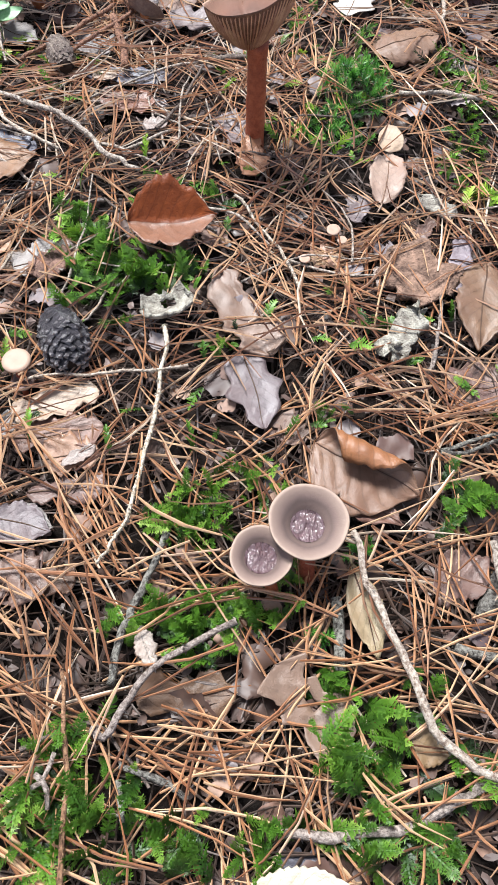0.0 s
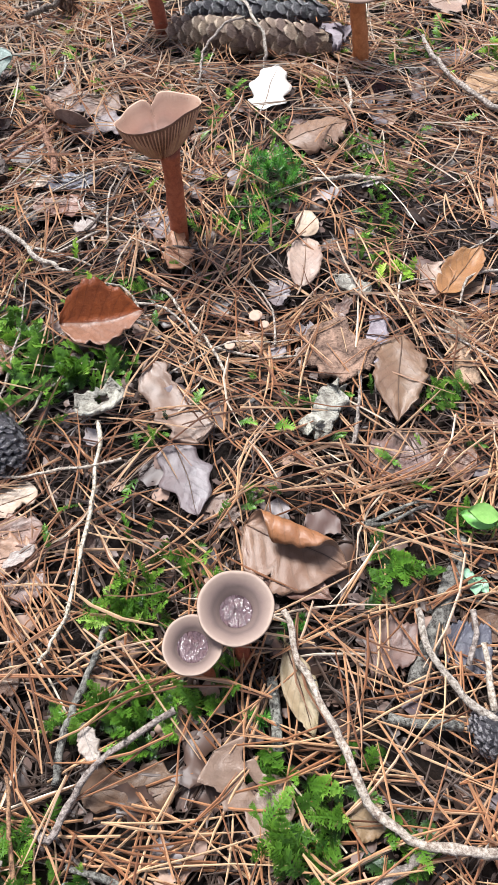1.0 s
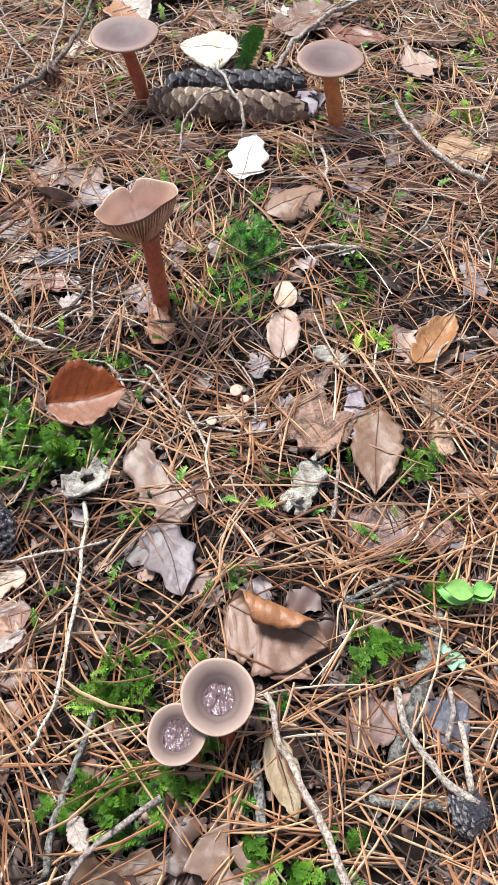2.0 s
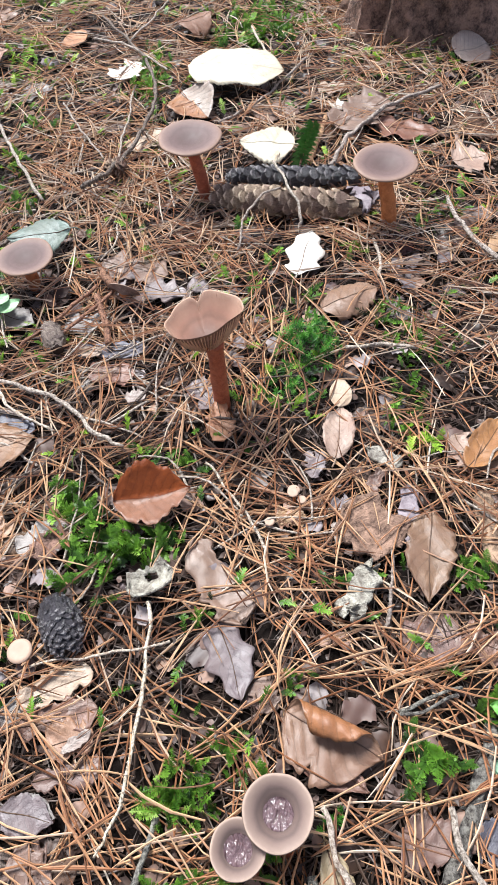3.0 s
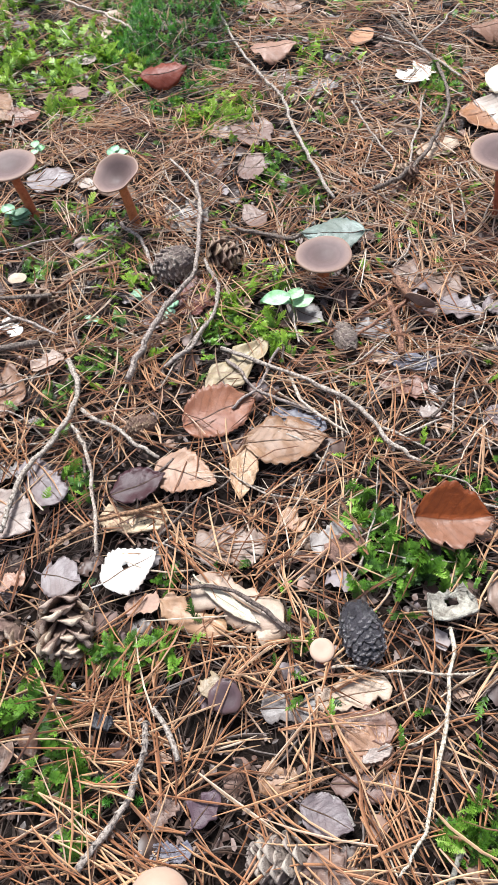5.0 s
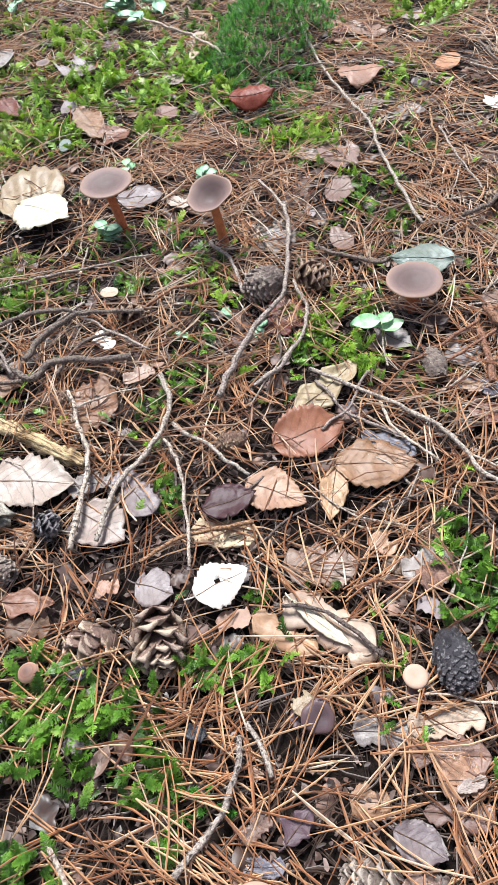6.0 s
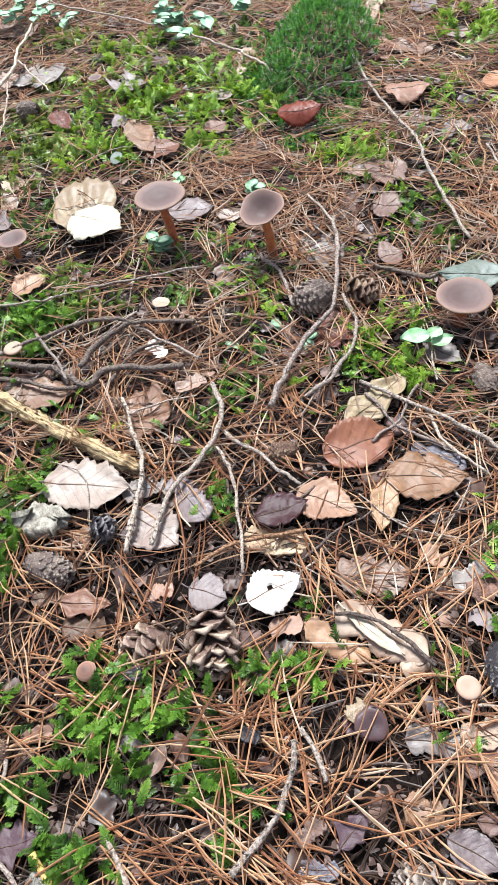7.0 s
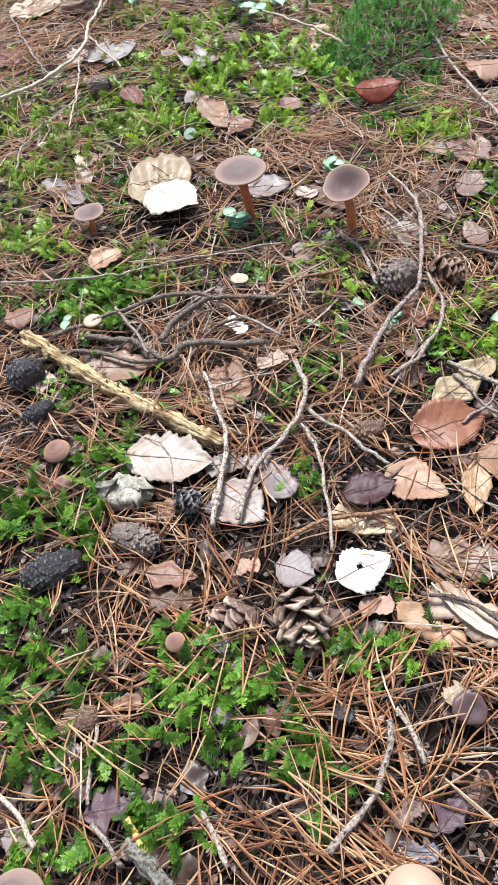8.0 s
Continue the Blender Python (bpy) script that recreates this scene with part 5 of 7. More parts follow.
leaf('cream-coloured spotted leaf behind cones', 'aspen', 'ivory', 0.0900, 0.9010, 168.0, 0.0740, 0.0660, z=0.010, cup=-0.25, roll=-14)
leaf('small round orange-tan leaf', 'round', 'orange', -0.2028, 1.2605, -15.7, 0.0381, 0.0621, z=0.01)
leaf('tan curled leaf on litter', 'beech', 'tan', -0.3375, 1.2029, 16.9, 0.0767, 0.0772, z=0.012, cup=-0.5)
leaf('small pale leaf under a tan one', 'torn', 'bone', -0.3106, 1.1406, -41.1, 0.0441, 0.0388, z=0.006)
leaf('bluish-white leaf fragment in needle litter', 'torn', 'white', -0.1092, 1.1416, 47.1, 0.0570, 0.0624, z=0.01, cup=0.3)
leaf('brown curled leaf standing on litter', 'beech', 'brown', -0.0030, 1.2616, 30.8, 0.0623, 0.0776, z=0.008, cup=-1.0)
leaf('beige leaf fragment under twigs', 'torn', 'pale', -0.0723, 0.9540, 38.2, 0.0657, 0.0460, z=0.006)
leaf('dull pinkish leaf among needles', 'torn', 'blush', 0.1089, 1.0076, 16.2, 0.0673, 0.0707, z=0.004)
leaf('dull pink-brown leaf under a twig', 'torn', 'blush', 0.2259, 0.9752, 39.9, 0.1036, 0.0804, z=0.006, cup=0.4)
leaf('brown lobed leaf behind a mushroom', 'oak', 'brown', 0.2788, 0.9311, -22.7, 0.0879, 0.0655, z=0.006)
leaf('whitish leaf on far needles', 'round', 'bone', 0.4086, 1.1137, 18.7, 0.0561, 0.0687, z=0.012, cup=0.3, roll=15)
leaf('pale tan leaf with lobes', 'oak', 'pale', 0.3475, 0.8533, 7.1, 0.0448, 0.0836, z=0.006, cup=0.3)
leaf('tan leaf beside a grey twig', 'torn', 'tan', 0.3587, 0.6784, -37.5, 0.0604, 0.0568, z=0.006)
leaf('brown leaf among needles', 'torn', 'umber', 0.3857, 0.9268, -22.7, 0.0893, 0.0678, z=0.002)
leaf('small white leaf fragment', 'torn', 'white', 0.1976, 1.0005, 13.4, 0.0225, 0.0317, z=0.008)
leaf('pale leaf fragment in needle litter', 'torn', 'pale', 0.1959, 1.0548, -5.8, 0.0444, 0.0344, z=0.004)
leaf('lilac-white leaf on needles', 'torn', 'lilac', 0.3144, 0.4737, -24.3, 0.0240, 0.0322, z=0.006)
leaf('rust-red curled beech leaf', 'beech', 'mahogany', -0.4944, 1.1030, 23.8, 0.0760, 0.0520, z=0.014, cup=-0.7, bend=0.2, roll=22, under='umber')
leaf('brown beech leaf standing in moss', 'beech', 'brown', -0.7535, 1.0322, -48.9, 0.1266, 0.0496, z=0.012, cup=0.4, near='pink')
leaf('reddish-brown curled leaf in moss', 'beech', 'rust', -0.7003, 1.0001, 45.4, 0.0602, 0.0613, z=0.01, cup=0.6)
leaf('pinkish leaf in needles', 'beech', 'pink', -0.6368, 1.0851, 49.6, 0.0407, 0.0509, z=0.008)
leaf('small orange-rust leaf fragment', 'torn', 'rust', -0.6597, 1.0765, 36.1, 0.0274, 0.0307, z=0.008)
leaf('pale grey crumpled leaf in moss', 'torn', 'lilac', -0.8525, 1.2100, 55.8, 0.0592, 0.0853, z=0.012, cup=0.5)
leaf('lilac-grey leaf fragment in moss', 'torn', 'lilac', -0.8159, 1.0824, 19.4, 0.0284, 0.0452, z=0.012)
leaf('small round pale green leaf on moss', 'round', 'sage', -0.7705, 0.9655, 23.9, 0.0209, 0.0395, z=0.014)
leaf('pale leaf fragment in moss', 'torn', 'bone', -0.6607, 1.1878, 46.8, 0.0349, 0.0514, z=0.01)
leaf('large fluted straw-coloured leaf', 'fan', 'straw', -0.7655, 0.8330, 20.5, 0.1000, 0.1180, z=0.012, cup=0.3, roll=2)
leaf('large cream-white leaf against a fluted one', 'beech', 'ivory', -0.7180, 0.7800, -12.0, 0.0920, 0.0830, z=0.024, cup=-0.25, bend=-0.2)
leaf('dull pink leaf on litter', 'torn', 'blush', -0.3323, 0.9831, 32.2, 0.0597, 0.0904, z=0.008)
leaf('dull pinkish leaf in needle litter', 'beech', 'blush', -0.3165, 0.8948, -0.9, 0.0413, 0.0677, z=0.008)
leaf('pinkish leaf beside a stick', 'beech', 'blush', -0.2937, 0.7863, 33.9, 0.0319, 0.0545, z=0.008, cup=0.4)
leaf('grey leaf under twigs', 'torn', 'grey', -0.3857, 0.7907, 29.8, 0.0581, 0.0694, z=0.004)
leaf('rust-brown leaf below twigs', 'torn', 'rust', -0.3378, 0.6358, 59.4, 0.0636, 0.0586, z=0.006, cup=0.4)
leaf('small pale leaf fragment', 'torn', 'pale', -0.3635, 0.6018, 51.1, 0.0228, 0.0237, z=0.006)
leaf('dark reddish-brown leaf in shade', 'torn', 'rust', -0.4300, 1.4081, -45.4, 0.1206, 0.0384, z=0.006, cup=0.4)
leaf('pale tan leaf among needles', 'torn', 'pale', -0.4566, 1.5358, 87.3, 0.1309, 0.0422, z=0.006)
leaf('pinkish-tan leaf among needles', 'torn', 'pink', -0.3543, 1.3913, -33.3, 0.0811, 0.0571, z=0.004)
leaf('grey leaf among needles', 'torn', 'grey', -0.2526, 1.1095, 31.5, 0.0582, 0.0405, z=0.004)
leaf('whitish leaf fragment in needle litter', 'torn', 'bone', -0.3775, 0.9834, 9.1, 0.0464, 0.0460, z=0.006)
leaf('grey-green leaf draped behind a mushroom', 'aspen', 'sage', -0.1905, 0.7438, 187.0, 0.0760, 0.0500, z=0.014, cup=-0.3, bend=0.2, roll=-14)
leaf('lilac-grey leaf beside a mushroom', 'beech', 'lilac', -0.6000, 0.8529, 15.9, 0.0700, 0.0582, z=0.006)
leaf('pale leaf fragment in needle litter', 'torn', 'bone', -0.5400, 0.8476, -13.8, 0.0391, 0.0310, z=0.006)
leaf('long brown leaf below a mushroom', 'lance', 'umber', -0.5037, 0.8426, -26.3, 0.0985, 0.0401, z=0.004)
leaf('grey-brown leaf below a pale twig', 'torn', 'grey', -1.0583, 1.2449, -12.7, 0.0898, 0.1109, z=0.008)
leaf('reddish-brown ribbed leaf in moss', 'beech', 'rust', -0.9304, 1.0778, -43.8, 0.0923, 0.0386, z=0.01, cup=0.4)
leaf('pale tan leaf among needles', 'torn', 'pale', -0.6633, 1.3159, 91.7, 0.1134, 0.0484, z=0.006)
leaf('purplish leaf fragment in moss', 'torn', 'purple', -0.8246, 1.3129, 31.3, 0.0376, 0.0551, z=0.01)
leaf('pinkish leaf fragment in needle litter', 'torn', 'blush', -0.6973, 1.2734, 45.3, 0.0480, 0.0730, z=0.006)
leaf('pale lilac leaf in needle litter', 'torn', 'lilac', -0.3594, 1.5611, 12.5, 0.0545, 0.0799, z=0.006)
leaf('dark rust leaf in shade', 'torn', 'rust', -0.6040, 1.5510, 80.7, 0.0825, 0.0475, z=0.006)
leaf('pale fragment in moss', 'torn', 'bone', -0.2773, 1.4328, -34.2, 0.0328, 0.0433, z=0.01)
leaf('rust-red leaf in moss', 'torn', 'rust', -1.2772, 1.2078, 31.7, 0.0497, 0.0925, z=0.01)
leaf('large pale tan leaf under a twig', 'torn', 'pale', -1.3585, 1.4443, 21.4, 0.1201, 0.1387, z=0.006)
leaf('pinkish leaf under a twig', 'torn', 'pink', -1.2414, 1.4451, -5.8, 0.1400, 0.0797, z=0.006)
leaf('whitish torn leaf beside a small mushroom', 'torn', 'lilac', -0.9128, 0.7936, -28.6, 0.1071, 0.0476, z=0.006)
leaf('tan leaf fragment in needle litter', 'torn', 'pale', -0.9272, 0.8868, 55.5, 0.0374, 0.0538, z=0.006)
leaf('white leaf fragment in needle litter', 'torn', 'bone', -0.9027, 0.8344, 30.7, 0.0276, 0.0668, z=0.01)
leaf('tan curled leaf standing in litter', 'beech', 'tan', -0.7703, 0.6564, 59.0, 0.0531, 0.0522, z=0.006, cup=0.7)
leaf('brown leaf on moss', 'beech', 'brown', -0.8267, 0.5195, 39.5, 0.0405, 0.0439, z=0.01, cup=-0.5)
leaf('purple-brown lobed leaf in moss', 'oak', 'purple', -0.4574, 0.0445, 33.4, 0.0378, 0.0332, z=0.006)
leaf('purplish torn leaf in moss', 'torn', 'purple', -0.4923, 0.0494, 26.1, 0.0298, 0.0209, z=0.003)
leaf('dark brown leaf in litter', 'torn', 'umber', -0.5195, 0.0923, 50.5, 0.0209, 0.0230, z=0.003)
leaf('small whitish leaf tip in moss', 'torn', 'lilac', -0.3956, 0.1363, -29.1, 0.0182, 0.0131, z=0.008, cup=0.6)
leaf('narrow curled brown leaf in moss', 'lance', 'blush', -0.3696, 0.1299, 83.4, 0.0258, 0.0164, z=0.008, cup=1.0)
leaf('curled brown leaf in moss', 'lance', 'umber', -0.3556, 0.1449, -52.2, 0.0277, 0.0166, z=0.006, cup=0.9)
leaf('small pale round leaf', 'round', 'pale', -0.5693, 0.6501, -2.7, 0.0241, 0.0201, z=0.008)
leaf('brown leaf under needles', 'torn', 'blush', -0.5298, 0.2386, 26.7, 0.0315, 0.0216, z=0.001)
leaf('pale chip beside a stick', 'torn', 'bone', -0.7407, 0.4297, 63.7, 0.0291, 0.0338, z=0.006)
leaf('pinkish leaf below a pale one', 'torn', 'pink', -0.5266, 0.3041, 22.3, 0.0261, 0.0267, z=0.002)
leaf('pale leaf in moss', 'torn', 'pale', -1.1223, 1.2246, 48.6, 0.0493, 0.0895, z=0.008)
leaf('tiny round cream leaf on moss', 'round', 'cream', -1.0178, 0.9035, 0.0, 0.0173, 0.0156, z=0.016)
leaf('straw-coloured leaf fragment in moss', 'torn', 'straw', -1.0781, 1.1259, 30.0, 0.0497, 0.0348, z=0.006)

# twigs and sticks
twig('long grey fallen twig', 'pale', [(0.0776, 0.1273, 0.014), (0.0875, 0.0904, 0.014), (0.1039, 0.0501, 0.014), (0.1231, 0.0039, 0.014), (0.1801, -0.0119, 0.014)], 0.0022, 0.0031)
twig('bent grey twig in needle litter', 'grey', [(0.1629, 0.1232, 0.012), (0.1652, 0.1001, 0.012), (0.1789, 0.0694, 0.012), (0.1979, 0.0524, 0.012)], 0.0025, 0.0029)
twig('short pale lichen-spotted twig', 'pale', [(0.1993, 0.0941, 0.012), (0.1965, 0.0777, 0.012), (0.1959, 0.0571, 0.012)], 0.0021, 0.0025)
twig('short grey twig on a dark leaf', 'grey', [(0.1977, 0.1193, 0.01), (0.1928, 0.102, 0.01), (0.186, 0.0855, 0.01)], 0.0022, 0.0019)
twig('curved grey twig in needle litter', 'grey', [(0.0093, 0.0735, 0.01), (-0.0265, 0.0546, 0.01), (-0.0468, 0.0352, 0.01), (-0.0584, 0.014, 0.01), (-0.067, 0.0167, 0.01)], 0.0021, 0.0026)
twig('curved dark-grey mossy twig', 'grey', [(0.0335, -0.0293, 0.006), (0.0676, -0.0326, 0.006), (0.1086, -0.0232, 0.006), (0.1494, -0.0049, 0.006)], 0.0027, 0.0031)
twig('pegged pale spruce twig', 'pale', [(-0.0446, 0.2818, 0.01), (-0.0447, 0.2223, 0.01), (-0.0541, 0.1528, 0.01), (-0.0615, 0.1304, 0.01), (-0.076, 0.1064, 0.01)], 0.0017, 0.0011, pegs=900)
twig('thin pegged spruce twig', 'pale', [(-0.1357, 0.2339, 0.009), (-0.0965, 0.24, 0.009), (-0.0545, 0.242, 0.009), (-0.027, 0.2466, 0.009)], 0.0011, 0.0013, pegs=900)
twig('pale grey twig across the litter', 'grey', [(-0.287, 0.5578, 0.01), (-0.2035, 0.5252, 0.01), (-0.142, 0.4946, 0.01), (-0.1038, 0.4552, 0.01), (-0.0755, 0.4345, 0.01)], 0.0026, 0.0023)
twig('thin grey twig beside leaves', 'grey', [(-0.2803, 0.5414, 0.006), (-0.2394, 0.5057, 0.006), (-0.1847, 0.4843, 0.006)], 0.0020, 0.0017)
twig('long forked grey spruce twig', 'grey', [(-0.3819, 0.8383, 0.018), (-0.359, 0.7611, 0.018), (-0.3451, 0.6645, 0.018), (-0.3615, 0.6074, 0.018), (-0.3727, 0.5459, 0.018), (-0.3762, 0.4944, 0.018)], 0.0026, 0.0041, pegs=500)
twig('grey side twig in needle litter', 'grey', [(-0.4294, 0.8867, 0.018), (-0.3815, 0.8293, 0.018), (-0.3588, 0.767, 0.018)], 0.0018, 0.0023, pegs=400)
twig('curved grey side twig', 'grey', [(-0.3384, 0.6882, 0.012), (-0.3108, 0.6446, 0.012), (-0.3126, 0.5758, 0.012), (-0.3451, 0.5205, 0.012)], 0.0023, 0.0026, pegs=400)
twig('grey twig piece in needle litter', 'grey', [(-0.4637, 0.7547, 0.012), (-0.4214, 0.7139, 0.012), (-0.3935, 0.6638, 0.012)], 0.0023, 0.0028, pegs=400)
twig('bent grey pegged twig', 'grey', [(-0.4531, 0.5191, 0.012), (-0.4283, 0.4812, 0.012), (-0.4263, 0.434, 0.012), (-0.4467, 0.3724, 0.012), (-0.4461, 0.3079, 0.012)], 0.0034, 0.0027, pegs=500)
twig('straight pegged twig in needle litter', 'pale', [(-0.4197, 0.4353, 0.012), (-0.3855, 0.3913, 0.012), (-0.3476, 0.3005, 0.012)], 0.0024, 0.0018, pegs=700)
twig('crooked pale pegged twig', 'pale', [(-0.5491, 0.4774, 0.014), (-0.502, 0.4169, 0.014), (-0.4811, 0.3693, 0.014), (-0.4664, 0.2959, 0.014)], 0.0027, 0.0031, pegs=600)
twig('grey twig in litter', 'grey', [(-0.419, 0.4597, 0.006), (-0.3582, 0.43, 0.006), (-0.3218, 0.4105, 0.006)], 0.0026, 0.0021, pegs=500)
twig('brown twig on needles', 'brown', [(-0.397, 0.2998, 0.008), (-0.3549, 0.3374, 0.008), (-0.3042, 0.3585, 0.008)], 0.0023, 0.0026)
twig('rotten yellowish stick with split grain', 'yellow', [(-0.8011, 0.4875, 0.008), (-0.6306, 0.4291, 0.008), (-0.4921, 0.3909, 0.008)], 0.0100, 0.0076, name='stick', rough=0.5)
twig('long thin dark twig', 'dark', [(-0.7533, 0.4882, 0.02), (-0.6962, 0.5406, 0.02), (-0.6383, 0.5867, 0.02), (-0.5797, 0.5948, 0.02), (-0.5027, 0.6076, 0.02)], 0.0033, 0.0027)
twig('crooked dark stick in needle litter', 'dark', [(-0.7185, 0.5017, 0.014), (-0.6568, 0.5049, 0.014), (-0.6002, 0.4887, 0.014), (-0.5799, 0.5184, 0.014), (-0.4938, 0.5367, 0.014)], 0.0040, 0.0044, name='stick')
twig('dark twig tangled with a stick', 'dark', [(-0.765, 0.4517, 0.01), (-0.709, 0.4812, 0.01), (-0.6484, 0.4773, 0.01), (-0.5974, 0.4885, 0.01)], 0.0031, 0.0026)
twig('thin grey twig tangled with sticks', 'grey', [(-0.6973, 0.5508, 0.02), (-0.6518, 0.5144, 0.02), (-0.6223, 0.4872, 0.02)], 0.0023, 0.0018)
twig('thin dark twig tangled with sticks', 'dark', [(-0.5774, 0.4929, 0.01), (-0.565, 0.5528, 0.01), (-0.5308, 0.5797, 0.01)], 0.0024, 0.0020)
twig('dark side twig in needle litter', 'dark', [(-0.6205, 0.5114, 0.018), (-0.6131, 0.5493, 0.018), (-0.588, 0.5955, 0.018)], 0.0043, 0.0035)
twig('thin grey twig in needle litter', 'grey', [(-0.5916, 0.6017, 0.012), (-0.5453, 0.5797, 0.012), (-0.4804, 0.5585, 0.012)], 0.0021, 0.0017)
twig('long thin grey twig over moss', 'grey', [(-0.8961, 0.5661, 0.014), (-0.7497, 0.6084, 0.014), (-0.6686, 0.6522, 0.014), (-0.5354, 0.7166, 0.014)], 0.0018, 0.0017)
twig('long pale twig over moss', 'pale', [(-1.171, 1.001, 0.03), (-1.116, 1.073, 0.03), (-1.095, 1.19, 0.03), (-1.136, 1.314, 0.03), (-1.173, 1.463, 0.03)], 0.0037, 0.0028)
twig('thin pale side twig', 'pale', [(-1.129, 1.274, 0.026), (-1.06, 1.216, 0.026), (-0.9819, 1.146, 0.026)], 0.0020, 0.0017)
twig('thin pale side twig', 'pale', [(-1.101, 1.196, 0.024), (-1.04, 1.08, 0.024), (-0.9818, 0.9409, 0.024)], 0.0020, 0.0017)
twig('thin grey twig in moss', 'grey', [(-1.366, 1.363, 0.02), (-1.203, 1.189, 0.02), (-1.096, 1.095, 0.02)], 0.0018, 0.0017)
twig('thin arching grey twig', 'grey', [(-1.012, 0.8176, 0.02), (-1.04, 0.8806, 0.02), (-1.043, 0.9513, 0.02)], 0.0018, 0.0014)
twig('long grey twig across the litter', 'grey', [(-0.536, 1.539, 0.014), (-0.4263, 1.268, 0.014), (-0.3433, 1.12, 0.014), (-0.3041, 1.063, 0.014), (-0.2651, 0.9594, 0.014), (-0.1987, 0.8172, 0.014)], 0.0022, 0.0027)
twig('thin grey side twig over moss', 'grey', [(-0.3965, 1.212, 0.024), (-0.4699, 1.195, 0.024), (-0.5035, 1.114, 0.024)], 0.0018, 0.0016)
twig('long pale twig on far litter', 'pale', [(-1.246, 1.574, 0.02), (-0.9249, 1.456, 0.02), (-0.7012, 1.345, 0.02), (-0.58, 1.251, 0.02)], 0.0023, 0.0027)
twig('long curved dark twig', 'dark', [(-0.1586, 1.314, 0.016), (-0.0911, 1.181, 0.016), (-0.0618, 1.06, 0.016), (-0.0772, 0.9589, 0.016), (-0.1104, 0.8764, 0.016), (-0.1508, 0.8349, 0.016)], 0.0023, 0.0034)
twig('thin grey twig in needle litter', 'grey', [(-0.1663, 1.236, 0.016), (-0.1051, 1.197, 0.016), (-0.0457, 1.115, 0.016)], 0.0020, 0.0018)
twig('thin grey twig in needle litter', 'grey', [(-0.1063, 1.219, 0.016), (-0.0728, 1.292, 0.016), (-0.0508, 1.351, 0.016)], 0.0020, 0.0017)
twig('thin grey twig in litter', 'grey', [(-0.1116, 0.8795, 0.01), (-0.0996, 0.9999, 0.01), (-0.0962, 1.091, 0.01)], 0.0018, 0.0014)
twig('thin grey twig in litter', 'grey', [(-0.198, 1.055, 0.01), (-0.1564, 0.9627, 0.01), (-0.1285, 0.9065, 0.01)], 0.0017, 0.0014)
twig('thin brown twig in litter', 'brown', [(-0.2163, 1.105, 0.01), (-0.1954, 0.9948, 0.01), (-0.1992, 0.9259, 0.01)], 0.0018, 0.0014)
twig('curved grey twig beyond a mushroom', 'grey', [(0.3444, 1.013, 0.014), (0.2598, 0.9684, 0.014), (0.2009, 0.9117, 0.014), (0.168, 0.8434, 0.014)], 0.0028, 0.0033)
twig('thin arched grey stalk over cones', 'grey', [(0.0939, 0.8344, 0.034), (0.1077, 0.7783, 0.038), (0.1184, 0.741, 0.026), (0.1168, 0.7211, 0.006)], 0.0018, 0.0021)
twig('thin arched grey stalk over cones', 'grey', [(0.0996, 0.7742, 0.036), (0.0727, 0.7652, 0.034), (0.0533, 0.741, 0.018), (0.0428, 0.7062, 0.006)], 0.0014, 0.0017)
twig('dark stick with pale broken end', 'dark', [(-0.3169, 0.7608, 0.012), (-0.2495, 0.739, 0.012), (-0.2195, 0.7565, 0.012)], 0.0028, 0.0024, name='stick')
twig('curved grey pegged twig in moss', 'grey', [(-0.2667, 0.1726, 0.01), (-0.2632, 0.13, 0.01), (-0.2875, 0.0717, 0.01)], 0.0023, 0.0031, pegs=600)
twig('forked grey twig end', 'grey', [(-0.2644, 0.182, 0.01), (-0.2493, 0.1687, 0.01), (-0.2365, 0.1514, 0.01)], 0.0026, 0.0023, pegs=300)
twig('brown stick with dark end', 'brown', [(-0.5123, 0.6199, 0.01), (-0.4826, 0.6628, 0.01), (-0.4444, 0.6818, 0.01)], 0.0022, 0.0028, name='stick')
twig('dark stick lying over pale bark', 'dark', [(-0.2647, 0.2804, 0.014), (-0.2193, 0.2806, 0.014), (-0.1713, 0.2573, 0.014)], 0.0020, 0.0024, name='stick')
twig('thick yellow straw stalk', 'straw', [(-0.4376, 0.0426, 0.01), (-0.4134, 0.0278, 0.01)], 0.0032, 0.0030, name='straw', rough=0.1)
twig('thick lichen-covered dark stick', 'lichen', [(-0.4308, 0.0304, 0.008), (-0.409, 0.021, 0.008), (-0.3871, 0.0106, 0.008)], 0.0065, 0.0070, name='stick', rough=0.5)
twig('thin grey twig in litter', 'grey', [(-0.4902, 0.0971, 0.008), (-0.4798, 0.0712, 0.008), (-0.4709, 0.0446, 0.008)], 0.0023, 0.0020)
twig('thin pale twig in moss', 'pale', [(-0.5487, 0.0288, 0.01), (-0.5138, 0.0157, 0.01), (-0.4964, 0.0039, 0.01)], 0.0023, 0.0026)
twig('short pale twig in litter', 'pale', [(-0.3907, 0.0717, 0.006), (-0.3702, 0.0551, 0.006), (-0.3538, 0.0413, 0.006)], 0.0023, 0.0026)
twig('short grey twig in litter', 'grey', [(-0.4628, 0.0312, 0.008), (-0.4435, 0.0223, 0.008), (-0.4265, 0.015, 0.008)], 0.0021, 0.0021)
twig('grey twig on far litter', 'grey', [(0.3014, 0.7681, 0.01), (0.3054, 0.7114, 0.01), (0.3339, 0.6459, 0.01), (0.3612, 0.6117, 0.01)], 0.0026, 0.0034)
twig('straight pegged brown twig', 'brown', [(-0.087, 0.0466, 0.01), (-0.0793, 0.0057, 0.01), (-0.0744, -0.0537, 0.01)], 0.0013, 0.0018, pegs=500)
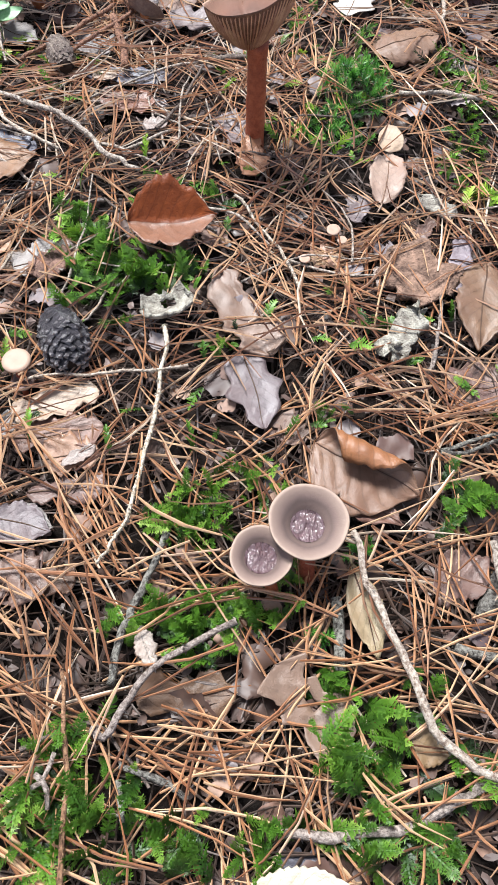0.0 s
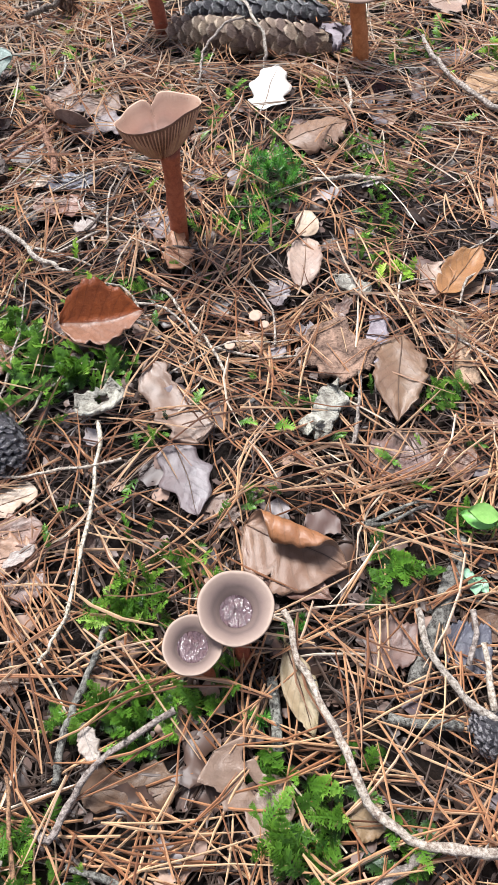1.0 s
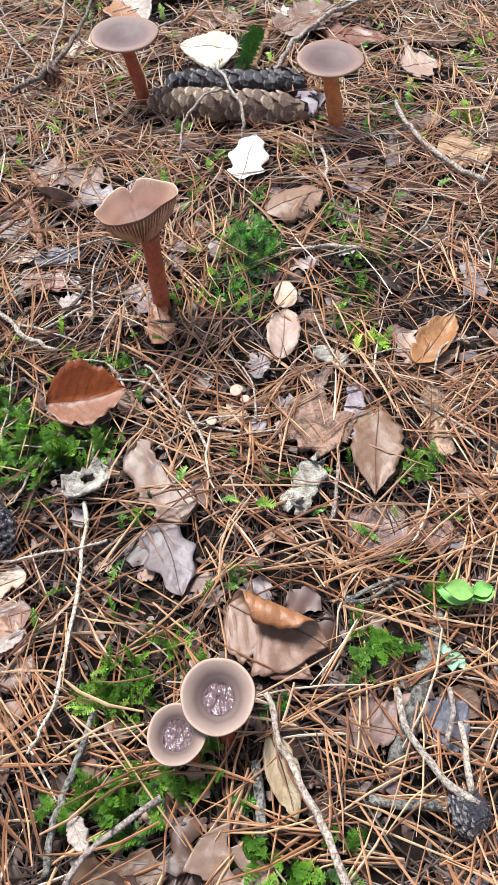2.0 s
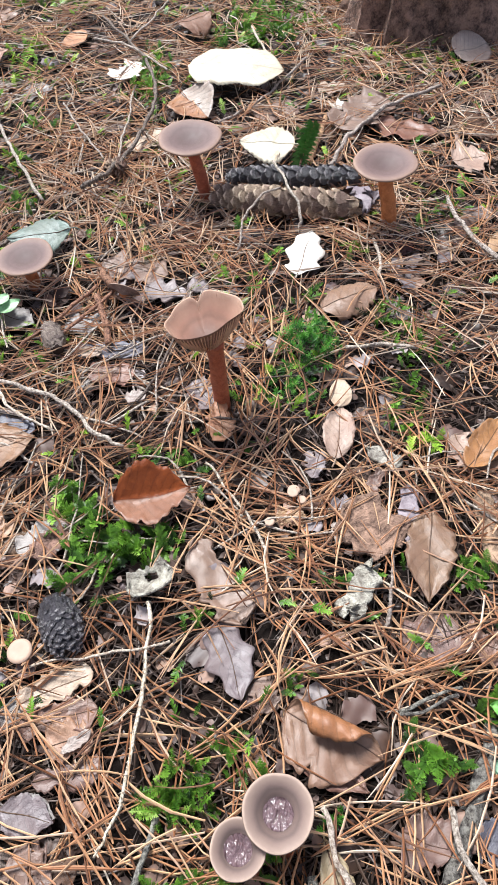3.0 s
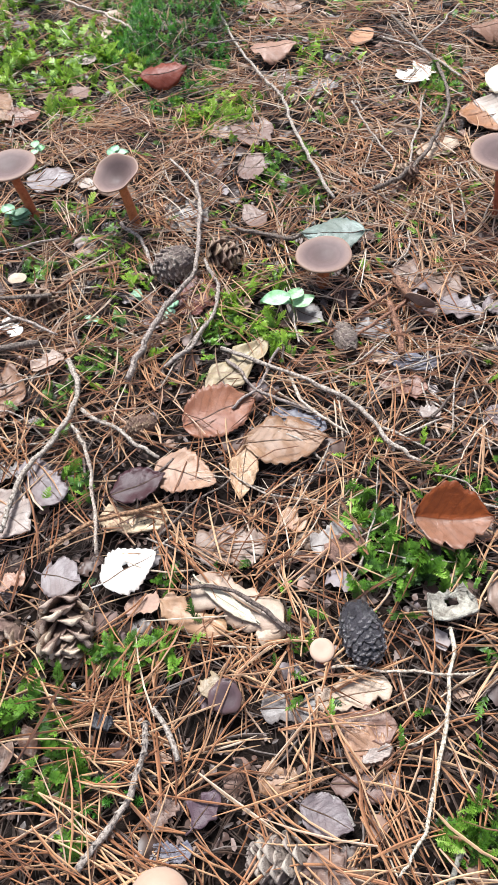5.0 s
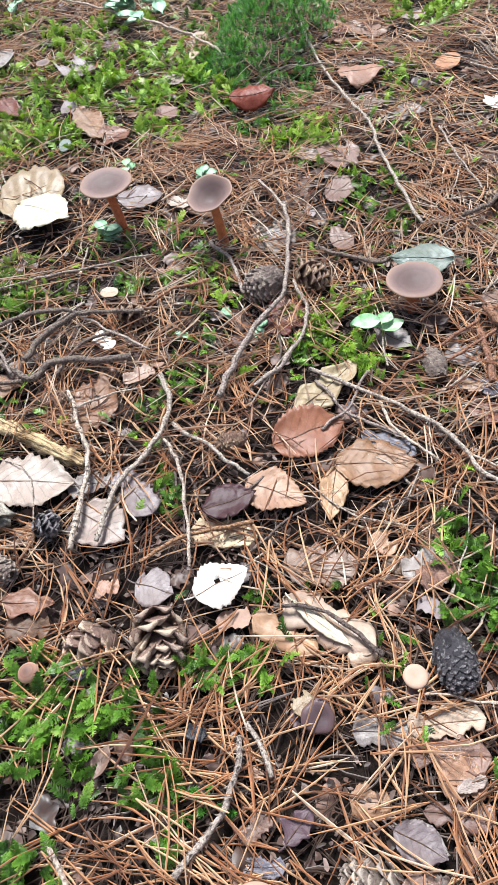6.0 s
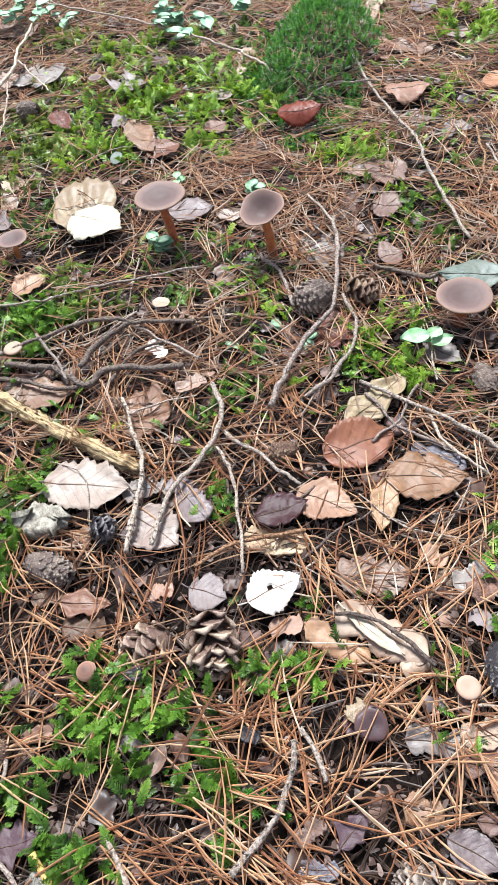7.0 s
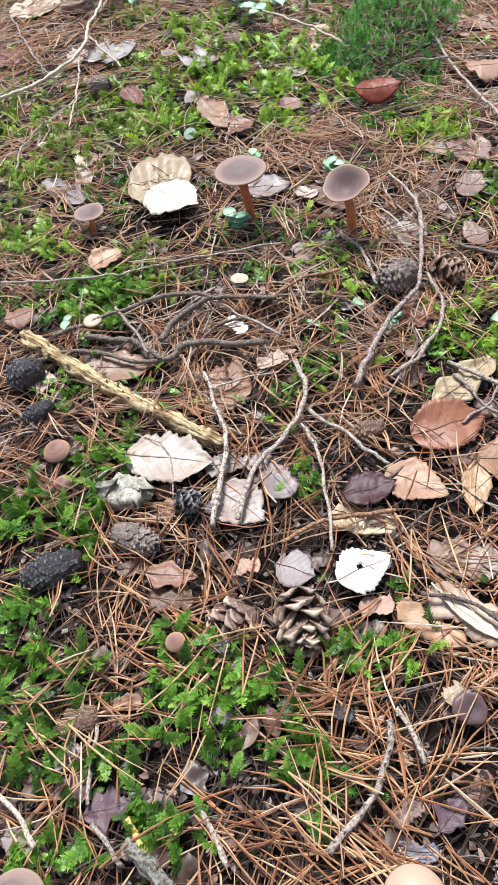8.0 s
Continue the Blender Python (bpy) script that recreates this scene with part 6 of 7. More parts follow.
twig('dark lichen-spotted twig in needle litter', 'lichen', [(-0.0603, 0.0388, 0.004), (-0.0565, 0.0647, 0.004), (-0.0503, 0.0874, 0.004), (-0.0363, 0.1274, 0.004)], 0.0029, 0.0025)
twig('grey lichen-spotted twig in needle litter', 'lichen', [(-0.0509, -0.0005, 0.002), (-0.028, -0.0084, 0.002), (-0.0144, -0.0162, 0.002)], 0.0018, 0.0020)
twig('short dark twig in moss', 'lichen', [(-0.0514, -0.0072, 0.004), (-0.0499, -0.0176, 0.004), (-0.0486, -0.029, 0.004)], 0.0020, 0.0018)
twig('short thick lichen-spotted stick', 'lichen', [(0.0691, 0.089, 0.002), (0.0696, 0.0678, 0.002), (0.0653, 0.049, 0.002)], 0.0036, 0.0040, name='stick')
twig('rotten dark grey-green stick in needles', 'lichen', [(0.2104, 0.1763, -0.004), (0.1867, 0.132, -0.004), (0.1555, 0.079, -0.004)], 0.0070, 0.0065, name='stick')
twig('dark lichen-spotted stick in needle litter', 'lichen', [(0.1359, 0.0619, 0), (0.1617, 0.0553, 0), (0.1764, 0.0526, 0)], 0.0036, 0.0032, name='stick')
twig('thin pale twig leaning on a cream leaf', 'pale', [(0.0863, 1.232, 0.016), (0.1022, 1.157, 0.016), (0.1123, 1.092, 0.016)], 0.0020, 0.0020)
twig('thin grey twig beside a cream leaf', 'grey', [(0.1614, 1.129, 0.01), (0.0964, 1.032, 0.01), (0.0292, 0.9701, 0.01)], 0.0021, 0.0018)
twig('thin pegged pale twig', 'pale', [(0.004, 0.4106, 0.006), (0.0359, 0.3611, 0.006), (0.052, 0.3174, 0.006)], 0.0012, 0.0015, pegs=700)
twig('brown straight twig in needle litter', 'brown', [(-0.1563, 0.5775, 0.01), (-0.1275, 0.6111, 0.01), (-0.096, 0.6462, 0.01)], 0.0020, 0.0023)
twig('grey twig beside moss', 'grey', [(0.1492, 0.5431, 0.006), (0.191, 0.5395, 0.006), (0.2339, 0.5298, 0.006)], 0.0023, 0.0020)
twig('pegged grey twig in needle litter', 'grey', [(0.1405, 0.247, 0.004), (0.1506, 0.2808, 0.004), (0.1573, 0.3116, 0.004)], 0.0017, 0.0013, pegs=600)
twig('lichen-covered twig in needle litter', 'lichen', [(0.1402, 0.1847, 0.006), (0.1588, 0.1858, 0.006), (0.1823, 0.1935, 0.006)], 0.0018, 0.0016)
twig('thin lichen-covered twig in needle litter', 'lichen', [(0.1417, 0.1857, 0.006), (0.1624, 0.1925, 0.006), (0.1871, 0.198, 0.006)], 0.0018, 0.0013)
twig('short grey twig in moss', 'grey', [(-0.0923, -0.0075, 0.01), (-0.0873, -0.0126, 0.01), (-0.0853, -0.0227, 0.01)], 0.0018, 0.0015)
twig('short grey twig in moss', 'grey', [(-0.0946, -0.0114, 0.01), (-0.0893, -0.0088, 0.01), (-0.0851, 0.003, 0.01)], 0.0017, 0.0015)
twig('brown twig across litter', 'brown', [(-0.1913, 0.575, 0.008), (-0.1648, 0.6047, 0.008), (-0.1179, 0.6588, 0.008)], 0.0020, 0.0022)
twig('thin grey twig in needle litter', 'grey', [(-0.2279, 0.5606, 0.008), (-0.2416, 0.5079, 0.008), (-0.2637, 0.4769, 0.008)], 0.0017, 0.0017)
twig('thin pale twig on litter', 'pale', [(-0.211, 0.5296, 0.007), (-0.1939, 0.4957, 0.007), (-0.144, 0.459, 0.007)], 0.0018, 0.0016)
twig('short pale twig below a mushroom', 'pale', [(0.1999, 0.7009, 0.01), (0.2021, 0.6661, 0.01), (0.1965, 0.6386, 0.01)], 0.0021, 0.0021)

# green plants
sprig('bright green bilberry sprig', 0.2261, 0.1676, 5, 0.032, 0.0210, 'fresh', 3, spread=0.5)
sprig('small dark green sprig leaves', 0.2121, 0.1480, 5, 0.014, 0.0120, 'blue', 5)
sprig('light green bilberry sprig with bleached leaf', -0.2144, 0.6095, 4, 0.036, 0.0300, 'pale', 7)
sprig('bluish-green bilberry sprig with oval leaves', -0.7852, 1.4081, 14, 0.055, 0.0360, 'blue', 9, spread=1.4)
sprig('bluish-green bilberry sprig with oval leaves', -0.8589, 1.4730, 9, 0.050, 0.0340, 'blue', 41, spread=1.2)
sprig('bluish-green bilberry sprig with oval leaves', -0.7559, 1.4856, 10, 0.050, 0.0360, 'blue', 42, spread=1.3)
sprig('bluish-green bilberry sprig beside a twig', -1.2765, 1.4903, 8, 0.050, 0.0360, 'blue', 43, spread=1.2)
sprig('bluish-green bilberry sprig beside a twig', -1.1369, 1.4749, 8, 0.045, 0.0320, 'blue', 44, spread=1.2)
sprig('bluish-green bilberry sprig beside a twig', -1.1865, 1.4331, 9, 0.055, 0.0360, 'blue', 12)
sprig('small bluish-green sprig under twigs', -0.3746, 0.6143, 5, 0.022, 0.0160, 'blue', 15)
sprig('pale green sprig below a mushroom', -0.6237, 0.7487, 7, 0.024, 0.0260, 'blue', 18)
sprig('bluish-green sprig behind a mushroom', -0.5240, 0.8826, 7, 0.030, 0.0220, 'blue', 21)
sprig('tiny green sprig in needles', -0.4525, 0.6059, 3, 0.014, 0.0120, 'blue', 24)
sprig('tiny green sprig under a twig', -0.4038, 0.6444, 4, 0.018, 0.0120, 'blue', 27)
sprig('pale green sprig beside a mushroom', -0.6243, 0.9144, 3, 0.030, 0.0200, 'pale', 29)
sprig('small green sprig in needle litter', -0.7758, 0.5199, 3, 0.030, 0.0140, 'blue', 31)

# moss
moss('bright green feathery moss below a rust leaf', -0.0931, 0.3441, 0.0406, 0.0419, 'feather', 'bright', 0.0340, 1.00, 1.1)
moss('bright green feathery moss below a rust leaf', -0.0456, 0.3384, 0.0299, 0.0221, 'feather', 'bright', 0.0300, 1.00, 1.1)
moss('bright green feathery moss', -0.1244, 0.3889, 0.0200, 0.0272, 'feather', 'bright', 0.0340, 1.00, 1.3)
moss('bright green moss tuft', -0.0180, 0.1388, 0.0218, 0.0217, 'plume', 'bright', 0.0260, 1.50, 0.7)
moss('green feathery moss along a twig', -0.0203, 0.0742, 0.0344, 0.0188, 'feather', 'bright', 0.0300, 1.50, 0.5)
moss('green feathery moss below the cups', 0.0208, 0.0809, 0.0219, 0.0119, 'feather', 'bright', 0.0280, 1.30, 0.5)
moss('lush green feathery moss', 0.0770, 0.0060, 0.0243, 0.0359, 'feather', 'dark', 0.0400, 1.00, 0.3)
moss('lush green feathery moss', 0.0665, 0.0360, 0.0126, 0.0149, 'feather', 'bright', 0.0360, 0.70, 0.4)
moss('lush green moss with needles', -0.0722, -0.0119, 0.0412, 0.0238, 'feather', 'dark', 0.0400, 0.80, 0.3)
moss('lush bright green moss', -0.0833, -0.0175, 0.0233, 0.0157, 'feather', 'bright', 0.0360, 0.80, 0.3)
moss('dark green moss in litter', -0.0234, -0.0399, 0.0398, 0.0147, 'feather', 'dark', 0.0380, 0.70, 0.2)
moss('bright green moss tuft', 0.0208, -0.0373, 0.0143, 0.0148, 'feather', 'bright', 0.0360, 1.00, 0.2)
moss('green moss in litter', 0.0912, -0.0371, 0.0317, 0.0124, 'feather', 'dark', 0.0360, 0.90, 0.2)
moss('green moss in litter', 0.1298, -0.0087, 0.0180, 0.0135, 'feather', 'dark', 0.0340, 0.95, 0.3)
moss('green moss tuft in litter', -0.0964, -0.0452, 0.0169, 0.0110, 'feather', 'bright', 0.0360, 1.00, 0.2)
moss('dark green star-leaved haircap moss cushion', 0.1120, 0.5560, 0.0270, 0.0340, 'hair', 'deep', 0.0250, 1.20, 1.7, mound=0.014)
moss('dark green haircap moss', 0.0872, 0.4993, 0.0271, 0.0253, 'hair', 'deep', 0.0200, 0.60, 1.5)
moss('green moss between needles', 0.1869, 0.4706, 0.0315, 0.0349, 'plume', 'bright', 0.0260, 0.90, 1.4)
moss('yellow-green moss tuft in needle litter', 0.2045, 0.4271, 0.0164, 0.0183, 'feather', 'yellow', 0.0280, 1.00, 1.3)
moss('green moss band in needles', 0.2154, 0.5873, 0.0398, 0.0184, 'plume', 'bright', 0.0240, 0.80, 1.7)
moss('green feathery moss tuft', 0.1586, 0.1463, 0.0187, 0.0155, 'feather', 'bright', 0.0340, 0.70, 0.7)
moss('small green moss tuft', 0.0190, 0.1678, 0.0138, 0.0088, 'feather', 'bright', 0.0260, 0.70, 0.7)
moss('small green moss tuft', 0.0280, 0.1510, 0.0125, 0.0054, 'feather', 'bright', 0.0240, 0.70, 0.7)
moss('green star-shaped haircap moss shoots', 0.0552, 0.0681, 0.0085, 0.0077, 'hair', 'deep', 0.0220, 0.70, 0.5)
moss('green star-shaped haircap moss shoots', 0.0850, 0.1194, 0.0111, 0.0101, 'hair', 'deep', 0.0200, 0.50, 0.6)
moss('green moss round the mushroom stems', 0.0362, 0.1065, 0.0205, 0.0105, 'feather', 'bright', 0.0260, 0.60, 0.6)
moss('green moss tuft behind a rust leaf', -0.0639, 0.4303, 0.0166, 0.0116, 'feather', 'bright', 0.0280, 0.80, 1.4)
moss('green moss tuft behind a rust leaf', -0.0182, 0.4186, 0.0183, 0.0127, 'feather', 'bright', 0.0240, 0.50, 1.3)
moss('yellow-green moss along a twig', 0.1052, 0.2890, 0.0227, 0.0046, 'feather', 'bright', 0.0200, 0.90, 1.0)
moss('green moss sprays in litter', 0.1026, 0.0186, 0.0217, 0.0072, 'feather', 'bright', 0.0280, 0.50, 0.4)
moss('green moss sprays in litter', 0.1111, 0.0391, 0.0127, 0.0091, 'feather', 'bright', 0.0260, 0.40, 0.4)
moss('small green moss tuft', -0.0034, 0.2712, 0.0101, 0.0073, 'feather', 'bright', 0.0200, 0.70, 1.0)
moss('small dark green moss tuft', 0.0687, 0.2145, 0.0096, 0.0066, 'feather', 'dark', 0.0200, 0.70, 0.8)
moss('green feathery moss beside a rolled leaf', 0.1561, 0.1527, 0.0169, 0.0178, 'feather', 'bright', 0.0340, 0.70, -4.4)
moss('yellow-green moss tuft in needle litter', 0.2204, 0.2868, 0.0152, 0.0149, 'feather', 'bright', 0.0260, 1.00, -4.6)
moss('dark green moss below a bright sprig', 0.2163, 0.1807, 0.0155, 0.0171, 'feather', 'dark', 0.0280, 0.80, -4.4)
moss('bright green moss beside a tree stump', 0.0971, 1.2617, 0.0778, 0.0868, 'plume', 'bright', 0.0320, 1.10, -7.2)
moss('green moss under twigs', -0.0740, 1.1457, 0.0247, 0.0824, 'plume', 'bright', 0.0300, 0.80, -6.4)
moss('green moss under twigs', -0.2772, 0.9104, 0.0435, 0.0468, 'plume', 'yellow', 0.0300, 0.70, -4.9)
moss('yellow-green moss in needle litter', -0.2862, 1.2428, 0.0479, 0.0388, 'plume', 'yellow', 0.0300, 0.70, -6.8)
moss('yellow-green moss at a green sprig', -0.2670, 0.6222, 0.0388, 0.0497, 'plume', 'yellow', 0.0280, 0.70, -3.2)
moss('green moss under twigs', -0.2241, 0.8371, 0.0225, 0.0303, 'plume', 'bright', 0.0260, 0.60, -4.5)
moss('dull green moss in needles', 0.3423, 1.1471, 0.0373, 0.0516, 'plume', 'dull', 0.0280, 0.40, -6.7)
moss('green moss between needles', 0.2269, 0.5355, 0.0339, 0.0314, 'plume', 'bright', 0.0260, 0.50, -7.2)
moss('yellow-green moss on far litter', 0.4143, 0.8628, 0.0176, 0.0638, 'plume', 'yellow', 0.0280, 0.60, -9.0)
moss('green moss beside a twig', 0.2911, 0.7603, 0.0266, 0.0242, 'plume', 'bright', 0.0260, 0.60, -8.4)
moss('dull green moss below a mushroom', 0.1735, 0.6929, 0.0192, 0.0178, 'plume', 'dull', 0.0240, 0.60, -7.9)
moss('yellow-green moss on far litter', 0.3826, 0.7469, 0.0196, 0.0274, 'plume', 'yellow', 0.0260, 0.50, -8.4)
moss('high dark green haircap moss mound', -0.5170, 1.3308, 0.1049, 0.2248, 'hair', 'deep', 0.0260, 2.40, 1.5, mound=0.095)
moss('dark green haircap moss edge', -0.5859, 1.2464, 0.0630, 0.1073, 'hair', 'deep', 0.0240, 0.50, 2.3)
moss('wide yellow-green feathery moss carpet', -0.7981, 1.1904, 0.1670, 0.1540, 'feather', 'yellow', 0.0420, 1.20, 2.8, mound=0.008)
moss('yellow-green feathery moss carpet', -0.6392, 1.1431, 0.0922, 0.0993, 'feather', 'yellow', 0.0400, 1.00, 3.4)
moss('yellow-green feathery moss in needle litter', -0.8063, 1.0012, 0.0618, 0.0835, 'feather', 'yellow', 0.0380, 1.10, 4.8)
moss('yellow-green feathery moss in needle litter', -0.6585, 1.0194, 0.0684, 0.0390, 'feather', 'yellow', 0.0360, 0.80, 4.7)
moss('dull green moss with needles', -0.9577, 0.9953, 0.0979, 0.1479, 'feather', 'dull', 0.0360, 0.70, 4.8)
moss('dull green moss under a pale twig', -1.0149, 1.1241, 0.0826, 0.1364, 'feather', 'dull', 0.0360, 0.60, 3.4)
moss('yellow-green moss in needles', -0.4099, 1.0464, 0.0531, 0.0662, 'feather', 'yellow', 0.0340, 0.90, 4.7)
moss('bright yellow-green far moss', -0.2695, 1.4709, 0.0611, 0.0600, 'feather', 'yellow', 0.0400, 1.00, -0.4)
moss('sparse yellow-green moss in needle litter', -0.2705, 1.1807, 0.0444, 0.0727, 'feather', 'yellow', 0.0340, 0.40, 3.2)
moss('green moss beside a long twig', -0.2542, 1.0449, 0.0371, 0.0392, 'feather', 'bright', 0.0320, 0.50, 4.8)
moss('green moss in needles', -0.2712, 0.8992, 0.0460, 0.0532, 'feather', 'bright', 0.0320, 0.60, 6.6)
moss('green moss carpet at a stick', -0.7323, 0.5932, 0.0684, 0.0630, 'feather', 'bright', 0.0320, 1.00, 9.3)
moss('dull green moss in needle litter', -0.6518, 0.6376, 0.0557, 0.0346, 'feather', 'dull', 0.0300, 0.60, 9.0)
moss('yellow-green moss beside a stick', -0.4366, 0.6826, 0.0441, 0.0381, 'feather', 'yellow', 0.0300, 0.70, 8.8)
moss('green moss around sprigs', -0.5776, 0.7690, 0.0579, 0.0455, 'feather', 'bright', 0.0280, 0.60, 7.6)
moss('green moss beside twigs', -0.4782, 0.7450, 0.0389, 0.0361, 'feather', 'bright', 0.0280, 0.50, 8.0)
moss('dark green moss beside a pale leaf', -0.8234, 0.8213, 0.0475, 0.0624, 'feather', 'dark', 0.0280, 0.60, 6.7)
moss('yellow-green moss beside a sprig', -0.2720, 0.6480, 0.0396, 0.0480, 'feather', 'yellow', 0.0280, 0.70, 9.5)
moss('green moss below a twig', -0.2957, 0.5956, 0.0355, 0.0271, 'feather', 'bright', 0.0260, 0.70, 10.1)
moss('green moss tuft in needles', -0.4358, 0.5800, 0.0310, 0.0246, 'feather', 'bright', 0.0260, 0.70, 10.0)
moss('green moss tuft beside a twig', -0.4231, 0.5271, 0.0231, 0.0209, 'feather', 'bright', 0.0260, 0.90, 10.6)
moss('green moss tuft beside a twig', -0.4528, 0.4918, 0.0144, 0.0337, 'feather', 'bright', 0.0240, 0.80, 11.0)
moss('green moss tuft beside a pegged twig', -0.4028, 0.3822, 0.0206, 0.0289, 'feather', 'bright', 0.0300, 1.00, 12.3)
moss('green moss beside a pale leaf', -0.6025, 0.3763, 0.0361, 0.0314, 'feather', 'bright', 0.0280, 0.60, 11.9)
moss('yellow-green moss edge in needle litter', -0.6005, 0.2951, 0.0246, 0.0828, 'feather', 'bright', 0.0320, 0.70, 12.8)
moss('lush green moss below open cones', -0.4266, 0.1784, 0.0505, 0.0269, 'feather', 'bright', 0.0340, 0.72, 14.5)
moss('lush green moss with brown shoots', -0.4412, 0.1390, 0.0295, 0.0368, 'feather', 'bright', 0.0360, 0.72, 14.9)
moss('lush green moss in needle litter', -0.3951, 0.1417, 0.0478, 0.0310, 'feather', 'bright', 0.0340, 0.72, 15.0)
moss('dark green moss in litter', -0.3436, 0.1245, 0.0455, 0.0204, 'feather', 'dark', 0.0320, 0.80, 15.4)
moss('bright green feathery fronds', -0.3605, 0.1711, 0.0264, 0.0205, 'feather', 'bright', 0.0340, 0.72, 14.8)
moss('bright green moss below a bark strip', -0.2882, 0.2212, 0.0408, 0.0191, 'feather', 'bright', 0.0300, 0.72, 14.4)
moss('small green moss tuft', -0.3220, 0.2248, 0.0148, 0.0123, 'feather', 'bright', 0.0240, 0.80, 14.3)
moss('small green moss tuft', -0.2858, 0.2925, 0.0112, 0.0098, 'feather', 'bright', 0.0240, 0.90, 13.6)
moss('green star-shaped moss shoots', -0.2901, 0.1184, 0.0261, 0.0116, 'hair', 'deep', 0.0200, 0.30, 15.6)
moss('dark green moss in litter', -0.4644, 0.0705, 0.0281, 0.0287, 'feather', 'dark', 0.0340, 0.80, 15.6)
moss('green moss in litter', -0.3986, 0.0490, 0.0350, 0.0147, 'feather', 'bright', 0.0340, 0.80, 16.0)
moss('yellow-green moss sprays in needle litter', -0.3012, 0.0960, 0.0214, 0.0185, 'feather', 'bright', 0.0280, 0.30, 15.8)
moss('dull green moss under twigs', -1.1372, 1.0435, 0.0718, 0.1130, 'feather', 'dull', 0.0360, 0.80, 4.8)
moss('dull green moss with needles', -0.9365, 0.9815, 0.0854, 0.0583, 'feather', 'dull', 0.0340, 0.60, 5.8)
moss('dull green moss carpet', -1.0052, 0.8080, 0.0509, 0.1024, 'feather', 'dull', 0.0340, 0.80, 7.8)
moss('dull green moss carpet', -0.9386, 0.6831, 0.0465, 0.0580, 'feather', 'dull', 0.0340, 0.70, 9.4)
moss('yellow-green moss in needles', -0.8629, 0.6554, 0.0530, 0.0403, 'feather', 'yellow', 0.0300, 0.40, 9.8)
moss('green moss carpet beside a stick', -0.7829, 0.5632, 0.0886, 0.0460, 'feather', 'bright', 0.0320, 1.00, 11.1)
moss('green moss carpet beside a stick', -0.7074, 0.6002, 0.0473, 0.0457, 'feather', 'bright', 0.0300, 0.90, 10.9)
moss('green moss on a rotten stick', -0.7096, 0.4462, 0.0433, 0.0378, 'feather', 'bright', 0.0260, 0.70, 12.7)
moss('green moss on a rotten stick', -0.6114, 0.4024, 0.0265, 0.0165, 'feather', 'bright', 0.0260, 0.90, 13.6)
moss('yellow-green moss carpet in needle litter', -0.6801, 0.2671, 0.0284, 0.0431, 'feather', 'bright', 0.0340, 1.00, 15.0)
moss('yellow-green moss between cones', -0.6069, 0.2720, 0.0393, 0.0272, 'feather', 'bright', 0.0320, 0.80, 15.2)
moss('yellow-green moss carpet edge', -0.5995, 0.1374, 0.0325, 0.0648, 'feather', 'bright', 0.0340, 0.80, 16.9)
moss('bright green feathery fronds', -0.5425, 0.1324, 0.0364, 0.0178, 'feather', 'bright', 0.0400, 1.00, 17.1)
moss('bright green moss tuft', -0.5437, 0.0943, 0.0202, 0.0142, 'feather', 'bright', 0.0320, 0.70, 17.6)
moss('dark green moss in needle litter', -0.5324, 0.0563, 0.0290, 0.0218, 'feather', 'dark', 0.0340, 0.70, 18.1)
moss('lush green moss round a brown mushroom', -0.4827, -0.0014, 0.0397, 0.0183, 'feather', 'bright', 0.0360, 0.90, 19.0)
moss('dark green moss in litter', -0.4237, 0.0458, 0.0264, 0.0152, 'feather', 'dark', 0.0320, 0.70, 18.7)
moss('yellow-green moss beside a pale leaf', -0.6405, 0.3469, 0.0391, 0.0195, 'feather', 'bright', 0.0280, 0.50, 14.2)
moss('yellow-green feathery moss below bilberry sprigs', -0.9520, 1.3770, 0.0900, 0.0700, 'feather', 'yellow', 0.0400, 0.90)
moss('yellow-green feathery moss below bilberry sprigs', -0.8280, 1.4430, 0.0700, 0.0600, 'feather', 'yellow', 0.0400, 0.70)
moss('dull green moss below pale twigs', -1.0680, 1.4020, 0.0700, 0.0600, 'feather', 'dull', 0.0380, 0.70)
moss('green moss beside a haircap mound', -0.6900, 1.4170, 0.0550, 0.0600, 'feather', 'bright', 0.0380, 0.80)
moss('yellow-green moss carpet', -1.1210, 0.9810, 0.0500, 0.0550, 'feather', 'yellow', 0.0360, 0.90)
moss('yellow-green moss carpet', -1.0320, 0.8560, 0.0450, 0.0500, 'feather', 'yellow', 0.0340, 0.80)
moss('yellow-green moss before a rust leaf', -0.3800, 1.0110, 0.0450, 0.0500, 'feather', 'yellow', 0.0340, 0.90)
moss('bright yellow-green moss in far litter', -0.2360, 1.5080, 0.0900, 0.0600, 'feather', 'yellow', 0.0400, 0.90)
moss('green moss under thin twigs', -0.5330, 0.6710, 0.0350, 0.0280, 'feather', 'bright', 0.0280, 0.90)
moss('yellow-green moss in needle litter', -0.9040, 0.6800, 0.0500, 0.0400, 'feather', 'yellow', 0.0320, 0.80)
moss('yellow-green moss beside a long twig', -0.3240, 1.2540, 0.0350, 0.0350, 'feather', 'yellow', 0.0320, 0.80)
moss('bright green moss beside a cream leaf', 0.0880, 1.2660, 0.0600, 0.0650, 'feather', 'bright', 0.0340, 1.10)
moss('bright green moss under twigs', -0.0680, 1.1200, 0.0300, 0.0600, 'feather', 'bright', 0.0320, 0.90)
moss('green moss round a bilberry sprig', -0.2500, 0.5950, 0.0550, 0.0350, 'feather', 'yellow', 0.0280, 0.90)
moss('dull yellow-green moss in needle litter', -0.7359, 0.6773, 0.0501, 0.0382, 'feather', 'dull', 0.0300, 0.60, 9.8)

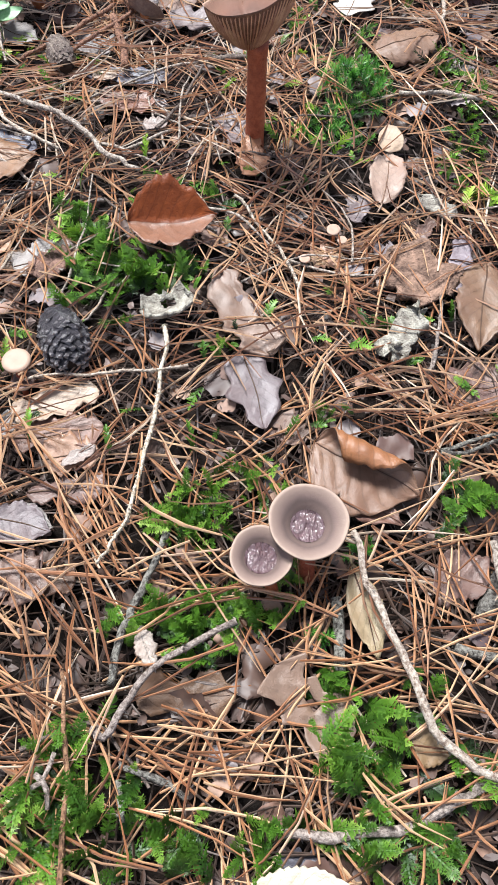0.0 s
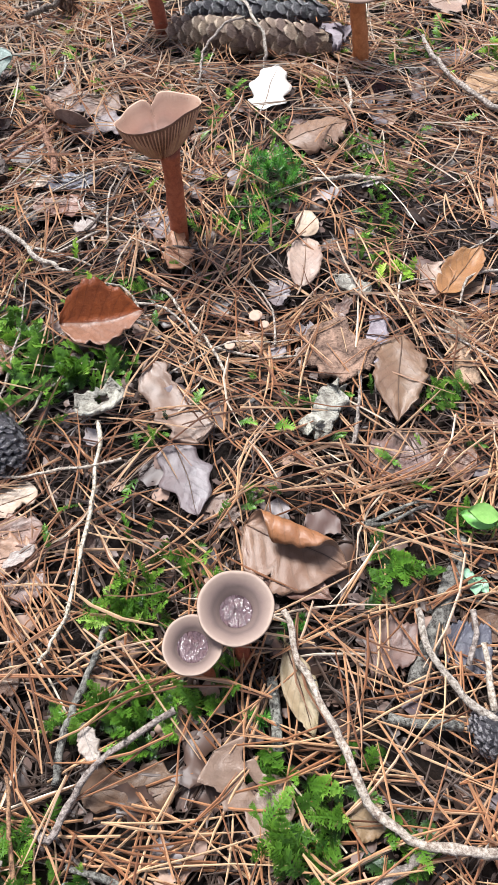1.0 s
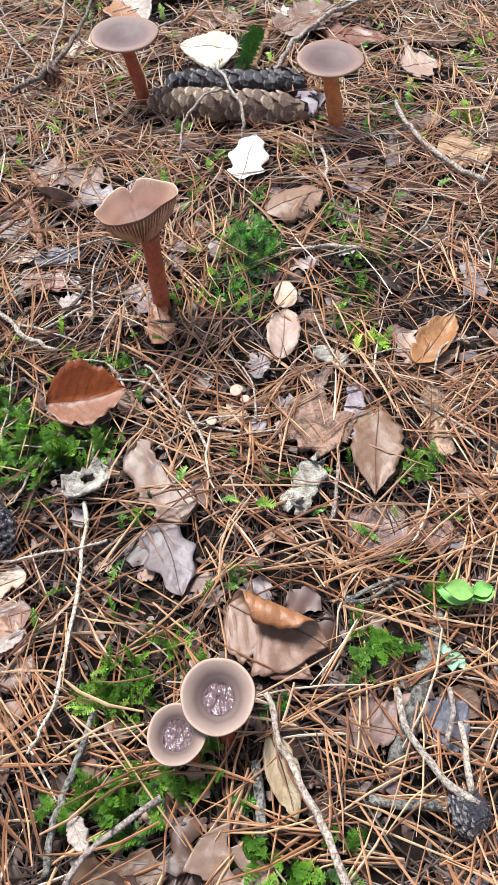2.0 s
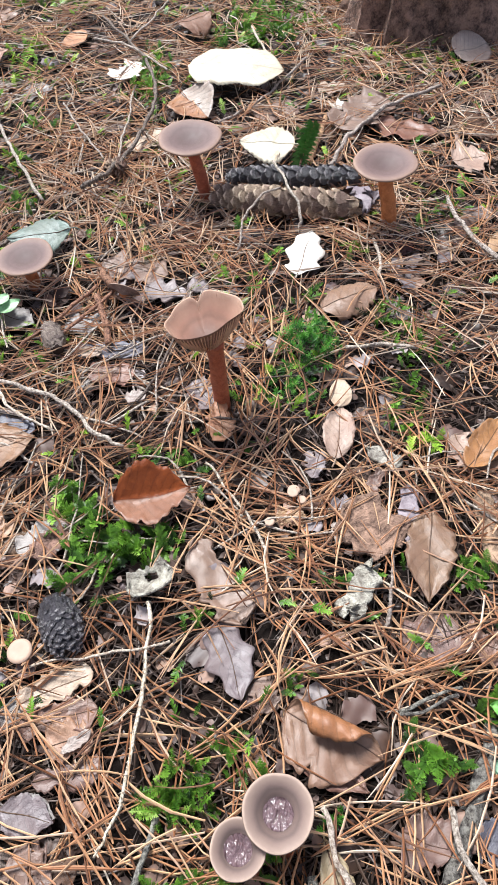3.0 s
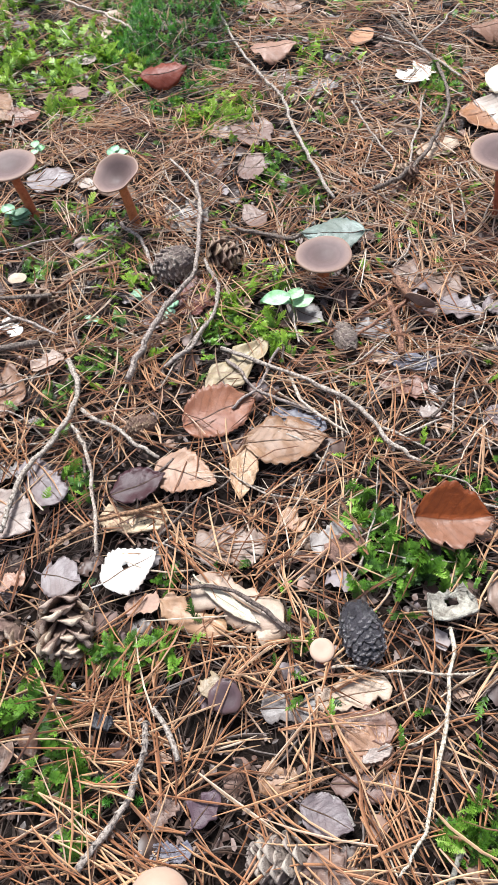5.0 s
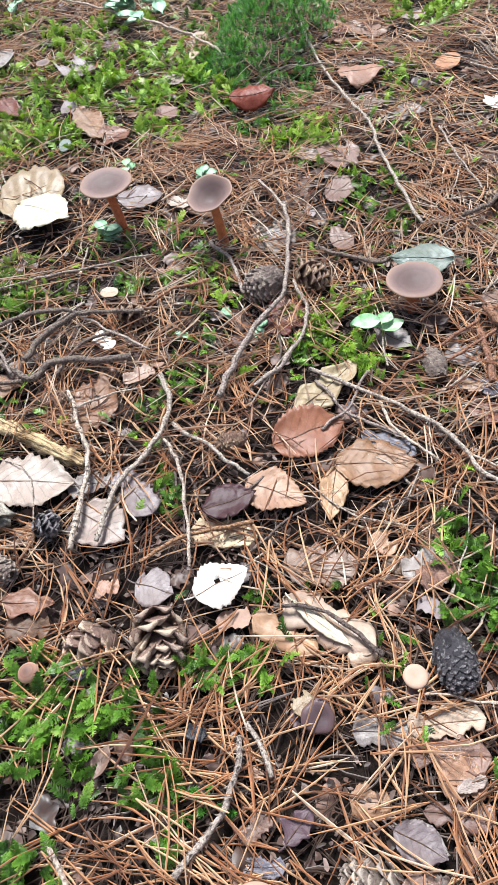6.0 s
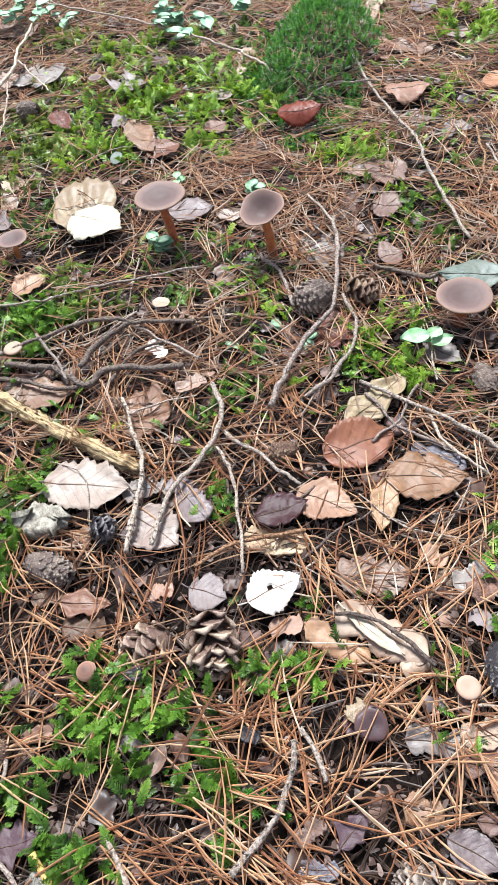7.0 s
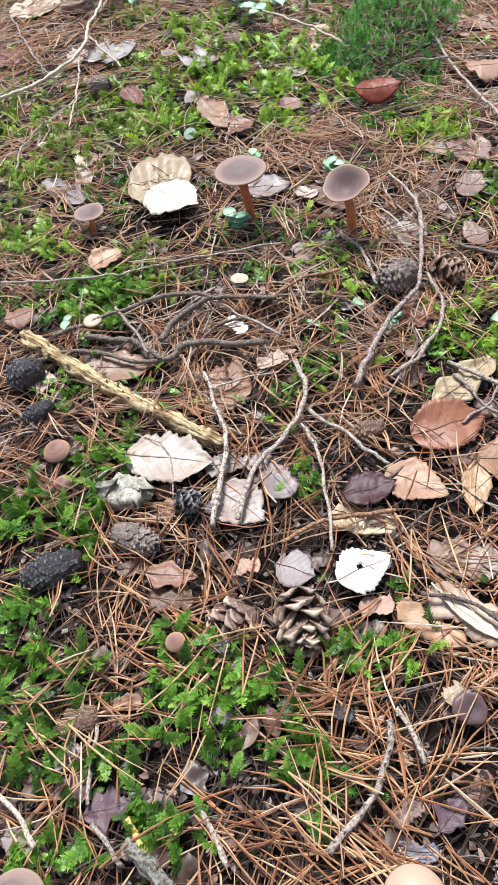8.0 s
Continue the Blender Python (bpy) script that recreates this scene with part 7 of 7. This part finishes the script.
# shoot and stub behind the spruce cones
spruce_tip('short dark green spruce shoot tip', (0.1559, 0.9475, 0.008), (0.1298, 0.8557, 0.012))
twig('orange-brown broken twig beside a spruce shoot', 'brown', [(0.1763, 0.9726, 0.006), (0.1578, 0.9132, 0.006), (0.1411, 0.864, 0.006)], 0.0043, 0.0048)
leaf('grey broken bark stub beside a spruce cone', 'bark', 'lilac', 0.1934, 0.7752, -4.3, 0.0309, 0.0544, thick=0.012, z=0.006, cup=-0.5)

# small dark chips
leaf('small black wet chip in moss', 'torn', 'black', -0.4246, 0.1885, 3.5, 0.0304, 0.0179, z=0.006, thick=0.002)
leaf('small black wet chip in needles', 'torn', 'black', -0.3028, 0.1675, 3.2, 0.0174, 0.0117, z=0.006, thick=0.002)
leaf('purple-brown leaf over a mushroom cap', 'torn', 'purple', -0.2220, 0.1987, -10.6, 0.0228, 0.0275, z=0.006)
twig('short dark wet stick beside a mushroom', 'dark', [(-0.0244, 0.5872, 0.006), (-0.0077, 0.5845, 0.006), (0.0119, 0.5867, 0.006)], 0.0034, 0.0030, name='stick')

# the foot of a tree, bark split into plates
def stump(label, x, y, rad, height):
    root = new("tree_stump")
    root.location = (x, y, -0.03)
    tagged(root, label, "tree stump")
    seg, rows = 72, 22
    v, uv = [], []
    for i in range(rows):
        z = height * i / (rows - 1)
        flare = 1 + 0.55 * math.exp(-z / 0.07)
        for k in range(seg):
            a = 2 * math.pi * k / seg
            ridge = abs(noise.noise((math.cos(a) * 5, math.sin(a) * 5, z * 6))) * 0.3 + 0.09 * noise.noise((math.cos(a) * 14, math.sin(a) * 14, z * 24))
            root_lobe = 0.16 * math.sin(a * 5 + 1) * math.exp(-z / 0.08)
            r = rad * (flare + root_lobe + ridge)
            v.append((r * math.cos(a), r * math.sin(a), z))
    f = [(i * seg + k, i * seg + (k + 1) % seg, (i + 1) * seg + (k + 1) % seg, (i + 1) * seg + k) for i in range(rows - 1) for k in range(seg)]
    child("bark", mesh("bark", v, f, [BARK["dark"]], smooth=False), root, "dark furrowed bark")
    tv = v[-seg:] + [(0, 0, height * 1.01)]
    child("cut_top", mesh("cut_top", tv, [(k, (k + 1) % seg, seg) for k in range(seg)], [TWIG["grey"]]), root, "grey weathered cut wood")
    return root


stump("dark furrowed foot of a cut tree", 0.40, 1.33, 0.125, 0.32)


# ---- litter that nobody could count ----
def in_view_strip(x, y):
    return (x > -0.58 - 0.66 * y) & (x < 0.26 + 0.28 * y)


def rise_many(x, y):
    return np.array([rise(a, b) for a, b in zip(x, y)])


def scatter(rng, n, power):
    """Places over the strip of ground, denser towards the near edge."""
    px, py = [], []
    while len(px) < n:
        x, y = rng.uniform(-1.75, 0.8, n), -0.14 + 1.95 * rng.random(n) ** power
        ok = in_view_strip(x, y)
        px += list(x[ok])
        py += list(y[ok])
    return np.array(px[:n]), np.array(py[:n])


def needles(label, n, seed, mat, z0, z1, wide, lengths, steep, power, bundle=0.55, thin_moss=0.0, even=0.6, clumpy=2.0, near_y=-1.0, rings=4):
    """Fallen pine needles, most of them in pairs joined at the base, gently bowed."""
    rng = np.random.default_rng(seed)
    x, y = scatter(rng, n, power)
    clump = np.array([0.5 * noise.noise((a * 9, b * 9, 33.0)) + 0.9 * noise.noise((a * 23, b * 23, 7.0)) for a, b in zip(x, y)])
    some = (y > near_y + 0.25 * rng.random(n)) & (rng.random(n) < np.clip(even + clumpy * clump, 0.06, 1.0))
    x, y = x[some], y[some]
    n = len(x)
    if thin_moss:
        keep = np.ones(n, bool)
        for mx, my, rx, ry in MOSS_PLACES:
            keep &= ~((((x - mx) / rx) ** 2 + ((y - my) / ry) ** 2 < 0.9) & (rng.random(n) < thin_moss))
        x, y = x[keep], y[keep]
    n = len(x)
    flow = np.array([noise.noise((a * 7, b * 7, seed)) for a, b in zip(x, y)]) * 3.4
    ang = np.where(rng.random(n) < bundle, flow + rng.normal(0, 0.45, n), rng.random(n) * 6.283)
    ang += np.where(rng.random(n) < 0.5, 0, math.pi)
    ln = rng.uniform(*lengths, n)
    mate = rng.random(n) < 0.6
    x, y, ln = np.concatenate([x, x[mate]]), np.concatenate([y, y[mate]]), np.concatenate([ln, ln[mate] * rng.uniform(0.9, 1.05, mate.sum())])
    first = ang
    ang = np.concatenate([ang, ang[mate] + rng.normal(0, 0.16, mate.sum())])
    lift = rng.uniform(z0, z1, n)
    slope = rng.normal(0, steep, n)
    lift, slope = np.concatenate([lift, lift[mate]]), np.concatenate([slope, slope[mate] + rng.normal(0, 0.03, mate.sum())])
    bow = np.clip(rng.normal(0, 0.055, n), -0.13, 0.13)
    bow = np.concatenate([bow, bow[mate] + rng.normal(0, 0.012, mate.sum())])
    arch = rng.uniform(-0.01, 0.03, len(x))
    n = len(x)
    z = rise_many(x, y) + 0.013 + lift
    s = np.linspace(0, 1, rings)
    dx, dy = np.cos(ang), np.sin(ang)
    cx = x[:, None] + ln[:, None] * (s[None] * dx[:, None] - (bow[:, None] * 4 * s * (1 - s)) * dy[:, None])
    cy = y[:, None] + ln[:, None] * (s[None] * dy[:, None] + (bow[:, None] * 4 * s * (1 - s)) * dx[:, None])
    cz = z[:, None] + ln[:, None] * (np.sin(slope)[:, None] * (s[None] - 0.5) + arch[:, None] * 4 * s * (1 - s))
    bare = under_leaf(cx, cy, 0.92).any(axis=1) & (rng.random(n) < 0.82) & (lift > -0.006)
    cx, cy, cz, dx, dy = cx[~bare], cy[~bare], cz[~bare], dx[~bare], dy[~bare]
    n = len(cx)
    r = wide * np.interp(s, (0.0, 0.33, 0.67, 1.0), (0.85, 1.0, 0.95, 0.3))[None] * rng.uniform(0.75, 1.2, n)[:, None]
    verts = np.zeros((n, rings, 3, 3))
    for k, (a, b) in enumerate(((-1.0, -0.35), (1.0, -0.35), (0.0, 0.75))):
        verts[:, :, k, 0] = cx - dy[:, None] * r * a
        verts[:, :, k, 1] = cy + dx[:, None] * r * a
        verts[:, :, k, 2] = cz + r * b
    one = []
    for i in range(rings - 1):
        for k in range(3):
            a, b = i * 3 + k, i * 3 + (k + 1) % 3
            one.append((a, b, b + 3, a + 3))
    f = (np.array(one)[None] + (np.arange(n) * 3 * rings)[:, None, None]).reshape(-1, 4)
    ob = bulk("pine_needle_litter", verts.reshape(-1, 3), f, mat)
    return tagged(ob, label, "pine needles", kind="stuff")


def flakes(label, n, seed, size, z0, z1, mat):
    """Crumbs of leaf and bark: small uneven bent plates."""
    rng = np.random.default_rng(seed)
    x, y = scatter(rng, n, 1.25)
    z = rise_many(x, y) + 0.013 + rng.uniform(z0, z1, n)
    a = np.linspace(0, 2 * math.pi, 7, endpoint=False)
    rad = size * rng.uniform(0.3, 1.0, n)[:, None] * rng.uniform(0.55, 1.2, (n, 7))
    sq = rng.uniform(0.35, 0.9, n)[:, None]
    yaw, tx, ty = rng.random(n)[:, None] * 6.28, rng.normal(0, 0.3, n)[:, None], rng.normal(0, 0.3, n)[:, None]
    lx, ly = rad * np.cos(a), rad * np.sin(a) * sq
    vx, vy = lx * np.cos(yaw) - ly * np.sin(yaw), lx * np.sin(yaw) + ly * np.cos(yaw)
    vz = vx * tx + vy * ty + rng.normal(0, 0.08, (n, 7)) * rad
    ring = np.stack([x[:, None] + vx, y[:, None] + vy, z[:, None] + vz], -1)
    mid = np.stack([x, y, z + 0.05 * size], -1)[:, None]
    verts = np.concatenate([ring, mid], 1)
    one = np.array([(k, (k + 1) % 7, 7) for k in range(7)])
    f = (one[None] + (np.arange(n) * 8)[:, None, None]).reshape(-1, 3)
    return tagged(bulk("leaf_litter", verts.reshape(-1, 3), f, mat), label, "leaf litter", kind="stuff")


def leaf_bits(label, n, seed, lengths, z0, z1, mat):
    """Torn, curled pieces of old leaves, half sunk in the litter."""
    rng = np.random.default_rng(seed)
    nu, nv = 12, 5
    u, w = np.linspace(0, 1, nu), np.linspace(-1, 1, nv)
    kinds = []
    for k in range(9):
        h = np.array([[half_width(("torn", "oak", "torn")[k % 3], a, sd, seed + k * 5.3) for a in u] for sd in (-1, 1)])
        g = np.zeros((nu, nv, 3))
        for i in range(nu):
            for j in range(nv):
                g[i, j] = (u[i] - 0.5, 0.36 * w[j] * (h[0][i] if w[j] < 0 else h[1][i]),
                           0.10 * noise.noise((u[i] * 3 + k, w[j] * 1.4, seed)) + 0.05 * noise.noise((u[i] * 8, w[j] * 3, k + seed)) + 0.03 * noise.noise((u[i] * 19, w[j] * 6, k + seed)) + (0.07 * math.sin(k * 2.1)) * w[j] * w[j])
        kinds.append(g.reshape(-1, 3))
    x, y = scatter(rng, n, 1.1)
    z = rise_many(x, y) + 0.013 + rng.uniform(z0, z1, n)
    out = np.zeros((n, nu * nv, 3))
    for i in range(n):
        m = np.array(Euler((rng.normal(0, 0.16), rng.normal(0, 0.16), rng.random() * 6.28)).to_matrix())
        out[i] = kinds[i % 9] @ m.T * rng.uniform(*lengths) + (x[i], y[i], z[i])
    one = np.array(grid_faces(nu, nv))
    f = (one[None] + (np.arange(n) * nu * nv)[:, None, None]).reshape(-1, 4)
    return tagged(bulk("leaf_litter", out.reshape(-1, 3), f, mat, True), label, "leaf litter", kind="stuff")


def dead_stems(label, n, seed, mat, lengths, rad, near_y):
    """Thin dead stalks and twig ends lying among the needles."""
    rng = np.random.default_rng(seed)
    x, y = scatter(rng, n * 3, 0.9)
    ok = (y > near_y) & (np.array([noise.noise((a * 3.1, b * 3.1, seed)) for a, b in zip(x, y)]) > -0.15)
    x, y = x[ok][:n], y[ok][:n]
    allv, allf, base = [], [], 0
    for px, py in zip(x, y):
        a, ln = rng.random() * 6.28, rng.uniform(*lengths)
        b = a + rng.normal(0, 0.5)
        p0 = np.array((px, py, rise(px, py) + 0.013 + rng.uniform(-0.004, 0.004)))
        p1 = p0 + np.array((math.cos(a), math.sin(a), rng.uniform(0.0, 0.14))) * ln * 0.5
        p2 = p1 + np.array((math.cos(b), math.sin(b), rng.uniform(-0.14, 0.05))) * ln * 0.5
        r = rad * rng.uniform(0.6, 1.3)
        line = smooth_line([p0, p1, p2], 8) + rng.normal(0, 0.0006, (8, 3))
        v, f = tube(line, np.linspace(r, r * 0.6, 8), 5, 0.3, px * 50)
        allv.append(np.array(v)), allf.append(np.array([q for q in f if len(q) == 4]) + base)
        base += len(v)
    return tagged(bulk("dead_twig_litter", np.vstack(allv), np.vstack(allf), mat, True), label, "twigs", kind="stuff")


def sparse_moss(label, n, seed, colour, size, near_y):
    """Single moss shoots scattered through the litter, in drifts."""
    rng = np.random.default_rng(seed)
    x, y = scatter(rng, n * 4, 0.8)
    drift = np.array([noise.noise((a * 6, b * 6, seed)) for a, b in zip(x, y)])
    ok = (y > near_y) & (drift > 0.05) & ~under_leaf(x, y, 1.0)
    x, y = x[ok][:n], y[ok][:n]
    allv, allf, tones, base = [], [], [], 0
    for i, (px, py) in enumerate(zip(x, y)):
        tv, tf = FRONDS[(("feather", "plume")[i % 2], False)][i % 5]
        spin = Euler((rng.normal(0, 0.4), -0.1 - 0.7 * rng.random(), rng.random() * 6.283)).to_matrix()
        w = tv @ np.array(spin).T * size * rng.uniform(0.5, 1.1)
        w[:, :2] -= w[:, :2].mean(axis=0)
        allv.append(w + np.array((px, py, rise(px, py) + 0.006 + 0.008 * rng.random()))), allf.append(tf + base)
        # root ends coloured darker than tips, standing for shade among the litter
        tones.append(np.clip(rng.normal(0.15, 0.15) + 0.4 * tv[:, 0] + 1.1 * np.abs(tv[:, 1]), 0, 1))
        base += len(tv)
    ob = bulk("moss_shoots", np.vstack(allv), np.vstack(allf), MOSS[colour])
    ob.data.attributes.new("shade_tone", "FLOAT", "POINT").data.foreach_set("value", np.concatenate(tones).astype(np.float32))
    return tagged(ob, label, "moss", kind="stuff")


sparse_moss("single yellow-green moss shoots among the needles", 1400, 21, "yellow", 0.022, 0.42)
sparse_moss("single green moss shoots among the needles", 1100, 22, "bright", 0.022, 0.0)
needles("weathered grey-brown pine needles matted on the soil, gap shade painted in", 29000, 3, NEEDLE_OLD, -0.011, -0.003, 0.00062, (0.03, 0.065), 0.09, 1.05, 0.3, 0.0, 0.8, 0.5, rings=3)
flakes("crumbs of brown leaves and bark in the litter", 24000, 8, 0.0052, -0.011, -0.003, FLAKE)
leaf_bits("broken old brown leaves in the litter", 480, 9, (0.02, 0.042), -0.010, -0.003, FLAKE)
leaf_bits("scraps of pinkish-brown leaves among the needles", 520, 31, (0.012, 0.032), -0.010, -0.001, SCRAP_PINK)
leaf_bits("scraps of grey dead leaves among the needles", 320, 32, (0.012, 0.030), -0.010, 0.0, SCRAP_GREY)
leaf_bits("scraps of dark wet leaves in the litter", 420, 33, (0.014, 0.036), -0.010, -0.001, SCRAP_DARK)
dead_stems("thin grey dead stalks among the needles", 700, 14, TWIG["grey"], (0.04, 0.12), 0.0012, 0.3)
dead_stems("thin dark dead twig ends in the litter", 260, 15, TWIG["dark"], (0.03, 0.09), 0.0014, 0.0)
needles("orange-brown fallen pine needles covering the ground", 26500, 4, NEEDLE, -0.006, 0.005, 0.0007, (0.042, 0.085), 0.10, 0.96, 0.5, 0.7)
needles("loose pale pine needles lying on top", 7600, 5, NEEDLE, 0.003, 0.012, 0.0007, (0.045, 0.085), 0.12, 0.96, 0.5, 0.3)
# extra pale layer: brightens the far litter in place of haze and glare
needles("pale pine needles on the farther litter, haze painted in", 8000, 6, NEEDLE_FAR_PALE, -0.002, 0.008, 0.00065, (0.04, 0.075), 0.10, 0.9, 0.5, 0.65, 0.7, 1.2, 0.45)
